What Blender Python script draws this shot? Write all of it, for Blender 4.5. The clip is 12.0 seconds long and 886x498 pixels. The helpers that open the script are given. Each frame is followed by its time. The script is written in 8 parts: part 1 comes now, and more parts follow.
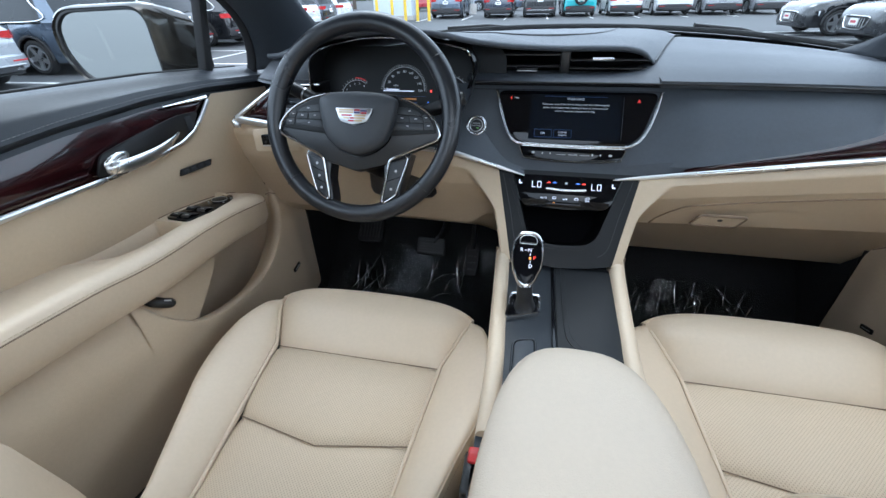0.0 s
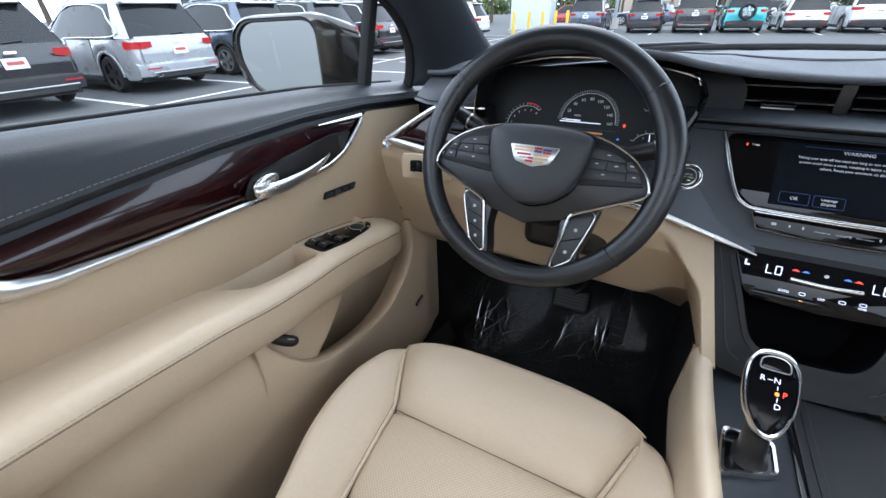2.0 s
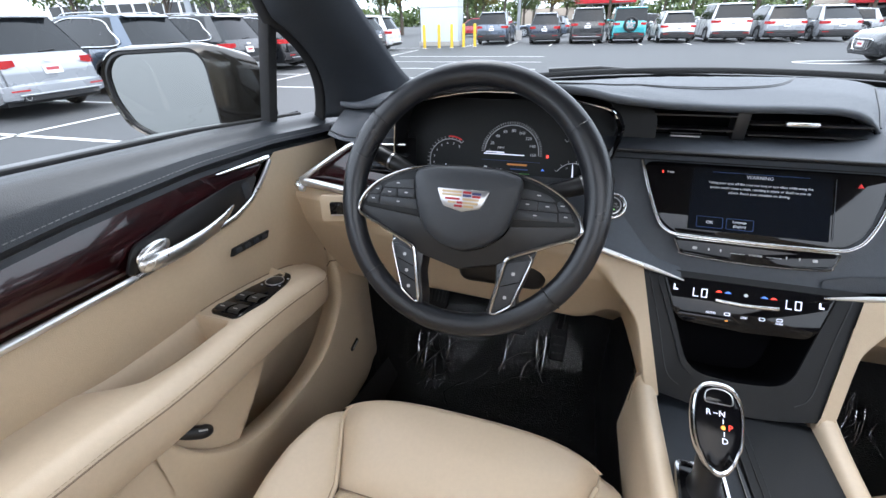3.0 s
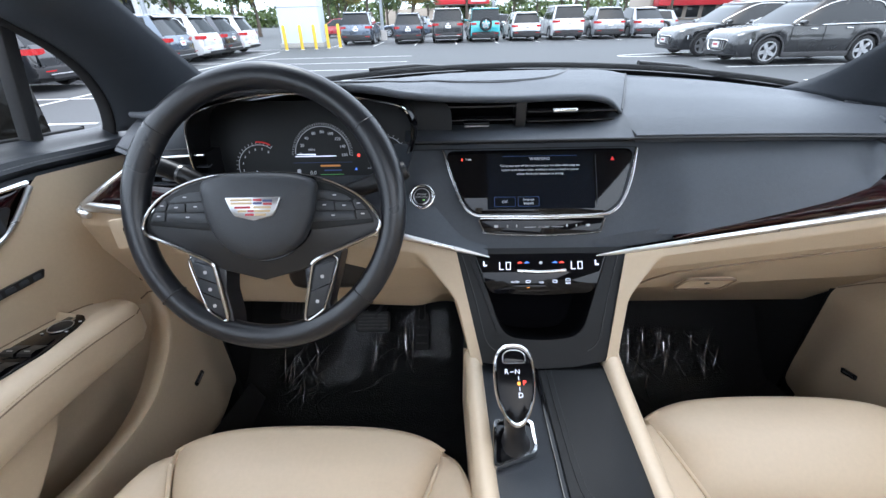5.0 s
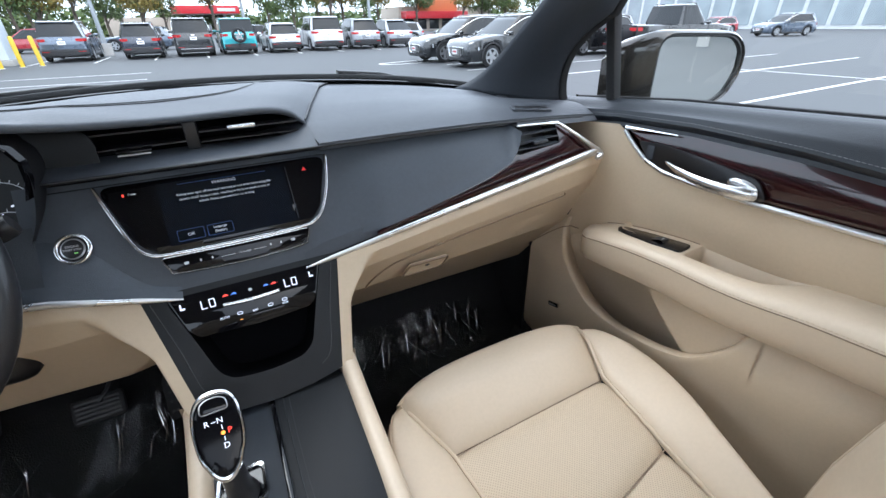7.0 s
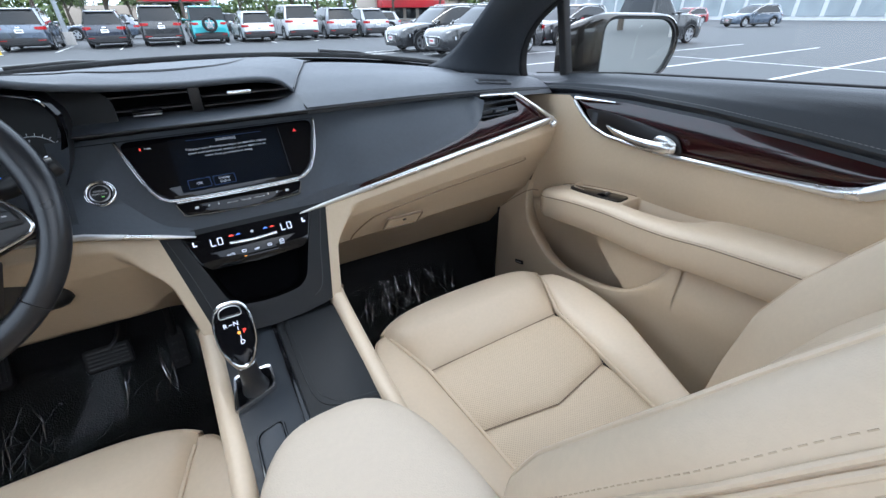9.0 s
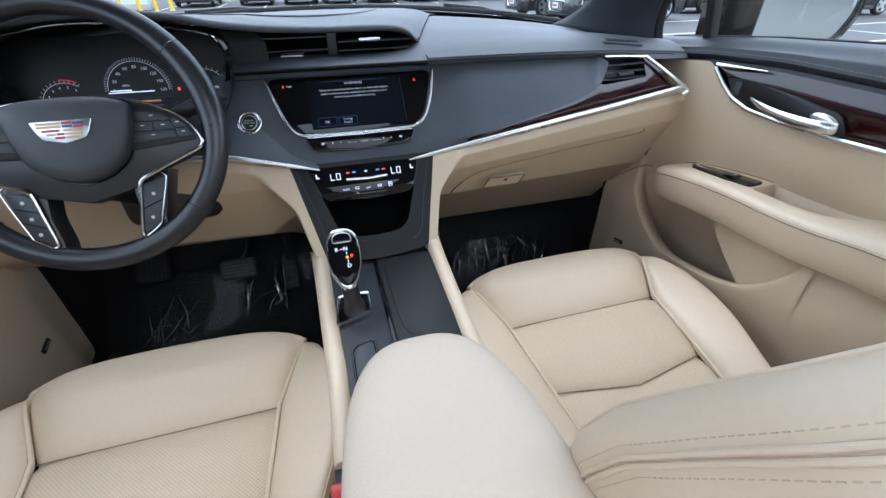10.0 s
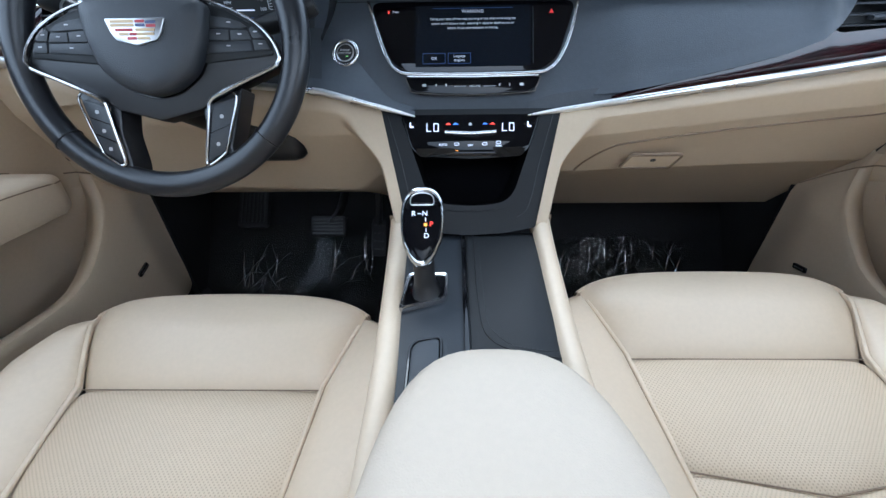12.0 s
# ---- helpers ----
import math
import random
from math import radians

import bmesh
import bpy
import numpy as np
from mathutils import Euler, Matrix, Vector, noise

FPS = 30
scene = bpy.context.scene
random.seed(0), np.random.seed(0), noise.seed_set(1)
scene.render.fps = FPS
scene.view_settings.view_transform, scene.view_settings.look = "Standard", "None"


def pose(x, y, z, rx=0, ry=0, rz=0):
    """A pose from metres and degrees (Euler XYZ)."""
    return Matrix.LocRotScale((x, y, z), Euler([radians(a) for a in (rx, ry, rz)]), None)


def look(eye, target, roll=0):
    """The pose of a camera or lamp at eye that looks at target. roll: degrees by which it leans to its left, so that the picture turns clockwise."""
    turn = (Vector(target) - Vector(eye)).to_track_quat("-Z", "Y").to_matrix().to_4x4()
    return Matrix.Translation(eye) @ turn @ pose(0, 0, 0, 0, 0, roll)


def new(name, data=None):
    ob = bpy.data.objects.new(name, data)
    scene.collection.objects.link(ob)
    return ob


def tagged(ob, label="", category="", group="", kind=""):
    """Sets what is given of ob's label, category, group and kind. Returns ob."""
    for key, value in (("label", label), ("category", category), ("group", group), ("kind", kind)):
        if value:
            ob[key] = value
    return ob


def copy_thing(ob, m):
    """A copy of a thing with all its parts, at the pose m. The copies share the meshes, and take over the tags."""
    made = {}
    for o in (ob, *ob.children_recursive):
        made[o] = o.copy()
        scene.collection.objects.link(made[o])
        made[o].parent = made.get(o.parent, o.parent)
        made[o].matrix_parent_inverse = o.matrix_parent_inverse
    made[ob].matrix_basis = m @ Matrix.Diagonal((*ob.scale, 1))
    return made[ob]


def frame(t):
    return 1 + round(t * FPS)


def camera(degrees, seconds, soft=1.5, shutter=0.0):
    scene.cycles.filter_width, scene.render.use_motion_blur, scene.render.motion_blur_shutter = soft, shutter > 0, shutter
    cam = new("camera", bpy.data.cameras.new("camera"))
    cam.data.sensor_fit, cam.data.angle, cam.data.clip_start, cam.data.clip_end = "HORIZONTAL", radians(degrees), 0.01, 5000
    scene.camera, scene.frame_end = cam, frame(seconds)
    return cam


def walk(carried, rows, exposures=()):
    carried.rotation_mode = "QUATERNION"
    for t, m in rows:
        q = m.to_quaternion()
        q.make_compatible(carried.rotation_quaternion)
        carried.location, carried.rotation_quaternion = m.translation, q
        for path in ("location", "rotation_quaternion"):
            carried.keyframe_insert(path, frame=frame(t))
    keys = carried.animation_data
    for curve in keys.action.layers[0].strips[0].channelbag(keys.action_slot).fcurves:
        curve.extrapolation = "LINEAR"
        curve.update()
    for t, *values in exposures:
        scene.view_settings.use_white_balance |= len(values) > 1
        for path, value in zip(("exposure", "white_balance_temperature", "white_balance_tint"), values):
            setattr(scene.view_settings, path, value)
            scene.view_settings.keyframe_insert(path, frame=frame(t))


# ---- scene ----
cam = camera(95.1, 12.0)
METRES, EYE, TILT, LEAN, TURN = 1.0, 1.3, -32.3, 1.2, 10.1
ROWS = [
    (0.0, 0.0, 0.0, 0.0, 0.0, 0.0, -0.0),
    (0.5, -0.0058, 0.0463, -0.0131, 7.15, -0.71, -4.34),
    (1.0, -0.0347, 0.0801, 0.006, 13.76, -1.14, -8.35),
    (1.5, -0.0739, 0.1074, 0.038, 16.36, -0.88, -9.91),
    (2.0, -0.1223, 0.1472, 0.0848, 14.02, 0.36, -8.64),
    (2.5, -0.1407, 0.176, 0.1348, 9.1, 2.04, -5.71),
    (4.5, -0.072, 0.1964, 0.1488, -5.85, 2.56, 3.68),
    (5.0, -0.0155, 0.1852, 0.1401, -9.38, 2.3, 5.95),
    (5.5, 0.0382, 0.1784, 0.1337, -14.22, 1.86, 8.86),
    (6.0, 0.0801, 0.1678, 0.1299, -20.55, 0.94, 12.5),
    (6.5, 0.1164, 0.15, 0.1216, -28.07, -0.64, 16.5),
    (7.0, 0.139, 0.1364, 0.1108, -35.39, -2.51, 20.1),
    (9.0, 0.0571, 0.045, 0.0326, -38.21, -4.61, 21.11),
    (9.5, 0.039, 0.0364, 0.0238, -31.84, -4.13, 17.9),
    (10.0, 0.0284, 0.0414, 0.0076, -24.65, -4.4, 13.98),
    (10.5, 0.0255, 0.0631, -0.0168, -18.24, -5.32, 10.4),
    (11.0, 0.0483, 0.142, -0.0308, -13.46, -6.1, 7.8),
    (11.5, 0.0761, 0.1957, -0.0241, -10.8, -5.77, 6.33),
    (12.0, 0.0866, 0.1944, -0.0178, -9.37, -3.4, 5.56),
]
EXPOSURES = [(0.0, -0.02, 5750, 4), (1.0, -0.05, 5800, 5), (2.0, 0.03, 6050, 8), (2.5, 0.13, 6350, 10), (4.5, 0.17, 6300, 10), (5.5, 0.17, 6050, 8), (7.0, 0.05, 6100, 8), (9.5, -0.05, 5850, 7), (10.5, 0.07, 5650, 6), (11.0, 0.13, 5450, 5), (12.0, 0.15, 5450, 5)]
walk(cam, [(t, pose(-0.102, 0, EYE, TILT, LEAN, TURN) @ pose(METRES * x, METRES * y, METRES * z, 90 + pitch, roll, yaw)) for t, x, y, z, yaw, pitch, roll in ROWS], EXPOSURES)

# ---- sky and sun: a bright overcast day ----
world = bpy.data.worlds.new("world")
scene.world = world
world.use_nodes = True
wn = world.node_tree.nodes
sky = wn.new("ShaderNodeTexSky")
sky.sky_type = "NISHITA"
sky.sun_disc = False
sky.sun_elevation, sky.sun_rotation = radians(52), radians(160)
sky.air_density, sky.dust_density, sky.ozone_density = 1.0, 6.0, 1.0
cloud = wn.new("ShaderNodeTexNoise")
cloud.inputs["Scale"].default_value = 2.2
cloud.inputs["Detail"].default_value = 6.0
veil = wn.new("ShaderNodeMix")
veil.data_type = "RGBA"
veil.inputs["Factor"].default_value = 0.8
grey = wn.new("ShaderNodeMix")
grey.data_type = "RGBA"
grey.inputs["A"].default_value = (8.3, 9.05, 10.6, 1)
grey.inputs["B"].default_value = (12.0, 12.8, 14.2, 1)
wl = world.node_tree.links
wl.new(cloud.outputs["Fac"], grey.inputs["Factor"])
wl.new(sky.outputs["Color"], veil.inputs["A"])
wl.new(grey.outputs["Result"], veil.inputs["B"])
wl.new(veil.outputs["Result"], wn["Background"].inputs["Color"])
wn["Background"].inputs["Strength"].default_value = 0.36

sun = new("sun", bpy.data.lights.new("sun", "SUN"))
sun.data.energy, sun.data.angle, sun.data.color = 1.2, radians(20), (1.0, 0.98, 0.95)
sun.matrix_world = look((-6, 16, 26), (0, 0, 0))

GROUND = -0.06


# ---- materials ----
def mat(name, color, rough=0.5, metal=0.0, var=0.08, scale=9.0, fine=160.0, bump=0.0, bscale=500.0, coat=0.0, spec=0.5, rvar=0.08, emit=0.0, crease=0.0):
    m = bpy.data.materials.new(name)
    m.use_nodes = True
    n, l = m.node_tree.nodes, m.node_tree.links
    b = n["Principled BSDF"]
    b.inputs["Metallic"].default_value = metal
    b.inputs["Coat Weight"].default_value = coat
    b.inputs["Coat Roughness"].default_value = 0.04
    b.inputs["Specular IOR Level"].default_value = spec
    tc = n.new("ShaderNodeTexCoord")
    big, small = n.new("ShaderNodeTexNoise"), n.new("ShaderNodeTexNoise")
    big.inputs["Scale"].default_value, big.inputs["Detail"].default_value = scale, 4
    small.inputs["Scale"].default_value, small.inputs["Detail"].default_value = fine, 3
    for t in (big, small):
        l.new(tc.outputs["Object"], t.inputs["Vector"])
    add = n.new("ShaderNodeMath")
    add.operation = "ADD"
    l.new(big.outputs["Fac"], add.inputs[0])
    l.new(small.outputs["Fac"], add.inputs[1])
    ramp = n.new("ShaderNodeMapRange")
    ramp.inputs["From Min"].default_value, ramp.inputs["From Max"].default_value = 0.6, 1.4
    l.new(add.outputs[0], ramp.inputs["Value"])
    mix = n.new("ShaderNodeMix")
    mix.data_type = "RGBA"
    mix.inputs["A"].default_value = (*[c * (1 - var) for c in color], 1)
    mix.inputs["B"].default_value = (*[min(1, c * (1 + var)) for c in color], 1)
    l.new(ramp.outputs["Result"], mix.inputs["Factor"])
    l.new(mix.outputs["Result"], b.inputs["Base Color"])
    rr = n.new("ShaderNodeMapRange")
    rr.inputs["To Min"].default_value, rr.inputs["To Max"].default_value = max(0.0, rough - rvar), min(1, rough + rvar)
    l.new(big.outputs["Fac"], rr.inputs["Value"])
    l.new(rr.outputs["Result"], b.inputs["Roughness"])
    if bump:
        grain = n.new("ShaderNodeTexVoronoi")
        grain.inputs["Scale"].default_value = bscale
        l.new(tc.outputs["Object"], grain.inputs["Vector"])
        bu = n.new("ShaderNodeBump")
        bu.inputs["Strength"].default_value, bu.inputs["Distance"].default_value = bump, 0.001
        l.new(grain.outputs["Distance"], bu.inputs["Height"])
        l.new(bu.outputs["Normal"], b.inputs["Normal"])
        if crease:
            fold, fb = n.new("ShaderNodeTexNoise"), n.new("ShaderNodeBump")
            fold.inputs["Scale"].default_value, fold.inputs["Detail"].default_value, fold.inputs["Distortion"].default_value = 22, 3, 1.2
            fb.inputs["Strength"].default_value, fb.inputs["Distance"].default_value = crease, 0.006
            l.new(tc.outputs["Object"], fold.inputs["Vector"])
            l.new(fold.outputs["Fac"], fb.inputs["Height"])
            l.new(fb.outputs["Normal"], bu.inputs["Normal"])
    if emit:
        b.inputs["Emission Color"].default_value = (*color, 1)
        b.inputs["Emission Strength"].default_value = emit
    return m


def perforated(name, color, pitch, rough):
    """Leather pierced by a grid of small holes, in the plan of the seat."""
    m = mat(name, color, rough, var=0.05, scale=6)
    n, l = m.node_tree.nodes, m.node_tree.links
    b = n["Principled BSDF"]
    tc = n.new("ShaderNodeTexCoord")
    mp = n.new("ShaderNodeMapping")
    mp.inputs["Rotation"].default_value = (0, 0, radians(45))
    mp.inputs["Scale"].default_value = (1 / pitch, 1 / pitch, 0)
    fr = n.new("ShaderNodeVectorMath")
    fr.operation = "FRACTION"
    sub = n.new("ShaderNodeVectorMath")
    sub.operation = "SUBTRACT"
    sub.inputs[1].default_value = (0.5, 0.5, 0.0)
    ln = n.new("ShaderNodeVectorMath")
    ln.operation = "LENGTH"
    hole = n.new("ShaderNodeMapRange")
    hole.inputs["From Min"].default_value, hole.inputs["From Max"].default_value = 0.18, 0.3
    l.new(tc.outputs["UV"], mp.inputs["Vector"])
    l.new(mp.outputs["Vector"], fr.inputs[0])
    l.new(fr.outputs["Vector"], sub.inputs[0])
    l.new(sub.outputs["Vector"], ln.inputs[0])
    l.new(ln.outputs["Value"], hole.inputs["Value"])
    old = b.inputs["Base Color"].links[0].from_socket
    mx = n.new("ShaderNodeMix")
    mx.data_type = "RGBA"
    mx.inputs["A"].default_value = (*[c * 0.74 for c in color], 1)
    l.new(old, mx.inputs["B"])
    l.new(hole.outputs["Result"], mx.inputs["Factor"])
    l.new(mx.outputs["Result"], b.inputs["Base Color"])
    bu = n.new("ShaderNodeBump")
    bu.inputs["Strength"].default_value, bu.inputs["Distance"].default_value = 0.5, 0.001
    l.new(hole.outputs["Result"], bu.inputs["Height"])
    l.new(bu.outputs["Normal"], b.inputs["Normal"])
    return m


def wood(name):
    """Dark red lacquered burl veneer."""
    m = mat(name, (0.05, 0.008, 0.007), 0.2, coat=0.7, spec=0.3, var=0.3, scale=14, fine=60)
    n, l = m.node_tree.nodes, m.node_tree.links
    b = n["Principled BSDF"]
    tc, mp, no, ra = n.new("ShaderNodeTexCoord"), n.new("ShaderNodeMapping"), n.new("ShaderNodeTexNoise"), n.new("ShaderNodeValToRGB")
    mp.inputs["Scale"].default_value = (30, 10, 70)
    no.inputs["Scale"].default_value, no.inputs["Detail"].default_value, no.inputs["Distortion"].default_value = 1.0, 8, 1.6
    ra.color_ramp.elements[0].position, ra.color_ramp.elements[0].color = 0.36, (0.008, 0.002, 0.003, 1)
    ra.color_ramp.elements[1].position, ra.color_ramp.elements[1].color = 0.74, (0.038, 0.006, 0.007, 1)
    l.new(tc.outputs["Object"], mp.inputs["Vector"])
    l.new(mp.outputs["Vector"], no.inputs["Vector"])
    l.new(no.outputs["Fac"], ra.inputs["Fac"])
    l.new(ra.outputs["Color"], b.inputs["Base Color"])
    return m


def glassy(name, tint, gloss, rough=0.0):
    """A thin pane: what is behind it shows, with a faint mirror image on it."""
    m = bpy.data.materials.new(name)
    m.use_nodes = True
    n, l = m.node_tree.nodes, m.node_tree.links
    n.remove(n["Principled BSDF"])
    tr, gl, mx, lw = n.new("ShaderNodeBsdfTransparent"), n.new("ShaderNodeBsdfGlossy"), n.new("ShaderNodeMixShader"), n.new("ShaderNodeLayerWeight")
    tr.inputs["Color"].default_value = (*tint, 1)
    gl.inputs["Roughness"].default_value = rough
    lw.inputs["Blend"].default_value = 0.5
    pw, ml = n.new("ShaderNodeMath"), n.new("ShaderNodeMath")
    pw.operation, ml.operation = "POWER", "MULTIPLY_ADD"
    pw.inputs[1].default_value = 5.0
    ml.inputs[1].default_value, ml.inputs[2].default_value = 0.8, gloss
    l.new(lw.outputs["Facing"], pw.inputs[0])
    l.new(pw.outputs[0], ml.inputs[0])
    l.new(ml.outputs[0], mx.inputs["Fac"])
    l.new(tr.outputs[0], mx.inputs[1])
    l.new(gl.outputs[0], mx.inputs[2])
    l.new(mx.outputs[0], n["Material Output"].inputs["Surface"])
    return m


def film_mat(name):
    """Clear crinkled plastic film."""
    m = glassy(name, (0.95, 0.96, 0.97), 0.007, 0.05)
    n, l = m.node_tree.nodes, m.node_tree.links
    tc, no, bu = n.new("ShaderNodeTexCoord"), n.new("ShaderNodeTexNoise"), n.new("ShaderNodeBump")
    no.inputs["Scale"].default_value, no.inputs["Detail"].default_value, no.inputs["Distortion"].default_value = 7, 2, 2.0
    bu.inputs["Strength"].default_value, bu.inputs["Distance"].default_value = 0.03, 0.01
    l.new(tc.outputs["Object"], no.inputs["Vector"])
    l.new(no.outputs["Fac"], bu.inputs["Height"])
    l.new(bu.outputs["Normal"], n["Glossy BSDF"].inputs["Normal"])
    return m


def asphalt_mat():
    m = mat("asphalt", (0.052, 0.054, 0.057), 0.75, var=0.25, scale=0.35, fine=30, bump=0.4, bscale=60)
    n, l = m.node_tree.nodes, m.node_tree.links
    b = n["Principled BSDF"]
    tc, vo, ra, mx, wob = n.new("ShaderNodeTexCoord"), n.new("ShaderNodeTexVoronoi"), n.new("ShaderNodeMapRange"), n.new("ShaderNodeMix"), n.new("ShaderNodeTexNoise")
    vo.feature = "DISTANCE_TO_EDGE"
    vo.inputs["Scale"].default_value = 0.11
    wob.inputs["Scale"].default_value = 0.6
    addv = n.new("ShaderNodeVectorMath")
    sc = n.new("ShaderNodeVectorMath")
    sc.operation = "SCALE"
    sc.inputs["Scale"].default_value = 2.5
    l.new(tc.outputs["Object"], wob.inputs["Vector"])
    l.new(wob.outputs["Color"], sc.inputs[0])
    l.new(tc.outputs["Object"], addv.inputs[0])
    l.new(sc.outputs["Vector"], addv.inputs[1])
    l.new(addv.outputs["Vector"], vo.inputs["Vector"])
    ra.inputs["From Max"].default_value = 0.0022
    l.new(vo.outputs["Distance"], ra.inputs["Value"])
    mx.data_type = "RGBA"
    mx.inputs["A"].default_value = (0.022, 0.022, 0.024, 1)
    l.new(b.inputs["Base Color"].links[0].from_socket, mx.inputs["B"])
    l.new(ra.outputs["Result"], mx.inputs["Factor"])
    l.new(mx.outputs["Result"], b.inputs["Base Color"])
    return m


BEIGE = (0.595, 0.478, 0.345)
LEATHER = mat("beige_leather", BEIGE, 0.42, var=0.04, scale=5, bump=0.1, bscale=900, crease=0.09)
LIDSKIN = mat("pale_leather", (0.60, 0.505, 0.395), 0.48, var=0.03, scale=5, bump=0.25, bscale=600, spec=0.3)
PERF = perforated("perforated_leather", (0.575, 0.455, 0.32), 0.0036, 0.5)
BEIGE_PLASTIC = mat("beige_plastic", (0.54, 0.425, 0.295), 0.5, var=0.04, scale=4, bump=0.2, bscale=900)
DARK = mat("dark_soft_plastic", (0.034, 0.039, 0.047), 0.5, var=0.12, scale=6, bump=0.3, bscale=800)
FASCIA = mat("dark_fascia_skin", (0.052, 0.060, 0.072), 0.5, var=0.1, scale=6, bump=0.3, bscale=800)
DOOR_SKIN = mat("dark_door_skin", (0.020, 0.024, 0.030), 0.46, var=0.1, scale=6, bump=0.25, bscale=800)
DOOR_THREAD = mat("pale_grey_thread", (0.20, 0.20, 0.20), 0.8)
DARK_TOP = mat("dark_dash_skin", (0.052, 0.058, 0.068), 0.5, var=0.1, scale=5, bump=0.4, bscale=700)
DARK_LEATHER = mat("black_leather", (0.014, 0.015, 0.018), 0.30, var=0.1, scale=8, bump=0.1, bscale=700)
WHEEL_SKIN = mat("wheel_plastic", (0.026, 0.029, 0.034), 0.48, var=0.1, scale=8, bump=0.2, bscale=800)
RIM_CHROME = mat("bright_chrome", (0.50, 0.50, 0.51), 0.16, metal=1.0, var=0.03, rvar=0.05)
GLOW_NAVY = mat("navy_glow", (0.03, 0.07, 0.2), 0.5, emit=0.12)
DIM_RED = mat("dim_red_glow", (0.6, 0.03, 0.03), 0.5, emit=0.4)
DIM_AMBER = mat("dim_amber_glow", (0.5, 0.2, 0.05), 0.5, emit=0.35)
DIM_GREEN = mat("dim_green_glow", (0.1, 0.35, 0.1), 0.5, emit=0.35)
BLACK = mat("black_plastic", (0.010, 0.010, 0.011), 0.4, var=0.15)
GLOSS = mat("gloss_black", (0.004, 0.004, 0.005), 0.05, rvar=0.02, spec=0.3)
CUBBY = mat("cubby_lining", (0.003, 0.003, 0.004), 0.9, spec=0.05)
KNOB_BLACK = mat("piano_black", (0.004, 0.004, 0.005), 0.1, rvar=0.03, spec=0.15)
GAUGE = mat("gauge_face", (0.011, 0.012, 0.013), 0.5, spec=0.3)
STACK_LEATHER = mat("matt_black_leather", (0.006, 0.007, 0.0085), 0.55, spec=0.35, var=0.1, scale=8, bump=0.25, bscale=700)
CARPET = mat("black_carpet", (0.006, 0.006, 0.007), 0.95, var=0.3, fine=400, bump=0.8, bscale=300)
CHROME = mat("satin_chrome", (0.78, 0.78, 0.78), 0.14, metal=1.0, var=0.03, rvar=0.05)
SILVER = mat("satin_silver", (0.55, 0.55, 0.56), 0.3, metal=1.0, var=0.04)
WOOD = wood("burl_wood")
SEAM = mat("seam_shadow", (0.22, 0.16, 0.11), 0.8)
STITCH = mat("beige_thread", (0.47, 0.37, 0.26), 0.8)
SATIN = mat("brushed_chrome", (0.72, 0.72, 0.72), 0.28, metal=1.0, var=0.04, rvar=0.06)
STITCH_GREY = mat("grey_thread", (0.045, 0.047, 0.05), 0.8)
RUBBER = mat("rubber", (0.015, 0.015, 0.016), 0.8, var=0.2)
ROOF_GLASS = glassy("tinted_roof_glass", (0.82, 0.84, 0.85), 0.03)
GLASS = glassy("clear_glass", (0.93, 0.96, 0.96), 0.03)
TINT = mat("tinted_glass", (0.012, 0.014, 0.016), 0.04, spec=0.35, rvar=0.02)
MIRROR = mat("mirror_glass", (0.85, 0.88, 0.86), 0.015, metal=1.0, var=0.01, rvar=0.005)
FILM = film_mat("plastic_film")
FOLD_GLINT = glassy("fold_glint", (0.75, 0.76, 0.78), 0.42, 0.10)
HEADLINER = mat("headliner_cloth", (0.26, 0.25, 0.23), 0.9)
BODY = mat("bronze_paint", (0.035, 0.031, 0.026), 0.22, metal=0.5, coat=1.0, var=0.05)
LCD = mat("screen_glass", (0.003, 0.003, 0.004), 0.05, rvar=0.02, spec=0.42)
GLOW = mat("white_glow", (0.78, 0.82, 1.0), 0.5, emit=0.85)
GLOW_BLUE = mat("blue_glow", (0.1, 0.25, 0.9), 0.5, emit=0.8)
GLOW_RED = mat("red_glow", (1.0, 0.06, 0.04), 0.5, emit=1.4)
GLOW_AMBER = mat("amber_glow", (1.0, 0.35, 0.05), 0.5, emit=1.2)
GLOW_GREEN = mat("green_glow", (0.3, 0.8, 0.2), 0.5, emit=0.8)
GLOW_DIM = mat("dim_glow", (0.5, 0.52, 0.56), 0.5, emit=0.22)
PRINT = mat("grey_print", (0.45, 0.45, 0.46), 0.6)
ASPHALT = asphalt_mat()
PAINT_LINE = mat("road_paint", (0.62, 0.62, 0.60), 0.7, var=0.2, scale=3, fine=40)


# ---- mesh helpers ----
def mesh_from(bm, name, smooth=True):
    bmesh.ops.recalc_face_normals(bm, faces=bm.faces)
    me = bpy.data.meshes.new(name)
    bm.to_mesh(me)
    bm.free()
    if smooth:
        me.polygons.foreach_set("use_smooth", [True] * len(me.polygons))
        me.set_sharp_from_angle(angle=radians(38))
    return me


def part(name, bm, material, parent=None, label="", smooth=True):
    """Links a bmesh as one mesh object under a thing or a part."""
    me = mesh_from(bm, name, smooth)
    me.materials.append(material)
    ob = new(name, me)
    if parent is not None:
        ob.parent = parent
        ob.matrix_parent_inverse = parent.matrix_world.inverted() if parent.type == "EMPTY" else parent.matrix_basis.inverted()
    if label:
        ob["label"] = label
    return ob


def thing(name, label, category, at=(0, 0, 0), group="", kind=""):
    ob = new(name)
    ob.empty_display_size = 0.1
    ob.location = at
    ob.matrix_basis = Matrix.Translation(at)
    bpy.context.view_layer.update()
    return tagged(ob, label, category, group, kind)


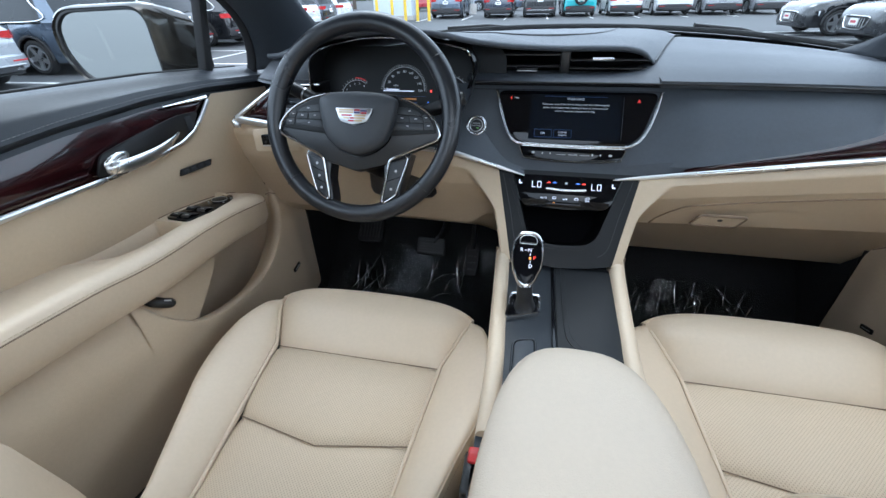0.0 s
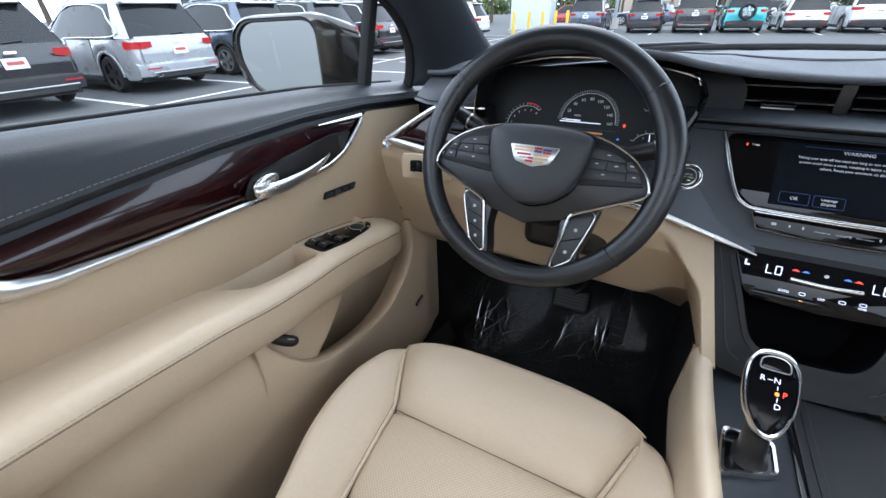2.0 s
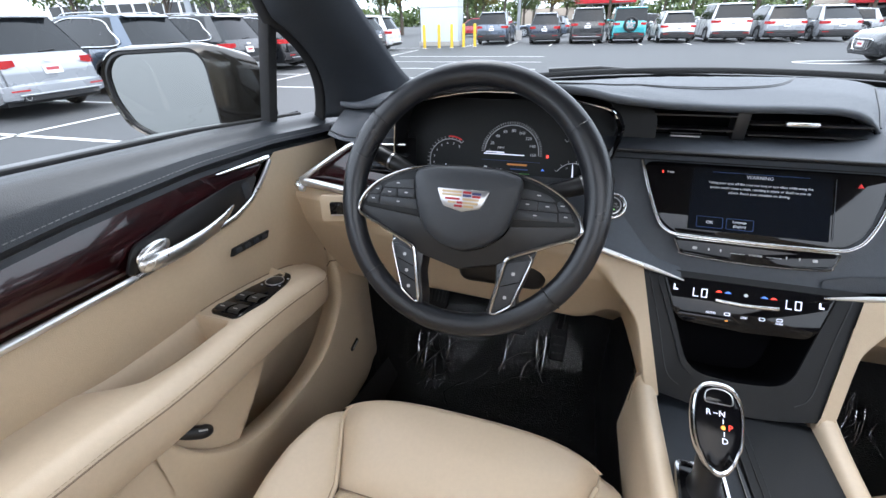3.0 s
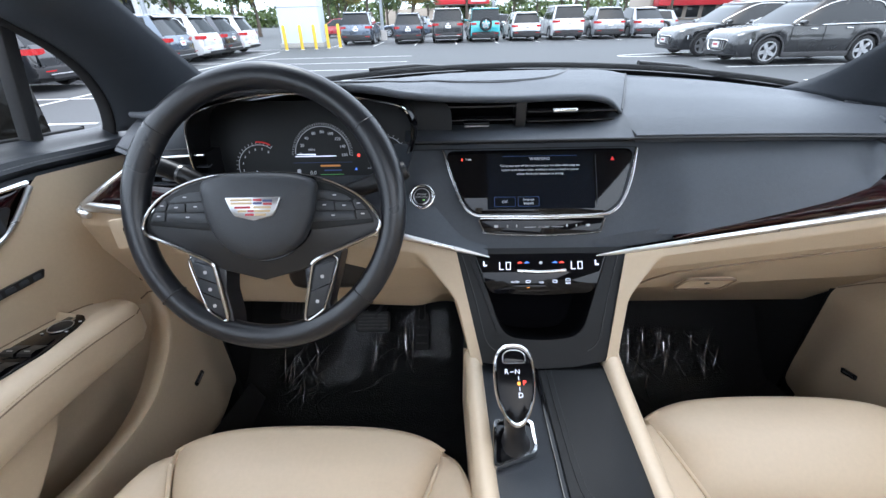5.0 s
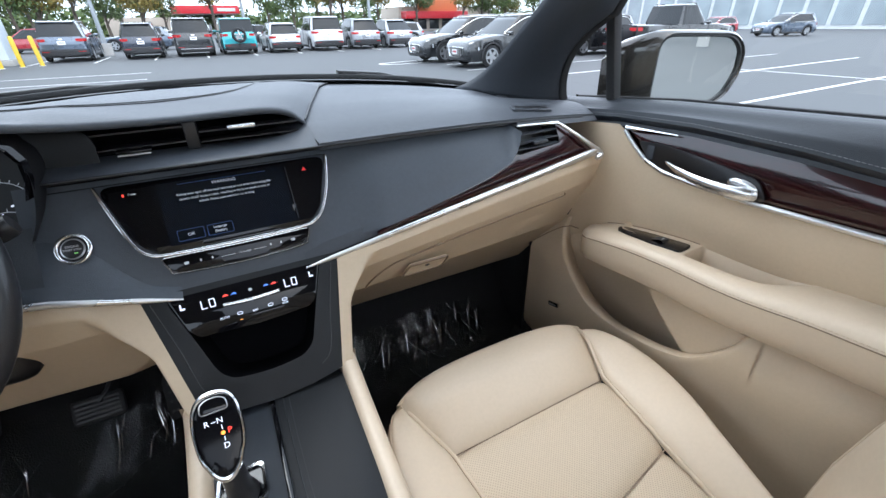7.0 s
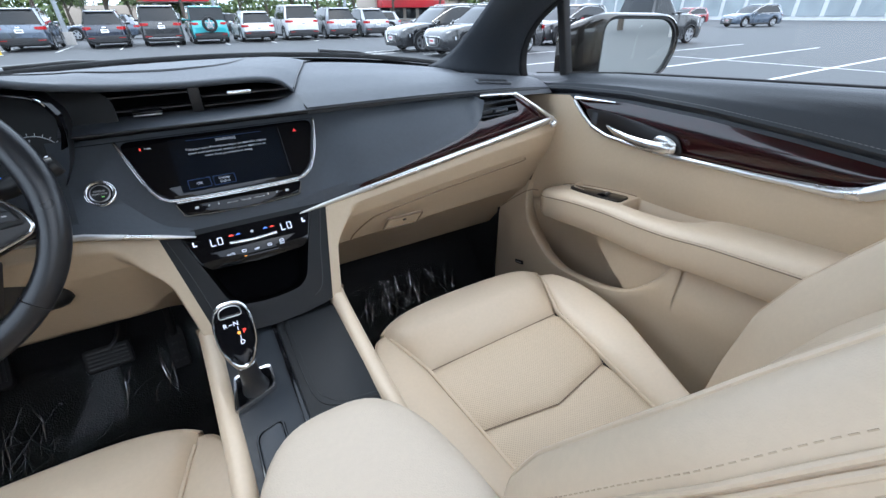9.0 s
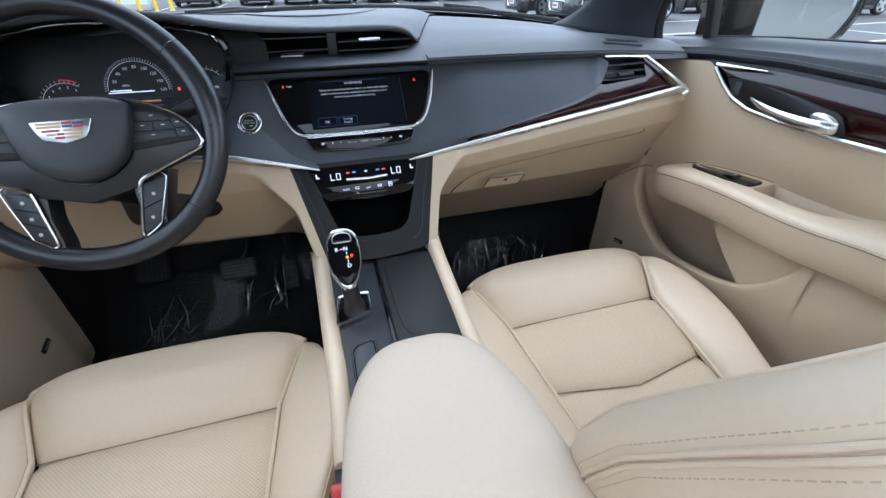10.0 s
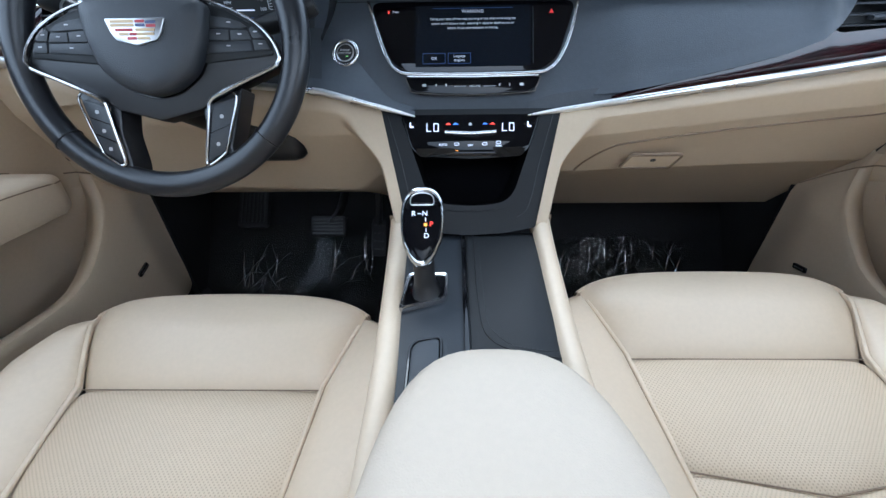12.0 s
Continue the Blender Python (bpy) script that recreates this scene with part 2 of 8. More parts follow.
def grid(fn, nu, nv, closed_u=False, closed_v=False, uv=None):
    """A sheet of quads over fn(u, v), u and v from 0 to 1."""
    bm = bmesh.new()
    mu, mv = nu + (not closed_u), nv + (not closed_v)
    vs = [[bm.verts.new(fn(i / nu, j / nv)) for j in range(mv)] for i in range(mu)]
    layer = bm.loops.layers.uv.new("UVMap") if uv else None
    for i in range(nu):
        for j in range(nv):
            q = [vs[i][j], vs[(i + 1) % mu][j], vs[(i + 1) % mu][(j + 1) % mv], vs[i][(j + 1) % mv]]
            if len(set(q)) == 4:
                f = bm.faces.new(q)
                if uv:
                    for lp, (a, b) in zip(f.loops, ((i, j), (i + 1, j), (i + 1, j + 1), (i, j + 1))):
                        lp[layer].uv = uv(a / nu, b / nv)
    return bm


def rows_sheet(rows, closed=False, front=True):
    """A sheet through rows of points; closed: each row is a ring."""
    bm = bmesh.new()
    vs = [[bm.verts.new(p) for p in r] for r in rows]
    k = len(rows[0])
    for a, b in zip(vs, vs[1:]):
        for j in range(k if closed else k - 1):
            bm.faces.new((a[j], a[(j + 1) % k], b[(j + 1) % k], b[j]))
    if closed:
        if front:
            bm.faces.new(vs[0])
        bm.faces.new(vs[-1][::-1])
    return bm


def ring_sheet(rows):
    """Rows of closed rings with open ends."""
    return rows_sheet([r + [r[0]] for r in rows])


def smooth_path(pts, n=8, closed=False):
    """A Catmull-Rom curve through the points."""
    p = [Vector(q) for q in pts]
    out, k = [], len(p)
    for i in range(k if closed else k - 1):
        g = (lambda j: p[j % k]) if closed else (lambda j: p[min(max(j, 0), k - 1)])
        a, b, c, d = g(i - 1), g(i), g(i + 1), g(i + 2)
        for s in range(n):
            t = s / n
            out.append(0.5 * ((2 * b) + (c - a) * t + (2 * a - 5 * b + 4 * c - d) * t * t + (3 * b - a - 3 * c + d) * t ** 3))
    if not closed:
        out.append(p[-1])
    return out


def sweep(path, section, closed=False, up=(0, 0, 1), scale=None):
    """A ring of (side, up) offsets carried along a path; scale: a factor for each point."""
    bm = bmesh.new()
    rings, k = [], len(path)
    for i, p in enumerate(path):
        a, b = (path[i - 1], path[(i + 1) % k]) if closed else (path[max(i - 1, 0)], path[min(i + 1, k - 1)])
        t = (Vector(b) - Vector(a)).normalized()
        side = t.cross(Vector(up)).normalized()
        over = side.cross(t)
        f = scale(i / (k - 1)) if scale else 1.0
        rings.append([bm.verts.new(Vector(p) + side * u * f + over * v * f) for u, v in section])
    m = len(section)
    for i in range(k if closed else k - 1):
        for j in range(m):
            bm.faces.new((rings[i][j], rings[i][(j + 1) % m], rings[(i + 1) % k][(j + 1) % m], rings[(i + 1) % k][j]))
    if not closed:
        bm.faces.new(rings[0])
        bm.faces.new(rings[-1][::-1])
    return bm


def circle(r, n=12, ry=None):
    return [(r * math.cos(2 * math.pi * i / n), (ry or r) * math.sin(2 * math.pi * i / n)) for i in range(n)]


def round_rect(w, h, r, n=5, cx=0.0, cy=0.0):
    """The outline of a rounded rectangle, anticlockwise."""
    out = []
    for sx, sy, a0 in ((1, 1, 0), (-1, 1, 90), (-1, -1, 180), (1, -1, 270)):
        for i in range(n + 1):
            a = radians(a0 + 90 * i / n)
            out.append((cx + sx * (w / 2 - r) + r * math.cos(a), cy + sy * (h / 2 - r) + r * math.sin(a)))
    return out


def rounded(poly, r, n=4):
    """A polygon with each corner rounded off by about r."""
    out, k = [], len(poly)
    for i in range(k):
        p, a, b = Vector(poly[i]), Vector(poly[i - 1]), Vector(poly[(i + 1) % k])
        d1, d2 = min(r, (a - p).length * 0.45), min(r, (b - p).length * 0.45)
        s, e = p + (a - p).normalized() * d1, p + (b - p).normalized() * d2
        for j in range(n + 1):
            t = j / n
            out.append(tuple((1 - t) ** 2 * s + 2 * t * (1 - t) * p + t * t * e))
    return out


def slab(poly, m, depth, bevel=0.0, dome=0.0):
    """A flat piece: poly in the local xy plane, its face at z = 0 and its back at -depth, bevelled, placed by m."""
    bm = bmesh.new()
    k = len(poly)
    c = Vector((sum(p[0] for p in poly) / k, sum(p[1] for p in poly) / k))
    rings = []
    for z, inset in ((-depth, 0), (-bevel, 0), (-bevel * 0.3, bevel * 0.3), (0, bevel)) if bevel else ((-depth, 0), (0, 0)):
        ring = []
        for p in poly:
            q = Vector(p)
            d = (c - q)
            q = q + d.normalized() * min(inset, d.length * 0.8)
            ring.append(bm.verts.new(m @ Vector((q.x, q.y, z))))
        rings.append(ring)
    for a, b in zip(rings, rings[1:]):
        for j in range(k):
            bm.faces.new((a[j], a[(j + 1) % k], b[(j + 1) % k], b[j]))
    bm.faces.new(rings[0][::-1])
    if dome:
        top = bm.verts.new(m @ Vector((c.x, c.y, dome)))
        for j in range(k):
            bm.faces.new((rings[-1][j], rings[-1][(j + 1) % k], top))
    else:
        bm.faces.new(rings[-1])
    return bm


def frame_ring(outer, inner, m, depth, proud=0.0):
    """A flat ring between two outlines with as many points each."""
    bm = bmesh.new()
    k = len(outer)
    lv = [[bm.verts.new(m @ Vector((p[0], p[1], z))) for p in poly] for poly, z in ((outer, -depth), (outer, proud), (inner, proud), (inner, -depth))]
    for a, b in ((0, 1), (1, 2), (2, 3), (3, 0)):
        for j in range(k):
            bm.faces.new((lv[a][j], lv[a][(j + 1) % k], lv[b][(j + 1) % k], lv[b][j]))
    return bm


def box(x0, x1, y0, y1, z0, z1, r=0.0, m=None):
    bm = bmesh.new()
    bmesh.ops.create_cube(bm, size=1.0, matrix=Matrix.LocRotScale(((x0 + x1) / 2, (y0 + y1) / 2, (z0 + z1) / 2), None, (x1 - x0, y1 - y0, z1 - z0)))
    if r:
        bmesh.ops.bevel(bm, geom=bm.edges[:], offset=r, segments=3, affect="EDGES", profile=0.5)
    if m is not None:
        bm.transform(m)
    return bm


def join(*bms):
    out = bms[0]
    for b in bms[1:]:
        me = bpy.data.meshes.new("t")
        b.to_mesh(me)
        b.free()
        out.from_mesh(me)
        bpy.data.meshes.remove(me)
    return out


def plane_at(p, n, up_hint=(0, 0, 1)):
    """A pose with its origin at p, local z along n and local y as near to up_hint as may be."""
    n = Vector(n).normalized()
    x = Vector(up_hint).cross(n).normalized()
    y = n.cross(x)
    return Matrix(((x.x, y.x, n.x, p[0]), (x.y, y.y, n.y, p[1]), (x.z, y.z, n.z, p[2]), (0, 0, 0, 1)))


def lettering(text, size, m, material, parent, name="lettering", align="CENTER", thick=0.0003):
    cu = bpy.data.curves.new("t", "FONT")
    cu.body, cu.size, cu.align_x, cu.align_y, cu.extrude = text, size, align, "CENTER", thick
    cu.resolution_u = 2
    tmp = new("t", cu)
    dg = bpy.context.evaluated_depsgraph_get()
    me = bpy.data.meshes.new_from_object(tmp.evaluated_get(dg))
    bpy.data.objects.remove(tmp)
    me.transform(m)
    me.materials.clear()
    me.materials.append(material)
    ob = new(name, me)
    if parent is not None:
        ob.parent = parent
        ob.matrix_parent_inverse = parent.matrix_world.inverted() if parent.type == "EMPTY" else parent.matrix_basis.inverted()
    return ob


def lerp(a, b, t):
    return a + (b - a) * t


def ease(a, b, x):
    t = min(max((x - a) / (b - a), 0.0), 1.0)
    return t * t * (3 - 2 * t)


def table(rows, x):
    """Straight lines between (x, y) rows."""
    if x <= rows[0][0]:
        return rows[0][1]
    for (a, p), (b, q) in zip(rows, rows[1:]):
        if x <= b:
            return lerp(p, q, (x - a) / (b - a))
    return rows[-1][1]


def curve(rows, x):
    """A smooth line through (x, y) rows."""
    k = len(rows)
    if x <= rows[0][0]:
        return rows[0][1]
    for i in range(k - 1):
        (a, p), (b, q) = rows[i], rows[i + 1]
        if x <= b:
            (a0, p0), (b1, q1) = rows[max(i - 1, 0)], rows[min(i + 2, k - 1)]
            m0, m1 = (q - p0) / (b - a0) * (b - a), (q1 - p) / (b1 - a) * (b - a)
            t = (x - a) / (b - a)
            return (2 * t ** 3 - 3 * t * t + 1) * p + (t ** 3 - 2 * t * t + t) * m0 + (3 * t * t - 2 * t ** 3) * q + (t ** 3 - t * t) * m1
    return rows[-1][1]


def dashes(path, pitch=0.0062, size=0.0042, r=0.0006):
    """A row of stitches along a path."""
    bm = bmesh.new()
    run = 0.0
    for a, b in zip(path, path[1:]):
        step = (b - a).length
        while run < step:
            d = (b - a).normalized()
            side = d.orthogonal().normalized()
            up_ = d.cross(side)
            p = a + d * run
            ends = [[bm.verts.new(p + d * e + (side * c + up_ * q) * r) for c, q in ((1, 0), (0, 1), (-1, 0), (0, -1))] for e in (0, size)]
            for j in range(4):
                bm.faces.new((ends[0][j], ends[0][(j + 1) % 4], ends[1][(j + 1) % 4], ends[1][j]))
            bm.faces.new(ends[0])
            bm.faces.new(ends[1][::-1])
            run += pitch
        run -= step
    return bm


# ---- the car's cabin: dashboard ----
def chrome_line(x):
    """The line of the bright strip across the dashboard: y and z at x."""
    X = abs(x)
    y = 0.78 + 0.05 * max(0, X - 0.085) / 0.66
    z = 0.990 + 0.117 * (X - 0.085) if x > 0 else 0.990 + 0.25 * (min(X, 0.22) - 0.085) + 0.08 * max(0, X - 0.22)
    return y, z


def dash_top_z(x, y):
    X = abs(x)
    return table([(0.86, 1.150), (0.90, 1.166), (1.0, 1.190), (1.12, 1.208), (1.34, 1.196)], y) - 0.045 * (X / 0.7) ** 2 * ease(0.9, 1.1, y) - 0.012 * (X / 0.7) ** 4


def screen_y(x, z):
    """Where the windscreen stands at x and z."""
    return 1.345 - (z - 1.15) * 1.274 - 0.14 * (x / 0.68) ** 2


def stack_y(z):
    return 0.775 + 0.675 * (z - 0.98)


dash = thing("dashboard", "dark grey and beige car dashboard with chrome strip and wood inlay", "dashboard", (0, 0.95, 0.85))

# top pad, with a rolled front lip
def top_pad(u, v):
    x = lerp(-0.76, 0.76, u)
    y0 = 0.868 + 0.15 * ease(0.150, 0.142, x)
    if v < 0.12:
        a = v / 0.12
        return Vector((x, y0 + 0.004 - 0.006 * math.sin(a * math.pi / 2 + 0.3), dash_top_z(x, y0) - 0.013 * (1 - a)))
    y = lerp(y0, 1.34, max(0, v - 0.12) / 0.88)
    return Vector((x, y, dash_top_z(x, y)))


part("top_pad", grid(top_pad, 80, 26), DARK_TOP, dash, "dark grey grained top pad")

BROW_Y = [(-0.722, 0.975), (-0.66, 0.918), (-0.60, 0.868), (-0.52, 0.82), (-0.44, 0.803), (-0.36, 0.80), (-0.28, 0.812), (-0.22, 0.838), (-0.15, 0.872), (-0.08, 0.898), (0.0, 0.918), (0.08, 0.930), (0.147, 0.934)]
BROW_Z = [(-0.722, 1.184), (-0.66, 1.192), (-0.60, 1.204), (-0.54, 1.220), (-0.48, 1.235), (-0.42, 1.244), (-0.36, 1.248), (-0.30, 1.246), (-0.25, 1.239), (-0.216, 1.230), (-0.19, 1.2245), (-0.134, 1.2158), (-0.041, 1.2085), (0.045, 1.207), (0.097, 1.2045), (0.127, 1.1960), (0.147, 1.1785)]


def brow(u, v):
    x = lerp(-0.722, 0.147, 1 - (1 - u) ** 1.25)
    y0, z0 = curve(BROW_Y, x), curve(BROW_Z, x)
    end = ease(0.06, 0.147, x)
    if v < 0.22:
        a = v / 0.22
        k = ease(-0.17, -0.22, x)
        return Vector((x, y0 + (0.075 - 0.01 * k) * (1 - a) ** 1.3, z0 - 0.011 + 0.001 * a + 0.004 * end * (1 - a)))
    if v < 0.36:
        a = (v - 0.22) / 0.14 * math.pi
        return Vector((x, y0 - 0.006 * math.sin(a), z0 - 0.0055 - 0.0055 * math.cos(a)))
    t = (v - 0.36) / 0.64
    xb = x + 0.140 * ease(-0.30, 0.147, x) ** 1.5 * t
    y = lerp(y0, lerp(1.16, 1.30, ease(-0.3, 0.147, x)), t)
    return Vector((xb, y, dash_top_z(xb, y) + 0.003 + max(0.0, z0 - dash_top_z(x, y0) - 0.003) * (1 - t) ** 1.15))


part("brow", grid(brow, 110, 40), DARK_TOP, dash, "stitched hood over gauges and vents")
seam_uv = [(u, 0.52) for u in np.linspace(0.16, 0.66, 30)] + [(0.70, 0.522), (0.735, 0.53), (0.765, 0.548), (0.785, 0.58), (0.80, 0.63), (0.81, 0.70), (0.815, 0.80)]
for lift, off in ((0.0004, 0.0), (0.0003, 0.022)):
    part("brow_seam", sweep([brow(u, v + off) + Vector((0, 0, lift)) for u, v in seam_uv], circle(0.0010, 6)), BLACK, dash)
part("brow_edge", sweep([brow(1.0, v) + Vector((0.0008, 0, 0.0002)) for v in np.linspace(0.36, 1.0, 24)], circle(0.0016, 6)), BLACK, dash)
part("base_strip", grid(lambda u, v: Vector((lerp(-0.66, 0.66, u), screen_y(lerp(-0.66, 0.66, u), dash_top_z(lerp(-0.66, 0.66, u), 1.27) - 0.012 + 0.023 * v) - 0.004, dash_top_z(lerp(-0.66, 0.66, u), 1.27) - 0.012 + 0.023 * v)), 30, 3), BLACK, dash, "black band along the foot of the windscreen")


def fascia_low(x):
    y, z = chrome_line(x)
    z1 = table([(0.086, 0.996), (0.12, 1.006), (0.197, 1.014), (0.292, 1.030), (0.384, 1.048), (0.451, 1.063), (0.500, 1.080), (0.518, 1.098), (0.526, 1.115), (0.532, 1.138)], x)
    return y - 0.004 + 0.25 * (z1 - z), z1


def fascia(u, v):
    x = lerp(-0.238, 0.5305, 1 - (1 - u) ** 1.5)
    y1, z1 = fascia_low(x) if x > 0 else (chrome_line(max(x, -0.086))[0], chrome_line(x)[1] + 0.003)
    if abs(x) < 0.086:
        y1, z1 = 0.779, 0.984
    z1 = min(z1, 1.132)
    k = ease(0.15, 0.24, x)
    y1 = lerp(0.892 - (1.139 - z1) * 0.69, y1, k)
    y, z = lerp(0.892 - 0.010 * k, y1, v), lerp(1.139, z1, v)
    return Vector((x, y - 0.008 * k * math.sin(math.pi * v) * ease(0.53, 0.44, x) - 0.004 * k * ease(0.8, 1.0, v), z))


part("fascia", grid(fascia, 96, 16), FASCIA, dash, "dark grey soft fascia panel")

# ledge that rises from the crease to the foot of the centre vents
def ledge(u, v):
    x = lerp(-0.215, 0.1495, u)
    z1 = curve([(-0.215, 1.1600), (-0.11, 1.1585), (-0.04, 1.1565), (0.037, 1.1545), (0.085, 1.1570), (0.106, 1.1600), (0.128, 1.1665), (0.1495, 1.1765)], x)
    y1 = lerp(0.920, 0.936, ease(0.05, 0.15, x))
    if v < 0.2:
        return Vector((x, y1 + 0.05 * (1 - v / 0.2), z1 + 0.004 * (1 - v / 0.2)))
    t = (v - 0.2) / 0.8
    return Vector((x, lerp(y1, 0.867, t), lerp(z1, 1.149, t) + 0.002 * math.sin(math.pi * t)))


part("ledge", grid(ledge, 40, 16), DARK_TOP, dash)
part("crease_piping", sweep([(x, 0.8655, 1.1475 - 0.012 * (abs(x) / 0.7) ** 4) for x in np.linspace(-0.212, 0.725, 40)], circle(0.0022, 8)), BLACK, dash)


def channel(u, v):
    """The hollow under the crease; its shade is put in as near-black skin."""
    x = lerp(-0.212, 0.532, u)
    return Vector((x, lerp(0.868, 0.884, v) + 0.014 * math.sin(math.pi * v), lerp(1.1460, 1.1290, v) - 0.012 * (abs(x) / 0.7) ** 4))


part("crease_channel", grid(channel, 40, 8), STACK_LEATHER, dash)

# lower dash: beige knee panels to both sides of the centre stack
def knee(s):
    def fn(u, v):
        Xo = 0.748
        k = u ** 2.1
        Xm = lerp(0.125, Xo, k)
        e = ease(0.165, 0.25, Xm) if s < 0 else 0.0
        zb = lerp(0.858 - 0.012 * ease(0.195, 0.14, Xm), 0.822, e)
        yc, zc = chrome_line(s * Xm)
        if v < 0.72:
            a = v / 0.72
            z = lerp(zc - 0.002, zb, a)
            rec = yc + table([(0, 0.0), (0.12, -0.010), (0.35, 0.004), (0.7, 0.045), (1, 0.075)], a)
            under = 0.0
        else:
            a = (v - 0.72) / 0.28
            z = lerp(zb, lerp(0.685, 0.778, e), a ** lerp(1.1, 0.8, e))
            rec = lerp(yc + 0.075, lerp(1.055, 0.945, e), a)
            under = a
        inner = 0.0965 + (z - 0.852) * 0.265
        X = lerp(inner, Xo, k)
        wide = 0.016 + 0.03 * ease(0.92, 0.985, z)
        w = ease(inner + wide + 0.024, inner + wide, X)
        y = lerp(rec, stack_y(z) - 0.004 + 0.22 * under, w)
        X += 0.02 * ease(0.6, 0.735, X) * (1 - abs(2 * v - 0.5))
        return Vector((s * X, y, z))
    return grid(fn, 130, 84)


for s in (-1, 1):
    bm_ = knee(s)
    bm_.verts.ensure_lookup_table()
    rim_ = [v.co.copy() for v in bm_.verts[-85:]]
    bm_.free()
    part("end_gap", sweep([p + Vector((s * 0.004, 0.004, 0)) for p in rim_[3:56:3]], circle(0.0045, 6), up=(0, 1, 0)), BLACK, dash)
part("knee_panel", knee(-1), BEIGE_PLASTIC, dash, "beige panel under the steering wheel")
part("glovebox_panel", knee(1), BEIGE_PLASTIC, dash, "beige panel with the glovebox")

# chrome strips with pointed inner ends
for s in (-1, 1):
    pts = [Vector((s * X, chrome_line(s * X)[0] - 0.014, chrome_line(s * X)[1] + 0.003)) for X in np.linspace(0.083, 0.735, 30)]
    if s < 0:
        pts = pts[::-1]
    part("chrome_strip", sweep(pts, circle(0.0065, 14, 0.0075), scale=lambda t: table([(0, 0.15), (0.06, 0.5), (0.2, 0.65), (0.6, 0.9), (1, 1.15)], t if s > 0 else 1 - t)), SATIN, dash, "polished chrome strip")

# wood inlay above the strip towards the doors
def inlay(s):
    def fn(u, v):
        X = lerp(0.21 if s > 0 else 0.535, 0.736, u)
        yc, zc = chrome_line(s * X)
        hi = table([(0.21, 1.010), (0.292, 1.034), (0.384, 1.052), (0.451, 1.067), (0.500, 1.084), (0.518, 1.090), (0.53, 1.086), (0.632, 1.094), (0.650, 1.101), (0.690, 1.096), (0.736, 1.068)], X)
        z = lerp(min(zc, hi - 0.002), hi, v)
        return Vector((s * X, yc + 0.004 + 0.22 * (z - zc) - 0.003 * math.sin(math.pi * v), z))
    return grid(fn, 80, 8)


def fillet(u, v):
    """Dark return under the fascia's lower edge."""
    X = lerp(0.088, 0.33, u)
    yc, zc = chrome_line(X)
    z = lerp(zc - 0.002, fascia_low(X)[1] + 0.008, v)
    return Vector((X, yc + 0.008 + 0.25 * (z - zc), z))


part("fascia_return", grid(fillet, 28, 4), FASCIA, dash)


def fillet_left(u, v):
    """The fascia's foot behind the strip on the driver's side."""
    X = lerp(0.084, 0.245, u)
    yc, zc = chrome_line(-X)
    top = zc + lerp(0.008, 0.055, ease(0.11, 0.20, X))
    return Vector((-X, lerp(yc - 0.008, 0.8905 - (1.139 - top) * 0.69, v), lerp(zc, top, v)))


part("fascia_foot", grid(fillet_left, 24, 4), FASCIA, dash)
for s in (-1, 1):
    part("wood_inlay", inlay(s), WOOD, dash, "glossy dark red wood inlay")


# outer air vents
def end_vent(s):
    def P(X, z, d=0.0):
        y = table([(1.05, 0.818), (1.09, 0.832), (1.135, 0.850)], z) + d
        return Vector((s * X, y, z))
    well = rows_sheet([[P(0.526, 1.084, d), P(0.531, 1.139, d), P(0.632, 1.134, d), P(0.640, 1.092, d)] for d in (0.0, 0.05)], closed=True, front=False)
    vent = part("end_vent", well, BLACK, dash, "black air vent with chrome surround")
    for k in range(3):
        z = 1.094 + 0.013 * k
        part("slat", sweep([P(0.528, z, 0.006), P(0.58, z + 0.001, 0.004), P(0.637, z + 0.002, 0.006)], [(-0.006, -0.0012), (0.006, -0.0012), (0.006, 0.0012), (-0.006, 0.0012)]), DARK, vent)
    part("vent_tab", sweep([P(0.565, 1.104, -0.004), P(0.60, 1.105, -0.004)], round_rect(0.012, 0.006, 0.002, 2)), DARK, vent)
    rim = smooth_path([P(0.531, 1.1395, -0.005), P(0.58, 1.138, -0.006), P(0.622, 1.1355, -0.007), P(0.640, 1.1315, -0.007), P(0.690, 1.100, -0.010), P(0.734, 1.068, -0.014), P(0.734, 1.060, -0.016), P(0.722, 1.056, -0.016)], 6)
    part("vent_rim", sweep(rim, circle(0.0042, 8), scale=lambda t: table([(0, 0.5), (0.5, 0.8), (0.7, 1.25), (0.9, 1.5), (1, 1.2)], t)), SATIN, vent)
    part("vent_cheek", rows_sheet([[P(0.633, 1.134, 0.003), P(0.694, 1.097, 0.003)], [P(0.640, 1.092, 0.003), P(0.705, 1.080, 0.003)]]), WOOD, vent)


for s in (-1, 1):
    end_vent(s)
    # dark end cap over the vent
    if s > 0:
        part("end_cap", grid(lambda u, v: Vector((s * lerp(0.545, 0.765, u), lerp(0.868, 0.8565, v), lerp(1.150, 1.131, v) - 0.012 * (lerp(0.545, 0.765, u) / 0.7) ** 4 * (1 - v) - 0.008 * v * u)), 10, 4), DARK, dash)
def cheek(u, v):
    x = lerp(-0.715, -0.545, u)
    y0, z0 = table(BROW_Y, x) + 0.016, table(BROW_Z, x) - 0.012
    return Vector((x, lerp(y0, 0.853 + 0.06 * ease(-0.64, -0.752, x), v) - 0.006 * math.sin(math.pi * v), lerp(z0, 1.139 - 0.004 * (1 - u), v)))


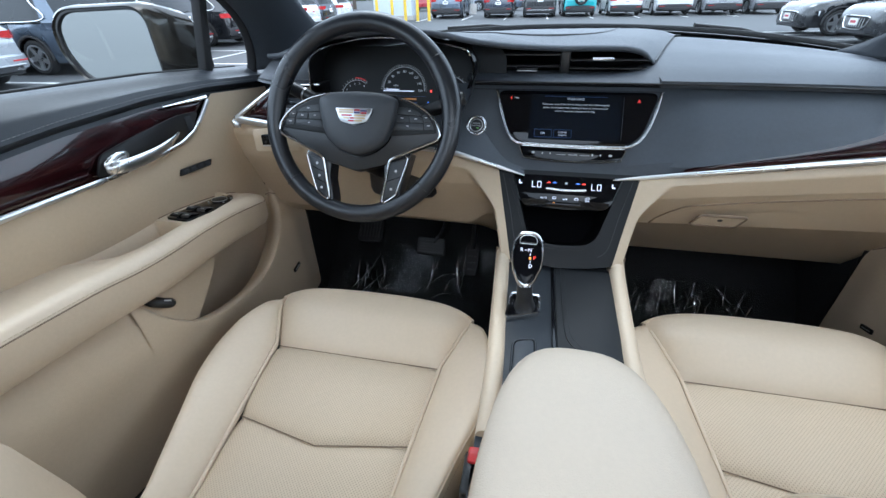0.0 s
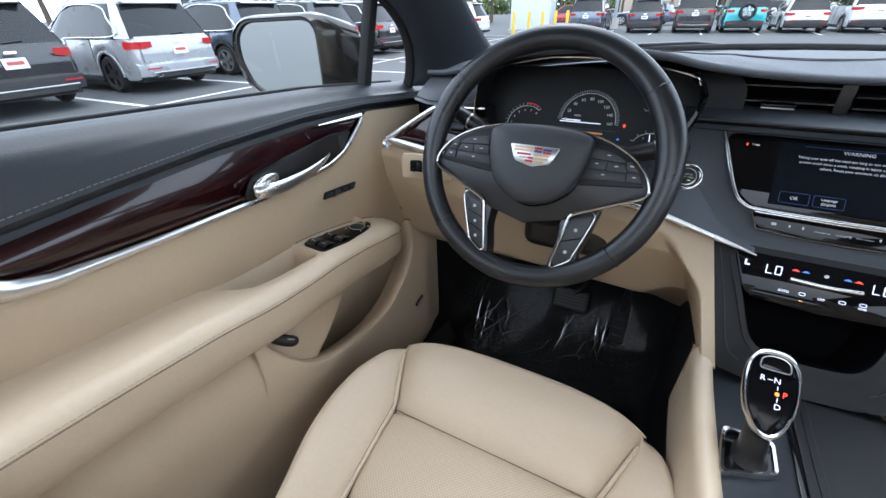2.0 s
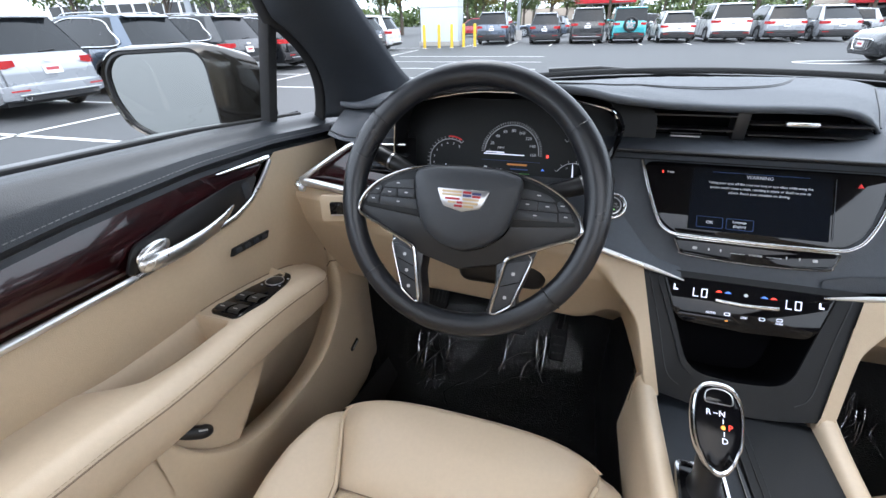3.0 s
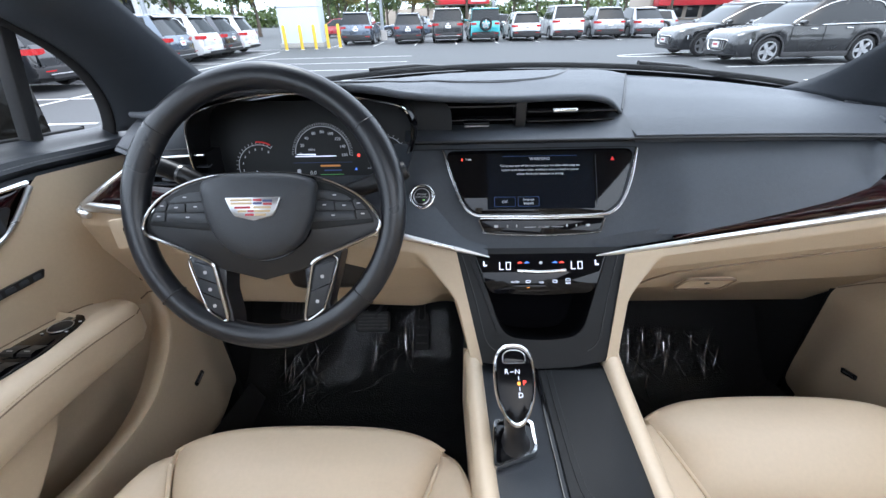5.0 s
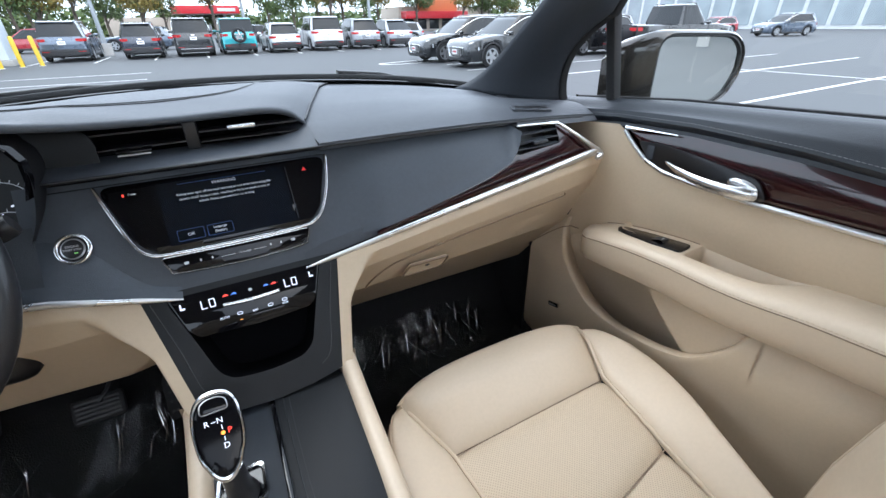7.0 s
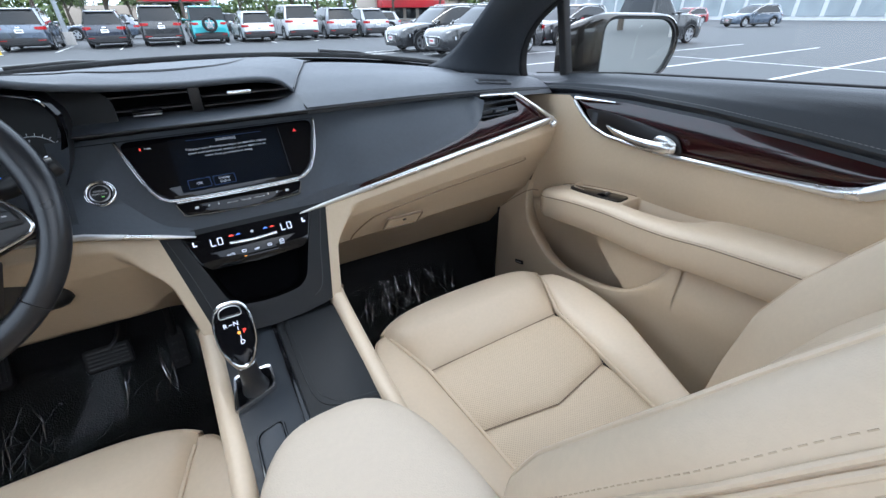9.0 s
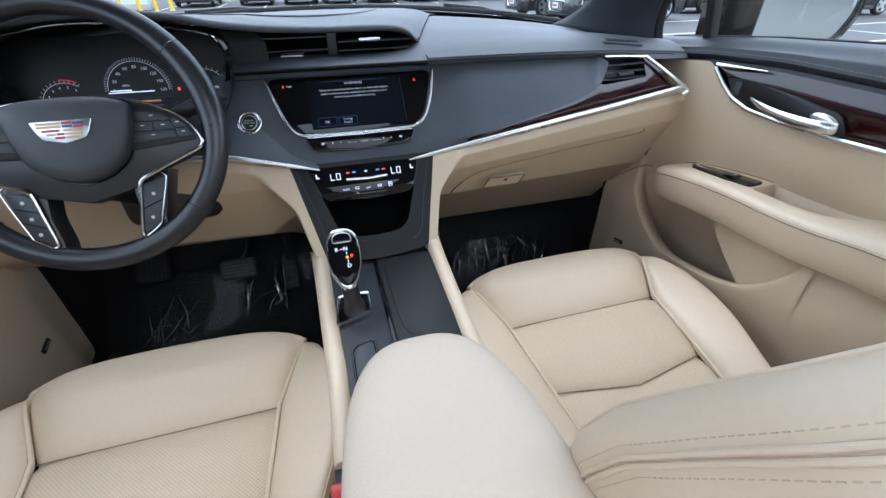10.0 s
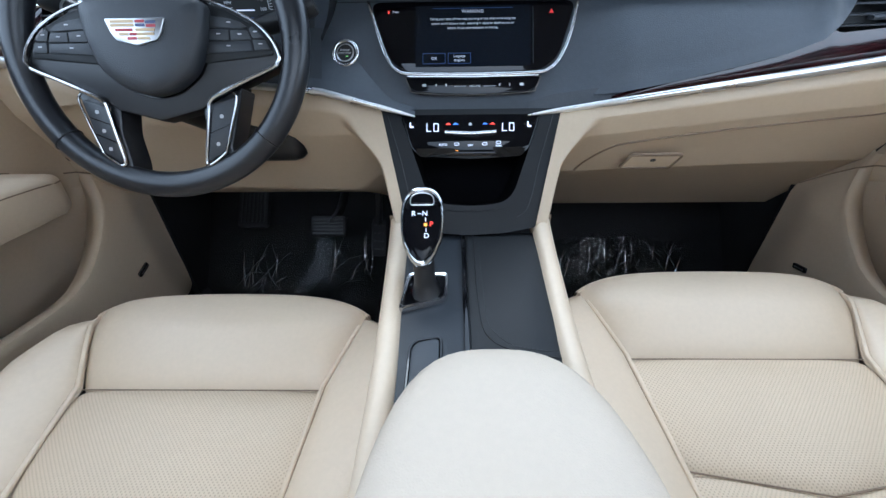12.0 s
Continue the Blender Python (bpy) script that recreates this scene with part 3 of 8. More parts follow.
part("driver_cheek", grid(cheek, 16, 8), DARK, dash, "dark leather cheek beside the gauges")
part("cheek_piping", sweep([cheek(u, 0.86) + Vector((0, -0.001, 0)) for u in np.linspace(0, 1, 16)], circle(0.0014, 6)), BLACK, dash)
part("column_panel", grid(lambda u, v: Vector((lerp(-0.56, -0.222, u), lerp(0.850, chrome_line(lerp(-0.56, -0.222, u))[0] - 0.002, v), lerp(1.10, chrome_line(lerp(-0.56, -0.222, u))[1], v))), 24, 6), DARK, dash)

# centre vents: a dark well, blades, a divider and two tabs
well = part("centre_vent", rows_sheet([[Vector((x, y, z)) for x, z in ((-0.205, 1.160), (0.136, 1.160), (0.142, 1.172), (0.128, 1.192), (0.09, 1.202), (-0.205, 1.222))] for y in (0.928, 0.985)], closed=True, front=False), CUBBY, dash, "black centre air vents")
for x0, x1, zs in ((-0.195, -0.032, (1.1685, 1.190)), (-0.012, 0.134, (1.1805, 1.1655))):
    for z in zs:
        part("vent_blade", sweep([(x0, 0.930, z), (x1, 0.934, z)], [(-0.012, -0.0011), (0.012, -0.0011), (0.012, 0.0011), (-0.012, 0.0011)]), BLACK, well)
part("vent_divider", box(-0.032, -0.014, 0.922, 0.95, 1.156, 1.206, 0.002), BLACK, well)
part("vent_tab", box(-0.120, -0.076, 0.905, 0.925, 1.162, 1.169, 0.003), GLOSS, well)
part("vent_tab_trim", box(-0.118, -0.078, 0.9035, 0.9055, 1.161, 1.1635, 0.0008), SILVER, well)
part("vent_tab", box(0.027, 0.068, 0.910, 0.926, 1.180, 1.1865, 0.0025), CHROME, well, "chrome vent tab")

# dash speaker grille and sensor at the passenger end
def on_top(x, y, lift):
    """A pose lying on the dash top."""
    gx, gy = (dash_top_z(x + 0.02, y) - dash_top_z(x - 0.02, y)) / 0.04, (dash_top_z(x, y + 0.02) - dash_top_z(x, y - 0.02)) / 0.04
    return plane_at((x, y, dash_top_z(x, y) + lift), (-gx, -gy, 1), (0.12, 0.99, 0))


GR = on_top(0.604, 0.894, 0.004)
grille = part("corner_grille", slab(round_rect(0.098, 0.022, 0.006), GR, 0.006, 0.002), DARK, dash)
for k in range(5):
    part("grille_slot", slab(round_rect(0.014, 0.010, 0.003, 3, -0.034 + 0.0165 * k), GR @ Matrix.Translation((0, 0, 0.0004)), 0.002), BLACK, grille)
part("sun_sensor", slab(round_rect(0.03, 0.012, 0.005), on_top(0.655, 1.07, 0.004), 0.004, 0.001), DARK, dash)

# ---- infotainment display ----
SCREEN = plane_at((0.003, 0.881, 1.1225), (0, -0.81, 0.585))


def S(x, v, w=0.0):
    return SCREEN @ Vector((x, v, w))


display = thing("infotainment_display", "gloss black touch screen in a chrome bezel showing a warning", "screen", (0.003, 0.86, 1.06))
outline = rounded([(-0.155, 0.004), (-0.126, -0.082), (-0.100, -0.104), (0.100, -0.104), (0.128, -0.082), (0.155, 0.004)], 0.018, 5)
part("glass", slab(outline, SCREEN @ Matrix.Translation((0, 0, 0.006)), 0.012, 0.001), LCD, display)
bez = smooth_path([S(-0.157, 0.004, 0.007), S(-0.142, -0.045, 0.007), S(-0.127, -0.085, 0.007), S(-0.113, -0.101, 0.007), S(-0.09, -0.106, 0.007), S(0.0, -0.1075, 0.007), S(0.09, -0.106, 0.007), S(0.114, -0.100, 0.007), S(0.130, -0.083, 0.007), S(0.146, -0.045, 0.007), S(0.157, 0.004, 0.007)], 6)
part("bezel", sweep(bez, round_rect(0.0045, 0.006, 0.0015, 3), up=(0, -0.81, 0.585)), CHROME, display, "bright chrome bezel")
part("panel_image", slab(round_rect(0.172, 0.092, 0.001, 1, 0.0, -0.049), SCREEN @ Matrix.Translation((0, 0, 0.0068)), 0.0006), mat("lcd_backlight", (0.004, 0.006, 0.010), 0.06, emit=0.04), display)
ON = SCREEN @ Matrix.Translation((0, 0, 0.0074))
lettering("WARNING", 0.0068, ON @ Matrix.Translation((0.0, -0.0125, 0)), GLOW_DIM, display)
for k, line in enumerate(("Taking your eyes off the road too long or too often while using the", "system could cause a crash, resulting in injury or death to you or", "others. Focus your attention on driving.")):
    lettering(line, 0.0047, ON @ Matrix.Translation((0.0, -0.0235 - 0.0068 * k, 0)), GLOW_DIM, display)
lettering("OK", 0.0062, ON @ Matrix.Translation((-0.058, -0.083, 0)), GLOW_DIM, display)
lettering("Language", 0.0048, ON @ Matrix.Translation((-0.020, -0.0795, 0)), GLOW_DIM, display)
lettering("(English)", 0.0048, ON @ Matrix.Translation((-0.020, -0.0857, 0)), GLOW_DIM, display)
for x in (-0.058, -0.020):
    part("soft_key", frame_ring(round_rect(0.034, 0.016, 0.001, 1, x, -0.0828), round_rect(0.033, 0.015, 0.0008, 1, x, -0.0828), ON, 0.0002, 0.0001), GLOW_NAVY, display)
part("rule", slab(round_rect(0.12, 0.0005, 0.0001, 1, 0.0, -0.0075), ON, 0.0002), GLOW_NAVY, display)
part("screen_edge", slab(round_rect(0.0007, 0.085, 0.0002, 1, 0.09, -0.049), ON, 0.0003), DARK, display)
part("hazard_sign", slab([(0.114, -0.0165), (0.121, -0.0165), (0.1175, -0.010)], ON, 0.0003), DIM_RED, display)
part("seat_sign", slab(round_rect(0.002, 0.004, 0.0005, 1, -0.126, -0.012), ON, 0.0003), GLOW_RED, display)
lettering("P", 0.0045, ON @ Matrix.Translation((-0.119, -0.012, 0)), GLOW_DIM, display)
part("passenger_sign", slab(round_rect(0.006, 0.002, 0.0005, 1, -0.114, -0.012), ON, 0.0003), GLOW_DIM, display)
# volume bar
BAR = [(-0.101, -0.110), (-0.094, -0.126), (-0.084, -0.133), (0.0, -0.137), (0.084, -0.133), (0.094, -0.126), (0.101, -0.110)]
bar = part("volume_bar", slab(rounded(BAR, 0.004, 3), SCREEN @ Matrix.Translation((0, 0, 0.006)), 0.010, 0.001), GLOSS, display, "gloss black touch bar")
part("bar_rim", sweep(smooth_path([S(x, v - 0.001, 0.006) for x, v in BAR], 5), circle(0.0013, 6), up=(0, -0.81, 0.585)), CHROME, bar)
part("bar_top", sweep([S(-0.098, -0.1095, 0.008), S(0.0, -0.111, 0.008), S(0.098, -0.1095, 0.008)], round_rect(0.002, 0.0022, 0.0007, 2), up=(0, -0.81, 0.585)), CHROME, bar)
lettering("VOLUME", 0.0042, SCREEN @ Matrix.Translation((0.003, -0.1245, 0.0066)), PRINT, bar)
for x, w in ((-0.073, 0.006), (-0.055, 0.002), (-0.040, 0.002), (0.040, 0.002), (0.055, 0.002), (0.073, 0.006)):
    part("touch_mark", slab(round_rect(w, 0.004, 0.0008, 1, x, -0.1225), SCREEN @ Matrix.Translation((0, 0, 0.0066)), 0.0003), PRINT, bar)
for s in (-1, 1):
    part("volume_rule", slab(round_rect(0.018, 0.0006, 0.0002, 1, s * 0.022, -0.1245), SCREEN @ Matrix.Translation((0.003, 0, 0.0066)), 0.0003), PRINT, bar)

# start button beside it
PB = plane_at((-0.189, 0.8355, 1.067), (-0.12, -0.80, 0.585))
button = thing("start_button", "round black engine start button with chrome ring", "button", (-0.189, 0.836, 1.067))
part("collar", sweep([PB @ Vector((0.0188 * math.cos(a), 0.0188 * math.sin(a), 0.001)) for a in [2 * math.pi * i / 36 for i in range(36)]], circle(0.0029, 10), closed=True, up=(-0.12, -0.80, 0.585)), CHROME, button)
part("inner_ring", frame_ring(circle(0.0166, 28), circle(0.0140, 28), PB, 0.008, 0.002), BLACK, button)
part("cap", slab(circle(0.0140, 28), PB @ Matrix.Translation((0, 0, 0.003)), 0.010, 0.001), SILVER, button)
part("cap_face", slab(circle(0.0122, 28), PB @ Matrix.Translation((0, 0, 0.0036)), 0.003, 0.0006), BLACK, button)
lettering("ENGINE", 0.0042, PB @ Matrix.Translation((0, 0.0030, 0.004)), PRINT, button)
lettering("START STOP", 0.0036, PB @ Matrix.Translation((0, -0.0015, 0.004)), PRINT, button)
part("status_lamp", slab(round_rect(0.004, 0.0010, 0.0003, 1, 0.004, -0.006), PB @ Matrix.Translation((0, 0, 0.004)), 0.0003), GLOW_GREEN, button)

# ---- centre stack: dark leather panel, climate controls, open cubby ----
STACK = plane_at((-0.001, 0.775, 0.98), (0, -0.83, 0.56))
stack = thing("centre_stack", "black leather centre stack with touch climate panel over an open cubby", "console", (0, 0.75, 0.85))
hole = rounded([(-0.107, 0.012), (-0.084, -0.052), (-0.066, -0.106), (-0.050, -0.121), (-0.025, -0.1245), (0.0, -0.126), (0.025, -0.1245), (0.050, -0.121), (0.066, -0.106), (0.084, -0.052), (0.107, 0.012)], 0.012, 4)
outer = rounded([(-0.138, 0.020), (-0.118, -0.065), (-0.106, -0.120), (-0.101, -0.158), (-0.05, -0.167), (0.0, -0.170), (0.05, -0.167), (0.101, -0.158), (0.106, -0.120), (0.118, -0.065), (0.138, 0.020)], 0.004, 4)
part("stack_face", frame_ring(outer, hole, STACK, 0.02, 0.0), STACK_LEATHER, stack, "stitched black leather surround")
lip = [(x * 1.07, v * 1.05 - 0.002) for x, v in hole]
part("cubby_lip", frame_ring(lip, hole, STACK, 0.004, 0.003), STACK_LEATHER, stack)
for s in (-1, 1):
    part("stitching", sweep(smooth_path([STACK @ Vector((s * x, v, 0.0008)) for x, v in ((0.124, 0.01), (0.104, -0.06), (0.088, -0.125), (0.070, -0.143))], 8), circle(0.0007, 5), up=(0, -0.83, 0.56)), STITCH_GREY, stack)
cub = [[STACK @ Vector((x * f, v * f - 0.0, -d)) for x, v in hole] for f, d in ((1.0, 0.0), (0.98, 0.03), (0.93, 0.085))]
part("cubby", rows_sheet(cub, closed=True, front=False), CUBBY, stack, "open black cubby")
climate = part("climate_panel", slab(rounded([(-0.105, 0.011), (-0.088, -0.040), (-0.076, -0.052), (0.0, -0.056), (0.076, -0.052), (0.088, -0.040), (0.105, 0.011)], 0.006, 4), STACK @ Matrix.Translation((0, 0, 0.004)), 0.03, 0.002), GLOSS, stack, "gloss black touch climate panel")
CL = STACK @ Matrix.Translation((0, 0, 0.0046))
for x in (-0.0565, 0.0565):
    part("digit", join(slab(round_rect(0.0013, 0.0125, 0.0004, 1, x - 0.0085, -0.0085), CL, 0.0002), slab(round_rect(0.0070, 0.0013, 0.0004, 1, x - 0.0053, -0.0141), CL, 0.0002)), GLOW, climate)
    part("digit", frame_ring(round_rect(0.0078, 0.0125, 0.001, 2, x + 0.0052, -0.0085), round_rect(0.0052, 0.0099, 0.0006, 2, x + 0.0052, -0.0085), CL, 0.0002, 0.0001), GLOW, climate)
part("temperature_bar", sweep(smooth_path([CL @ Vector((x, -0.019 - 0.0025 * math.cos(x * 38) + 0.003, 0.003)) for x in (-0.038, -0.03, 0, 0.03, 0.038)], 5), round_rect(0.005, 0.0055, 0.002, 3), up=(0, -0.83, 0.56)), CHROME, climate, "chrome bar")
for x, m_ in ((-0.033, GLOW_RED), (-0.022, GLOW_BLUE), (0.022, GLOW_BLUE), (0.033, GLOW_RED)):
    part("fan_mark", slab([(x - 0.0045, -0.0045), (x + 0.0045, -0.0045), (x + 0.001, -0.0020), (x - 0.001, -0.0020)], CL, 0.0002), m_, climate)
part("fan_sign", slab(rounded([(-0.0035, -0.004), (0, -0.007), (0.0035, -0.004), (0, -0.001)], 0.002), CL, 0.0002), GLOW_DIM, climate)
for x in (-0.088, 0.088):
    part("seat_heat_sign", join(slab(round_rect(0.0022, 0.007, 0.0006, 1, x - 0.002, -0.004), CL, 0.0002), slab(round_rect(0.006, 0.0025, 0.0006, 1, x, -0.0075), CL, 0.0002)), GLOW, climate)
lettering("AUTO", 0.0046, CL @ Matrix.Translation((-0.041, -0.0345, 0)), GLOW, climate)
lettering("OFF", 0.0046, CL @ Matrix.Translation((0.0, -0.0355, 0)), GLOW, climate)
lettering("REAR", 0.0036, CL @ Matrix.Translation((0.042, -0.0365, 0)), GLOW, climate)
for x in (-0.0205, 0.0215, 0.042):
    part("air_sign", frame_ring(round_rect(0.0075, 0.0045, 0.0018, 2, x, -0.0335 if x < 0.04 else -0.0315), round_rect(0.0058, 0.0028, 0.001, 2, x, -0.0335 if x < 0.04 else -0.0315), CL, 0.0002, 0.0001), GLOW, climate)
part("air_lamp", slab(round_rect(0.004, 0.001, 0.0003, 1, -0.0205, -0.043), CL, 0.0002), GLOW_AMBER, climate)

# ---- centre console ----
console = thing("centre_console", "dark centre console with beige leather side rails", "console", (0, 0.5, 0.45))
part("tunnel", box(-0.112, 0.106, -0.35, 1.05, 0.42, 0.80), BLACK, console)
part("deck", slab(round_rect(0.218, 0.62, 0.004, 2, -0.003, 0.39), pose(0, 0, 0.832), 0.03, 0.002), DOOR_SKIN, console, "dark matt deck")
part("deck_split", sweep([(-0.0125, 0.684, 0.8325), (-0.0125, 0.60, 0.8325), (-0.013, 0.40, 0.8325)], round_rect(0.006, 0.006, 0.001, 2)), GLOSS, console)
cov = rounded([(-0.0085, 0.30), (0.092, 0.30), (0.0955, 0.52), (0.0985, 0.690), (-0.0080, 0.690)], 0.004, 3)
part("cupholder_cover", slab(cov, pose(0, 0, 0.8365), 0.008, 0.0015), STACK_LEATHER, console, "black leather slide cover")
for off in (0.0, 0.0075):
    run = smooth_path([(0.0035 + off, 0.684, 0.8368), (0.0025 + off, 0.60, 0.8368), (0.0045 + off, 0.505, 0.8368), (0.014 + off, 0.474 + off, 0.8368), (0.036, 0.459 + off, 0.8368), (0.062, 0.4525 + off, 0.8368), (0.090, 0.4475 + off, 0.8368)], 8)
    part("cover_stitching", sweep(run, circle(0.0009, 5)) if off == 0 else dashes(run, 0.0045, 0.003, 0.0005), BLACK if off == 0 else STITCH_GREY, console)
KEY = [(-0.0735, 0.400), (-0.0735, 0.462), (-0.068, 0.4715), (-0.047, 0.4775), (-0.0435, 0.473), (-0.0435, 0.400)]
key = part("drive_mode_key", slab(rounded(KEY, 0.004, 3)[::-1], pose(0, 0, 0.8355), 0.006, 0.0012), DARK, console, "dark drive mode key")
part("key_gap", sweep([(x, y, 0.8338) for x, y in rounded([(x * 1.0 + (0.0022 if x > -0.06 else -0.0022), y + (0.0022 if y > 0.44 else -0.002)) for x, y in KEY], 0.005, 3)], circle(0.0018, 6), closed=True), GLOSS, key)
part("key_sign", join(slab(round_rect(0.0055, 0.009, 0.001, 2, -0.055, 0.432), pose(0, 0, 0.8359), 0.0004), slab(round_rect(0.010, 0.0016, 0.0004, 1, -0.057, 0.424), pose(0, 0, 0.8359), 0.0004)), PRINT, key)


def rail(s):
    path = smooth_path([(s * 0.1100 - 0.001, 0.706, 0.852), (s * 0.1075 - 0.001, 0.64, 0.842), (s * 0.1025 - 0.001, 0.52, 0.836), (s * 0.0985 - 0.001, 0.42, 0.838), (s * 0.098 - 0.001, 0.30, 0.838)], 6)
    sec = [(-0.0135, -0.14), (0.0135, -0.14), (0.0140, -0.012), (0.0125, 0.000), (0.009, 0.005), (0.004, 0.0075), (-0.003, 0.0075), (-0.008, 0.005), (-0.0120, 0.000), (-0.0140, -0.010)]
    return sweep(path, sec)


for s in (-1, 1):
    part("side_rail", rail(s), LEATHER, console, "beige leather side rail")
    part("rail_joint", box(s * 0.110 - 0.0153, s * 0.110 + 0.0133, 0.7035, 0.7052, 0.80, 0.8602, 0.0005), SEAM, console)

# armrest lid between the seats
rest = thing("armrest", "pale beige leather centre armrest lid", "armrest", (-0.005, 0.2, 0.82))
def lid(u, v):
    a = 2 * math.pi * u
    c, d = math.cos(a), math.sin(a)
    n = 2.9
    ex = (abs(c) ** n + abs(d) ** n) ** (-1 / n)
    x, y = ex * c, ex * d
    if v < 0.62:
        r = v / 0.62
        edge = r ** 6
        return Vector((-0.005 + 0.112 * x * r * (1.04 - 0.06 * y), 0.15 + 0.270 * y * r, 0.908 - 0.006 * r * r - 0.016 * edge))
    t = (v - 0.62) / 0.38
    k = 1.0 + 0.05 * math.sin(t * math.pi * 0.8)
    return Vector((-0.005 + 0.112 * x * k * (1.04 - 0.06 * y), 0.15 + 0.270 * y * (1 + 0.02 * math.sin(t * math.pi)), 0.886 - 0.085 * t))
part("cushion", grid(lid, 64, 30, closed_u=True), LIDSKIN, rest, "smooth pale beige leather pad")
part("box", box(-0.112, 0.104, -0.10, 0.37, 0.45, 0.82, 0.006), BEIGE_PLASTIC, rest)
ring = [Vector(lid(i / 64, 0.82)) for i in range(64)]
part("lid_seam", sweep(ring, circle(0.0012, 6), closed=True), SEAM, rest)
part("lid_stitching", dashes([Vector(lid(i / 128, 0.745)) for i in range(129)]), STITCH, rest, "pale stitch row")

# ---- gear lever ----
lever = thing("gear_lever", "gloss black gear lever with chrome rim and shift pattern", "gear lever", (-0.068, 0.54, 0.835))
base = rounded([(-0.100, 0.517), (-0.041, 0.540), (-0.040, 0.588), (-0.094, 0.588)], 0.008, 4)
inner = [(lerp(p[0], -0.068, 0.17), lerp(p[1], 0.558, 0.17)) for p in base]
part("base_ring", rows_sheet([[Vector((lerp(x, -0.068, f), lerp(y, 0.558, f), z)) for x, y in base] for f, z in ((-0.02, 0.833), (0.0, 0.8395), (0.02, 0.8408), (0.14, 0.8402), (0.17, 0.836))], closed=True, front=False), RIM_CHROME, lever, "chrome base ring")
part("boot_floor", slab(inner, pose(0, 0, 0.8368), 0.004), GLOSS, lever)
part("boot", sweep(smooth_path([(-0.068, 0.556, 0.836), (-0.069, 0.558, 0.852), (-0.070, 0.562, 0.868), (-0.071, 0.568, 0.886)], 4), circle(0.0165, 16, 0.021), up=(0, 1, 0), scale=lambda t: table([(0, 1.15), (0.3, 0.85), (1, 0.78)], t)), BLACK, lever, "black rubbery boot")
KNOB = plane_at((-0.071, 0.576, 0.921), (0.0, -0.62, 0.79))
egg = []
for i in range(48):
    a = 2 * math.pi * i / 48
    c, d = math.cos(a), math.sin(a)
    n = 2.7 if d > 0 else 2.0
    k = (abs(c) ** n + abs(d) ** n) ** (-1 / n)
    egg.append((0.0245 * c * k * (1.0 + 0.10 * d * k - 0.05 * (d * k < -0.5)), 0.048 * d * k))
part("knob", rows_sheet([[KNOB @ Vector((x * f, y * f + dy, z)) for x, y in egg] for f, dy, z in ((0.34, -0.012, -0.052), (0.60, -0.010, -0.040), (0.86, -0.002, -0.024), (0.97, 0, -0.010), (0.95, 0, -0.001), (0.88, 0, 0.0012), (0.6, 0, 0.0022))], closed=True), KNOB_BLACK, lever, "gloss black knob")
part("knob_rim", ring_sheet([[KNOB @ Vector((x * f, y * f, z)) for x, y in egg] for f, z in ((0.98, -0.016), (1.03, -0.012), (1.055, -0.005), (1.03, 0.0015), (0.97, 0.0030), (0.92, 0.0015), (0.915, -0.002))]), RIM_CHROME, lever, "chrome rim")
part("unlock_key", slab(rounded([(-0.014, 0.026), (0.014, 0.026), (0.013, 0.037), (0.006, 0.041), (-0.006, 0.041), (-0.013, 0.037)], 0.004, 3), KNOB @ Matrix.Translation((0, 0, 0.0042)), 0.004, 0.001), GLOSS, lever)
part("key_trim", sweep([KNOB @ Vector((x, y, 0.0040)) for x, y in rounded([(-0.0145, 0.0255), (0.0145, 0.0255), (0.0135, 0.0372), (0.006, 0.0415), (-0.006, 0.0415), (-0.0135, 0.0372)], 0.004, 3)], circle(0.0007, 5), closed=True, up=(0.0, -0.62, 0.79)), SILVER, lever)
KF = KNOB @ Matrix.Translation((0, 0, 0.0026))
for ch, x, y, m_ in (("R", -0.010, 0.0150, GLOW), ("N", 0.0035, 0.0150, GLOW), ("P", 0.0115, 0.0015, GLOW_RED), ("D", 0.0060, -0.0130, GLOW)):
    lettering(ch, 0.0088, KF @ Matrix.Translation((x, y, 0)), m_, lever, thick=0.0002)
part("lever_mark", slab(circle(0.0022, 12), KF @ Matrix.Translation((0.0045, 0.001, 0.0002)), 0.0003), GLOW_AMBER, lever)
for x, y, w, h in ((-0.0030, 0.0150, 0.005, 0.0008), (0.0045, 0.0075, 0.0008, 0.005), (0.0052, -0.0055, 0.0008, 0.005)):
    part("shift_arrow", slab(round_rect(w, h, 0.0003, 1, x, y), KF, 0.0002), GLOW, lever)

# ---- instrument cluster ----
cluster = thing("instrument_cluster", "black instrument cluster with lit round gauges", "instrument cluster", (-0.35, 0.9, 1.13))
mouth = [(-0.540, 1.08), (-0.548, 1.121), (-0.546, 1.155), (-0.538, 1.190), (-0.509, 1.209), (-0.454, 1.222), (-0.398, 1.229), (-0.309, 1.226), (-0.221, 1.211), (-0.204, 1.198), (-0.195, 1.180), (-0.198, 1.150), (-0.216, 1.10), (-0.26, 1.05), (-0.38, 1.03), (-0.48, 1.04)]
mp_ = smooth_path([(x, 0, z) for x, z in mouth], 4, closed=True)
rings = [[Vector((lerp(p.x, -0.35, f), y, lerp(p.z, 1.125, f * 0.6))) for p in mp_] for f, y in ((0.0, 0.836), (0.0, 0.876), (0.01, 0.905))]
part("hood_liner", rows_sheet(rings), BLACK, cluster, "matt black hood liner")
FACE = plane_at((-0.357, 0.892, 1.127), (0, -0.95, 0.31))
part("face", slab(round_rect(0.46, 0.19, 0.03, 5, -0.012, -0.012), FACE, 0.004), GAUGE, cluster, "gloss black gauge face")
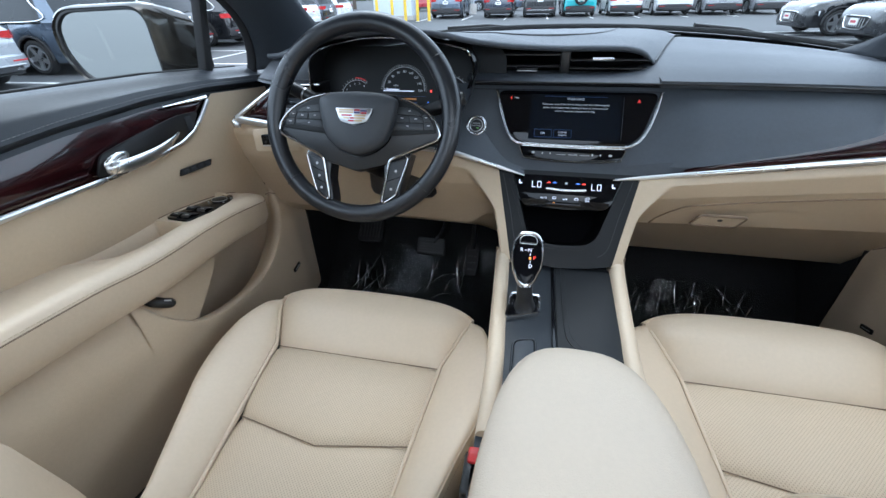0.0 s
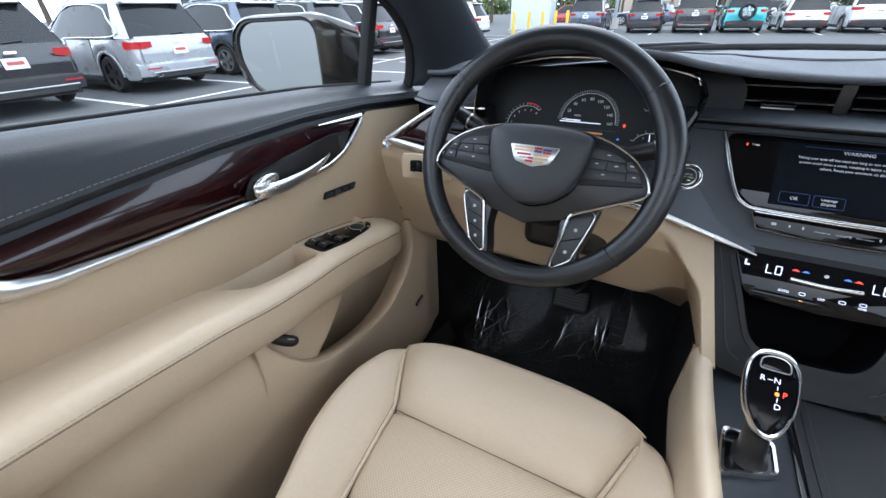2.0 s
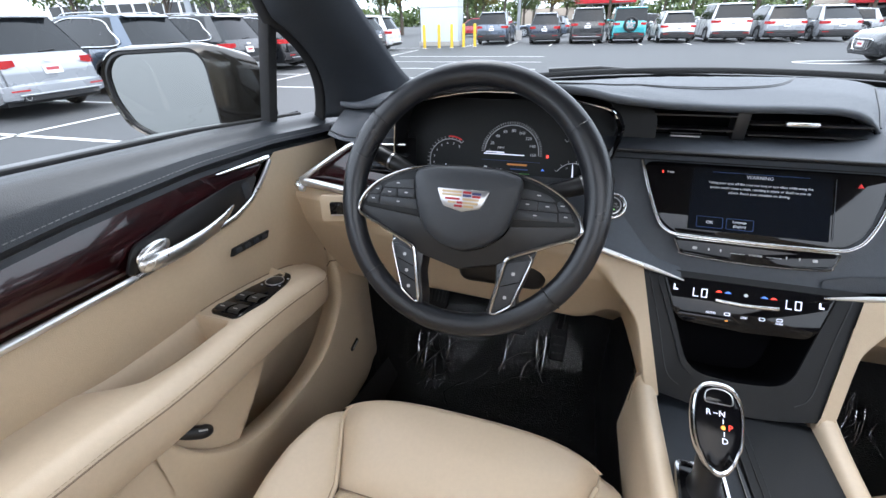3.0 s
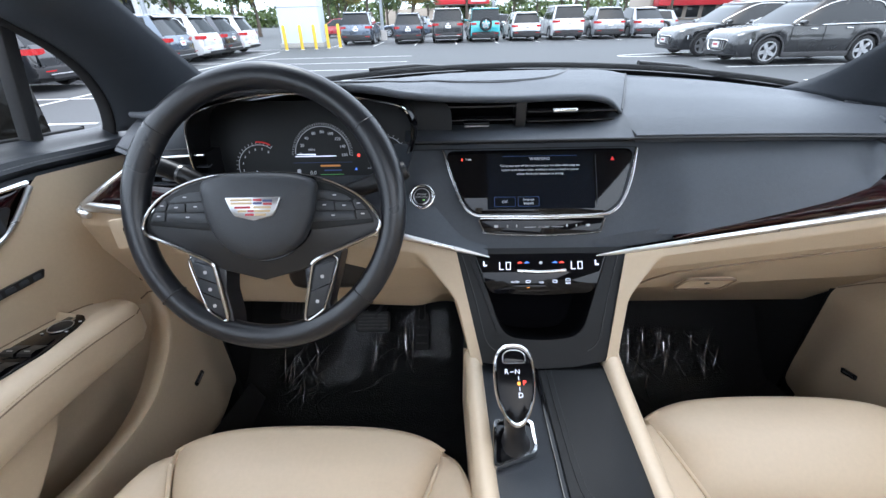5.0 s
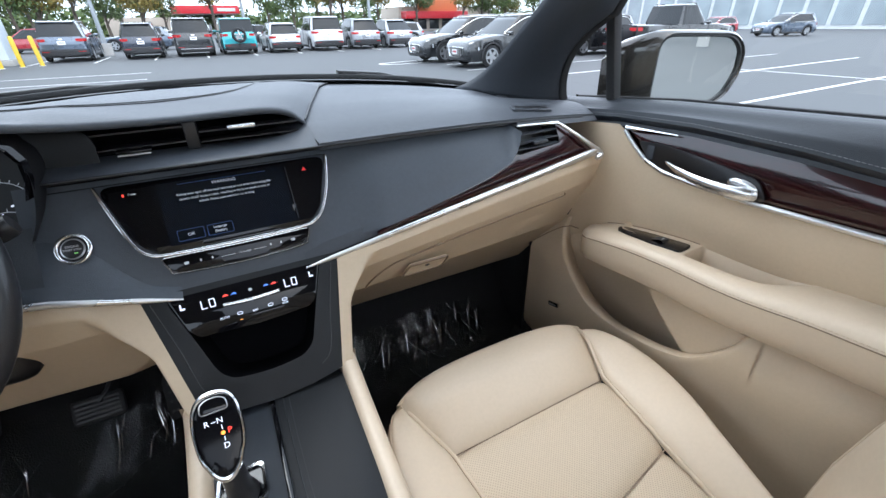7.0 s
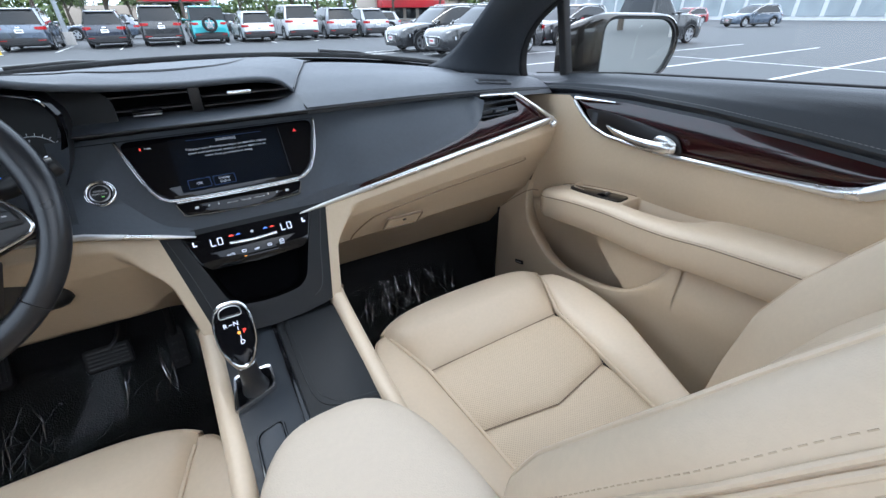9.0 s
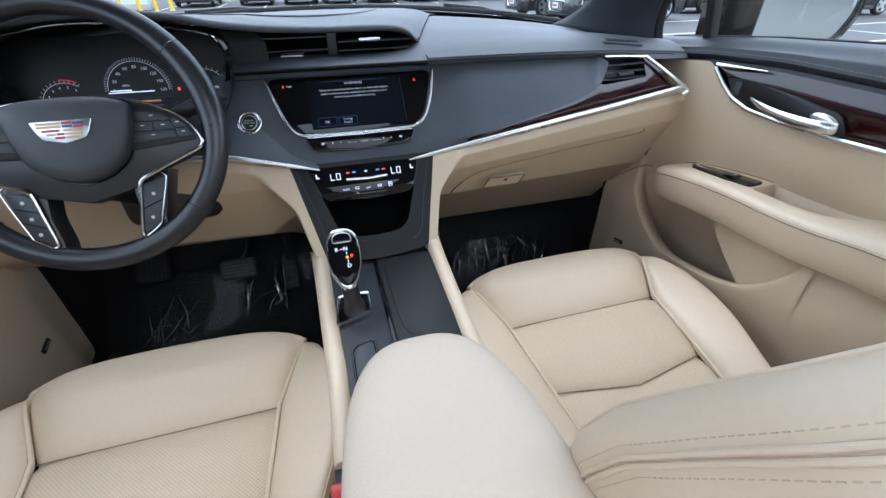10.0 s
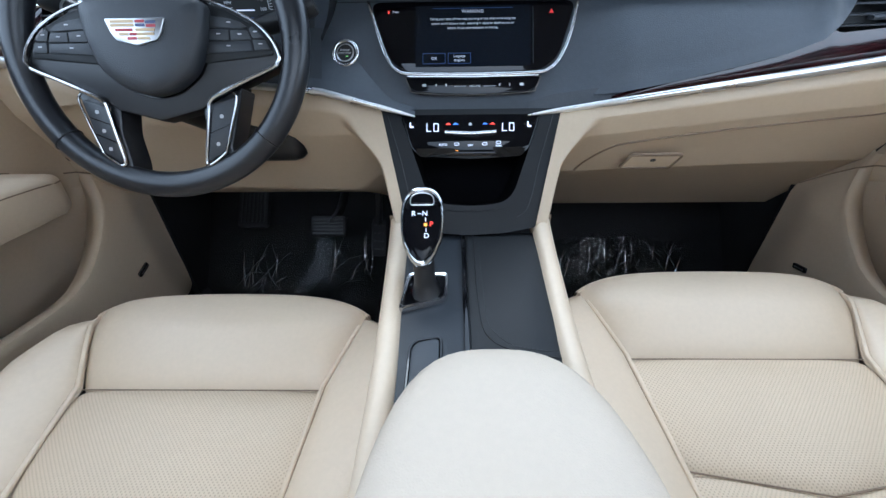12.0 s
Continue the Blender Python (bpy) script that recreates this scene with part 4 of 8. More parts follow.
part("mouth_rim", sweep(smooth_path([(x, 0.836, z) for x, z in mouth[:10]], 5), circle(0.0014, 6), up=(0, 1, 0)), CHROME, cluster)
part("right_trim", rows_sheet([[Vector((x, 0.838, z)), Vector((x + 0.005, 0.834, z + 0.002)), Vector((x + 0.009, 0.842, z + 0.003))] for x, z in ((-0.222, 1.210), (-0.207, 1.198), (-0.200, 1.182), (-0.202, 1.160), (-0.210, 1.138))]), GLOSS, cluster)


def gauge(cx, cz, r, a0, a1, ticks, marks, needle):
    m = FACE @ Matrix.Translation((cx, cz, 0.001))
    g = part("dial", sweep([m @ Vector((r * math.cos(radians(lerp(a0, a1, i / 30))), r * math.sin(radians(lerp(a0, a1, i / 30))), 0)) for i in range(31)], circle(0.0005, 5), up=(0, -0.95, 0.31)), GLOW_DIM, cluster, "lit dial")
    tk = []
    for i in range(ticks):
        a = radians(lerp(a0, a1, i / (ticks - 1)))
        tk.append(slab(round_rect(0.0007, 0.004, 0.0002, 1), m @ Matrix.Rotation(a - math.pi / 2, 4, "Z") @ Matrix.Translation((0, r * 1.08, 0.0005)), 0.0003))
    part("ticks", join(*tk), GLOW_DIM, g)
    for i, s in enumerate(marks):
        a = radians(lerp(a0, a1, (i + 0.5) / len(marks) if len(marks) < 4 else i / (len(marks) - 1)))
        lettering(s, r * 0.15, m @ Matrix.Translation((r * 0.80 * math.cos(a), r * 0.80 * math.sin(a), 0.0005)), GLOW_DIM, g, "numeral")
    a = radians(needle)
    part("needle", slab([(-0.0012, r * 0.25), (0.0012, r * 0.25), (0.0006, r * 0.95), (-0.0006, r * 0.95)], m @ Matrix.Rotation(a - math.pi / 2, 4, "Z") @ Matrix.Translation((0, 0, 0.001)), 0.0004), GLOW, g)


gauge(0.0, -0.004, 0.046, 178, -2, 41, ["0", "20", "40", "60", "80", "100", "120", "140", "160"], 179)
gauge(-0.108, -0.022, 0.036, 215, 55, 17, ["1", "2", "3", "4", "5", "6", "7", "8"], 236)
gauge(0.105, -0.010, 0.034, 120, 10, 9, ["F", "E"], 15)
gauge(0.105, -0.044, 0.030, 150, 20, 7, ["C", "H"], 95)
part("redline", sweep([FACE @ Vector((-0.108 + 0.0405 * math.cos(radians(a)), -0.022 + 0.0405 * math.sin(radians(a)), 0.002)) for a in range(60, 96, 5)], circle(0.0011, 5), up=(0, -0.95, 0.31)), DIM_RED, cluster)
FI = FACE @ Matrix.Translation((0, 0, 0.0015))
part("speed_bar", slab(round_rect(0.070, 0.0016, 0.0006, 1, -0.012, -0.0065), FI, 0.0004), GLOW, cluster)
lettering("MPH", 0.0055, FI @ Matrix.Translation((-0.018, 0.004, 0)), GLOW_DIM, cluster)
part("trip_rule", slab(round_rect(0.10, 0.0005, 0.0002, 1, 0.0, -0.017), FI, 0.0004), GLOW_NAVY, cluster)
lettering("0.0", 0.009, FI @ Matrix.Translation((-0.018, -0.034, 0)), GLOW_DIM, cluster)
part("trip_heading", slab(round_rect(0.034, 0.0030, 0.0008, 1, 0.012, -0.0225), FI, 0.0004), DIM_AMBER, cluster)
part("trip_bar", slab(round_rect(0.030, 0.0022, 0.0006, 1, 0.016, -0.030), FI, 0.0004), GLOW_NAVY, cluster)
part("trip_bar", slab(round_rect(0.020, 0.0016, 0.0006, 1, 0.014, -0.042), FI, 0.0004), GLOW_NAVY, cluster)
part("trip_line", slab(round_rect(0.040, 0.0008, 0.0002, 1, 0.014, -0.037), FI, 0.0004), DIM_GREEN, cluster)
part("car_sign", slab(round_rect(0.006, 0.013, 0.002, 2, -0.042, -0.034), FI, 0.0004), GLOW_DIM, cluster)
part("belt_lamp", slab(round_rect(0.004, 0.005, 0.001, 1, 0.061, -0.006), FI, 0.0004), GLOW_RED, cluster)
part("compass_mark", slab([(0.053, -0.030), (0.058, -0.030), (0.0555, -0.026)], FI, 0.0004), GLOW_BLUE, cluster)

# ---- steering wheel ----
TILTW = radians(25)
WHEEL = plane_at((-0.390, 0.711, 1.104), (0, -math.cos(TILTW), math.sin(TILTW)))


def W(x, y, z=0.0):
    return WHEEL @ Vector((x, y, z))


wheel = thing("steering_wheel", "black leather steering wheel with chrome trimmed spokes and buttons", "steering wheel", (-0.39, 0.75, 1.09))
def rim(u, v):
    a, b = 2 * math.pi * u, 2 * math.pi * v
    fat = 1.0 + 0.12 * math.exp(-((abs((math.degrees(a) + 90) % 360 - 180) - 68) / 20) ** 2)
    r = 0.1725 + 0.0165 * fat * math.cos(b)
    return W(r * math.cos(a), r * math.sin(a), 0.0145 * fat * math.sin(b))
part("rim", grid(rim, 96, 20, True, True), DARK_LEATHER, wheel, "stitched black leather rim")
for a in (38, 142, 222, 318):
    part("rim_seam", sweep([W((0.1725 + 0.0172 * math.cos(b)) * math.cos(radians(a)), (0.1725 + 0.0172 * math.cos(b)) * math.sin(radians(a)), 0.0152 * math.sin(b)) for b in [2 * math.pi * i / 20 for i in range(20)]], circle(0.0009, 5), closed=True, up=(0.3, 0.2, 0.9)), BLACK, wheel)
FACING = (0, -math.cos(TILTW), math.sin(TILTW))
ARC = [(0.030, 0.0462), (0.060, 0.0432), (0.096, 0.0335), (0.128, 0.0168), (0.147, -0.002), (0.1555, -0.020)]
VEE = [(0.1535, -0.0285), (0.146, -0.0345), (0.120, -0.0455), (0.088, -0.0595)]
wing = [(-0.1555, -0.020)] + [(-x, y) for x, y in ARC[-2::-1]] + [(0.0, 0.0472)] + ARC + VEE + [(0.070, -0.071), (0.052, -0.081), (0.0, -0.094), (-0.052, -0.081), (-0.070, -0.071)] + [(-x, y) for x, y in VEE[::-1]]
part("spoke_plate", slab(wing[::-1], WHEEL @ Matrix.Translation((0, 0, 0.008)), 0.024, 0.003), BLACK, wheel, "dark spoke plate")
hub = rounded([(-0.075, 0.036), (-0.045, 0.0445), (0.0, 0.0465), (0.045, 0.0445), (0.075, 0.036), (0.069, -0.006), (0.056, -0.040), (0.030, -0.060), (0.0, -0.068), (-0.030, -0.060), (-0.056, -0.040), (-0.069, -0.006)], 0.012, 5)
hub = [(x + 0.003, y) for x, y in hub]
cover = rows_sheet([[W(lerp(x, 0.003, f), lerp(y, -0.010, f), z) for x, y in hub] for f, z in ((0.0, -0.01), (0.0, 0.014), (0.006, 0.021), (0.03, 0.0262), (0.09, 0.0295), (0.3, 0.0325), (0.6, 0.034), (0.85, 0.0343))], closed=True, front=False)
part("airbag_cover", cover, WHEEL_SKIN, wheel, "dark airbag cover")
part("cover_gap", sweep([W(x * 1.008, y * 1.008 - 0.0002, 0.0088) for x, y in hub], circle(0.0016, 6), closed=True, up=FACING), GLOSS, wheel)
for s in (-1, 1):
    bank = [(s * x, y) for x, y in ((0.066, 0.0385), (0.094, 0.0310), (0.124, 0.0150), (0.1415, -0.003), (0.149, -0.0195), (0.055, -0.0290))]
    part("button_bank", slab(rounded(bank if s < 0 else bank[::-1], 0.004, 3), WHEEL @ Matrix.Translation((0, 0, 0.0105)), 0.006, 0.001), GAUGE, wheel)
    edge = smooth_path([W(0.0, 0.0472, 0.0125)] + [W(s * x, y, 0.012) for x, y in ARC + VEE] + [W(s * x, y, z) for x, y, z in ((0.074, -0.0660, 0.012), (0.0665, -0.0715, 0.012), (0.0635, -0.080, 0.0115), (0.0585, -0.108, 0.0105), (0.0525, -0.142, 0.009), (0.0545, -0.1475, 0.009), (0.060, -0.1465, 0.009), (0.0765, -0.1345, 0.009), (0.0805, -0.126, 0.0095), (0.091, -0.095, 0.0105), (0.0985, -0.069, 0.011), (0.094, -0.0615, 0.0115))], 6)
    part("spoke_trim", sweep(edge, [(-0.0022, -0.002), (0.0022, -0.002), (0.0017, 0.0010), (0.0, 0.0017), (-0.0017, 0.0010)], up=FACING, scale=lambda t: table([(0, 0.45), (0.12, 0.6), (0.25, 1.0), (0.36, 1.1), (0.46, 1.35), (0.56, 1.2), (0.68, 0.9), (0.76, 0.7), (1, 0.45)], t)), RIM_CHROME, wheel, "satin chrome trim")
    low = [(s * x, y) for x, y in ((0.104, -0.054), (0.052, -0.078), (0.054, -0.108), (0.047, -0.142), (0.046, -0.168), (0.096, -0.150), (0.084, -0.128), (0.093, -0.098))]
    part("lower_spoke", slab(rounded(low if s < 0 else low[::-1], 0.006, 3), WHEEL @ Matrix.Translation((0, 0, 0.005)), 0.034, 0.003), DARK_LEATHER, wheel)
    pad = [(s * x, y) for x, y in ((0.097, -0.067), (0.0665, -0.0755), (0.0545, -0.1445), (0.0775, -0.1315))]
    part("thumb_pad", slab(rounded(pad if s < 0 else pad[::-1], 0.005, 4), WHEEL @ Matrix.Translation((0, 0, 0.0095)), 0.008, 0.0015), WHEEL_SKIN, wheel, "black thumb buttons")
    for k, f in enumerate((0.17, 0.50, 0.82) if s < 0 else (0.27, 0.75)):
        part("pad_mark", slab(round_rect(0.0045, 0.0045, 0.001, 1, s * lerp(0.0815, 0.0655, f), lerp(-0.071, -0.140, f)), WHEEL @ Matrix.Translation((0, 0, 0.0098)), 0.0004), PRINT, wheel)
    for f in ((0.34, 0.66) if s < 0 else (0.50,)):
        part("pad_gap", sweep([W(s * lerp(0.0655, 0.055, f), lerp(-0.0765, -0.1425, f), 0.0096), W(s * lerp(0.0955, 0.078, f), lerp(-0.0675, -0.131, f), 0.0096)], circle(0.0007, 5), up=FACING), GLOSS, wheel)
    for key_ in (((0.0735, 0.0115), (0.0735, 0.0240), (0.096, 0.0215), (0.112, 0.0165), (0.1195, 0.0105), (0.113, 0.0095)), ((0.0985, -0.0030), (0.0985, 0.0082), (0.1195, 0.0072), (0.1235, -0.0030)), ((0.0720, -0.0030), (0.0725, 0.0098), (0.0970, 0.0084), (0.0970, -0.0030)),
                 ((0.0660, -0.0175), (0.0690, -0.0045), (0.1225, -0.0045), (0.1245, -0.0150)), ((0.1250, -0.0016), (0.1212, 0.0088), (0.1250, 0.0122), (0.1330, 0.0060), (0.1390, -0.0016)), ((0.1262, -0.0148), (0.1250, -0.0032), (0.1398, -0.0032), (0.1450, -0.0140))):
        cx, cy = sum(p[0] for p in key_) / len(key_), sum(p[1] for p in key_) / len(key_)
        key_ = [(s * x, y) for x, y in key_]
        b = part("button", slab(rounded(key_ if s < 0 else key_[::-1], 0.0015, 3)[::-1], WHEEL @ Matrix.Translation((0, 0, 0.0122)), 0.004, 0.0006), WHEEL_SKIN, wheel)
        part("button_mark", slab(round_rect(0.005, 0.0014, 0.0005, 1, s * cx, cy + 0.001), WHEEL @ Matrix.Translation((0, 0, 0.0124)), 0.0004), PRINT, b)
crest = rounded([(-0.035, 0.0135), (0.035, 0.0135), (0.029, -0.002), (0.024, -0.0095), (0.0, -0.0155), (-0.024, -0.0095), (-0.029, -0.002)], 0.002, 3)
CR = WHEEL @ Matrix.Translation((0.003, 0.0005, 0.0368))
badge = part("crest", slab(crest, CR, 0.004, 0.001), SILVER, wheel, "chrome crest with coloured bars")
CREST_COLS = [mat("crest_red", (0.40, 0.02, 0.03), 0.3), mat("crest_gold", (0.50, 0.36, 0.20), 0.45, metal=0.2), mat("crest_blue", (0.05, 0.06, 0.16), 0.3)]
for x, y, w, c in ((-0.0145, 0.0100, 0.027, 1), (-0.0145, 0.0060, 0.027, 1), (0.006, 0.0100, 0.011, 0), (0.006, 0.0060, 0.011, 2), (0.0185, 0.0090, 0.012, 2), (0.0185, 0.0052, 0.011, 0), (-0.013, 0.0010, 0.020, 0), (0.0115, 0.0010, 0.022, 1), (-0.0135, -0.0035, 0.011, 1), (-0.003, -0.0035, 0.008, 0), (0.0115, -0.0035, 0.020, 1), (-0.0045, -0.0080, 0.011, 0), (0.009, -0.0080, 0.014, 1)):
    part("crest_bar", slab(round_rect(w, 0.0030, 0.0005, 1, x, y), CR @ Matrix.Translation((0, 0, 0.0004)), 0.0006), CREST_COLS[c], badge)
part("airbag_word", slab(round_rect(0.020, 0.0032, 0.0008, 1, 0.003, -0.031), WHEEL @ Matrix.Translation((0, 0, 0.0338)), 0.003), BLACK, wheel)
for s in (-1, 1):
    part("horn_mark", slab(round_rect(0.008, 0.0028, 0.0008, 1, 0.003 + s * 0.044, 0.021), WHEEL @ Matrix.Translation((0, 0, 0.0325)), 0.003), BLACK, wheel)
part("column", rows_sheet([[WHEEL @ Vector((x * f, y * f - 0.022, z)) for x, y in circle(0.058, 20, 0.068)] for f, z in ((0.8, -0.02), (1.0, -0.06), (1.15, -0.16))], closed=True), BLACK, wheel, "black column shroud")
part("column_cover", box(-0.430, -0.272, 0.800, 0.95, 0.903, 1.0, 0.022), BLACK, wheel, "black lower column cover")
# stalks behind the wheel
for s, dd, rr in ((-1, 0.0, 0.0), (1, 0.013, 0.020)):
    st = part("stalk", sweep(smooth_path([W(s * 0.05, 0.012, -0.045), W(s * 0.095, 0.035 - dd, -0.04), W(s * (0.130 + rr), 0.051 - dd, -0.036), W(s * (0.167 + rr), 0.066 - dd, -0.035)], 5), circle(0.0130, 12), up=(0, 0, 1), scale=lambda t: table([(0, 0.7), (0.6, 1.0), (0.95, 1.0), (1, 0.85)], t)), BLACK, wheel, "black stalk switch")
    part("stalk_ring", sweep([W(s * (0.130 + rr), 0.051 - dd, -0.036), W(s * (0.133 + rr), 0.0522 - dd, -0.036)], circle(0.0137, 12)), SILVER, st)
    part("stalk_marks", slab(round_rect(0.012, 0.003, 0.0008, 1, s * (0.148 + rr), 0.058 - dd), WHEEL @ Matrix.Translation((0, 0, -0.0240)), 0.0006), PRINT, st)


# ---- seats ----
def front_y(x):
    return 0.652 - 0.22 * x * x - 11.0 * x ** 4


def cushion_z(y):
    return table([(0.08, 0.690), (0.25, 0.700), (0.40, 0.714), (0.505, 0.722), (0.58, 0.742), (0.66, 0.750)], y)


def half_w(y):
    return table([(0.10, 0.125), (0.34, 0.148), (0.505, 0.164), (0.60, 0.203), (0.66, 0.212)], y)


def chevron(x, half):
    return 0.330 + 0.026 * abs(x) / half


def puff(a, b, depth=0.012):
    """How far a padded patch sinks towards its seams, for a and b from 0 to 1."""
    e = min(a, 1 - a, 1.0), min(b, 1 - b, 1.0)
    return -depth * (math.exp(-e[0] * 18) + math.exp(-e[1] * 18))


def seat(cx, dy, label, recline=0.0):
    st = thing("bucket_seat", label, "seat", (cx, 0.3 + dy, 0.42), "front seats")
    o = Vector((cx, dy, 0))

    def patch(fn, nu, nv, name, material, label="", uvs=False):
        bm = grid(lambda u, v: o + Vector(fn(u, v)), nu, nv, uv=(lambda u, v: Vector(fn(u, v)).xy) if uvs else None)
        return part(name, bm, material, st, label)

    def thigh(u, v):
        if v < 0.55:
            t = v / 0.55
            y0, y1 = 0.505, front_y(lerp(-0.2, 0.2, u))
            y = lerp(y0, y1, t)
            h = half_w(y)
            x = lerp(-h, h, u)
            return x, y, cushion_z(y) + 0.018 * math.sin(math.pi * t * 0.8) * (1 - abs(2 * u - 1) ** 8) + puff(u, max(v, 0.0) if v < 0.25 else 0.5, 0.010)
        t = (v - 0.55) / 0.45
        x = lerp(-0.212, 0.212, u)
        y = front_y(x)
        base = cushion_z(y) + 0.012 * (1 - abs(2 * u - 1) ** 8)
        return x * (1 - 0.06 * t), y + 0.026 * math.sin(min(1, t * 1.8) * math.pi / 2) - 0.035 * t * t, base - 0.006 - 0.19 * t ** 1.35
    patch(thigh, 40, 40, "thigh_pad", LEATHER, "smooth beige leather thigh pad")

    def panel_a(u, v):
        h = half_w(lerp(0.34, 0.505, v))
        x = lerp(-h, h, u)
        y = lerp(chevron(x, h), 0.505, v)
        return x, y, cushion_z(y) + puff(u, v, 0.008) + 0.004 * math.sin(math.pi * v)
    patch(panel_a, 40, 24, "seat_panel", PERF, "perforated beige leather", True)

    def panel_b(u, v):
        h = half_w(lerp(0.10, 0.34, v))
        x = lerp(-h, h, u)
        y = lerp(0.06, chevron(x, h), v)
        return x, y, cushion_z(y) + puff(u, v, 0.008) + 0.004 * math.sin(math.pi * v)
    patch(panel_b, 40, 24, "seat_panel", PERF, "perforated beige leather", True)

    for s in (-1, 1):
        def bolster(u, v):
            y = lerp(0.05, 0.625, v)
            hi, ho = half_w(y), curve([(0.05, 0.165), (0.20, 0.184), (0.26, 0.202), (0.335, 0.225), (0.40, 0.246), (0.48, 0.257), (0.55, 0.246), (0.60, 0.226), (0.625, 0.208)], y)
            zi = cushion_z(y)
            lift = table([(0.05, 0.030), (0.35, 0.034), (0.52, 0.026), (0.60, 0.002), (0.625, -0.02)], y)
            if u < 0.55:
                t = u / 0.55
                return s * lerp(hi, ho, t), y, zi + lift * math.sin(t * math.pi * 0.5) ** 0.8 - 0.010 * math.exp(-t * 14)
            t = (u - 0.55) / 0.45
            return s * (ho + 0.014 * math.sin(t * math.pi * 0.75)), y + 0.01 * t * ease(0.5, 0.625, y), zi + lift - 0.14 * t ** 1.5
        patch(bolster, 26, 34, "cushion_bolster", LEATHER, "beige leather side bolster")
        part("bolster_seam", sweep([o + Vector(bolster(0.60, v)) for v in np.linspace(0.05, 0.97, 40)], circle(0.0012, 6)), LEATHER, st)
        part("stitching", dashes([o + Vector(bolster(0.66, v)) for v in np.linspace(0.05, 0.95, 50)]), STITCH, st, "pale stitch row")
        # piping along the thigh pad
        pts = [o + Vector((s * (half_w(y) + 0.001), y, cushion_z(y) - 0.003)) for y in np.linspace(0.08, 0.595, 30)]
        part("piping", sweep([p + Vector((0, 0, 0.002)) for p in pts], circle(0.0032, 8)), LEATHER, st)
        part("seam_shadow", sweep([p + Vector((s * 0.004, 0, 0.001)) for p in pts], circle(0.0013, 6)), SEAM, st)
    part("cross_seam", sweep([o + Vector((x, 0.505, 0.7145)) for x in np.linspace(-0.163, 0.163, 20)], circle(0.0011, 6)), SEAM, st)
    part("chevron_seam", sweep([o + Vector((x, chevron(x, 0.148), 0.7025)) for x in np.linspace(-0.147, 0.147, 21)], circle(0.0012, 6)), SEAM, st)
    part("seat_base", box(cx - 0.235, cx + 0.235, 0.0 + dy, 0.60 + dy, 0.44, 0.60, 0.02), BLACK, st)
    part("valance", rows_sheet([[o + Vector((x, y, z)) for x, y in ((-0.25, 0.0), (-0.25, 0.55), (-0.20, 0.62), (0.20, 0.62), (0.25, 0.55), (0.25, 0.0))] for z in (0.50, 0.64)]), DARK, st)

    # backrest: a reclined shell with forward bolsters
    def front(z):
        return recline + table([(0.66, 0.205), (0.80, 0.203), (0.90, 0.190), (0.98, 0.160), (1.06, 0.114), (1.15, 0.060), (1.25, -0.005), (1.36, -0.075), (1.46, -0.14)], z)

    def width(z):
        return table([(0.66, 0.235), (0.80, 0.262), (1.0, 0.266), (1.10, 0.250), (1.20, 0.215), (1.36, 0.165), (1.46, 0.13)], z)

    for s in (-1, 1):
        def back_bolster(u, v):
            z = lerp(0.66, 1.40, v)
            w, f = width(z), front(z)
            dep = 0.055 * (1 - ease(1.15, 1.4, z) * 0.5)
            if u < 0.4:
                t = u / 0.4
                return s * lerp(w - 0.120, w - 0.030, t), f - dep * (1 - math.sin(t * math.pi / 2)) - 0.008 * math.exp(-t * 14), z + 0.0
            if u < 0.65:
                t = (u - 0.4) / 0.25 * math.pi / 2
                return s * (w - 0.030 + 0.030 * math.sin(t)), f - 0.030 * (1 - math.cos(t)), z
            t = (u - 0.65) / 0.35
            return s * (w - 0.012 * t * t), f - 0.030 - 0.115 * t, z
        patch(back_bolster, 36, 40, "back_bolster", LEATHER, "beige leather backrest bolster")
        for u in (0.43, 0.68, 0.70):
            part("back_piping", sweep([o + Vector(back_bolster(u, v)) + Vector((s * 0.0006, 0, 0)) for v in np.linspace(0.08, 0.97, 40)], circle(0.0024, 8)), LEATHER, st)
        for u in (0.652, 0.728):
            part("stitching", dashes([o + Vector(back_bolster(u, v)) for v in np.linspace(0.08, 0.97, 60)], 0.0062, 0.0036, 0.0005), STITCH, st, "tan stitch row")

    def back_mid(u, v):
        z = lerp(0.67, 1.42, v)
        h = width(z) - 0.112
        x = lerp(-h, h, u)
        return x, front(z) - 0.055 * (1 - ease(1.15, 1.4, z) * 0.5) - 0.003 + puff(u, 0.5, 0.005) + 0.006 * math.cos(v * 40) * 0.15, z
    bm = grid(lambda u, v: o + Vector(back_mid(u, v)), 24, 50, uv=lambda u, v: (back_mid(u, v)[0], back_mid(u, v)[2]))
    part("back_panel", bm, PERF, st, "perforated beige leather back panel")
    part("back_shell", rows_sheet([[o + Vector((x, front(z) - d, z)) for x, d in ((-width(z) + 0.01, 0.10), (-width(z) + 0.03, 0.15), (0, 0.165), (width(z) - 0.03, 0.15), (width(z) - 0.01, 0.10))] for z in np.linspace(0.60, 1.42, 12)]), DARK, st)
    return st


driver = seat(-0.367, -0.011, "beige leather driver seat with perforated centre", -0.03)
passenger = seat(0.383, 0.043, "beige leather passenger seat with perforated centre")

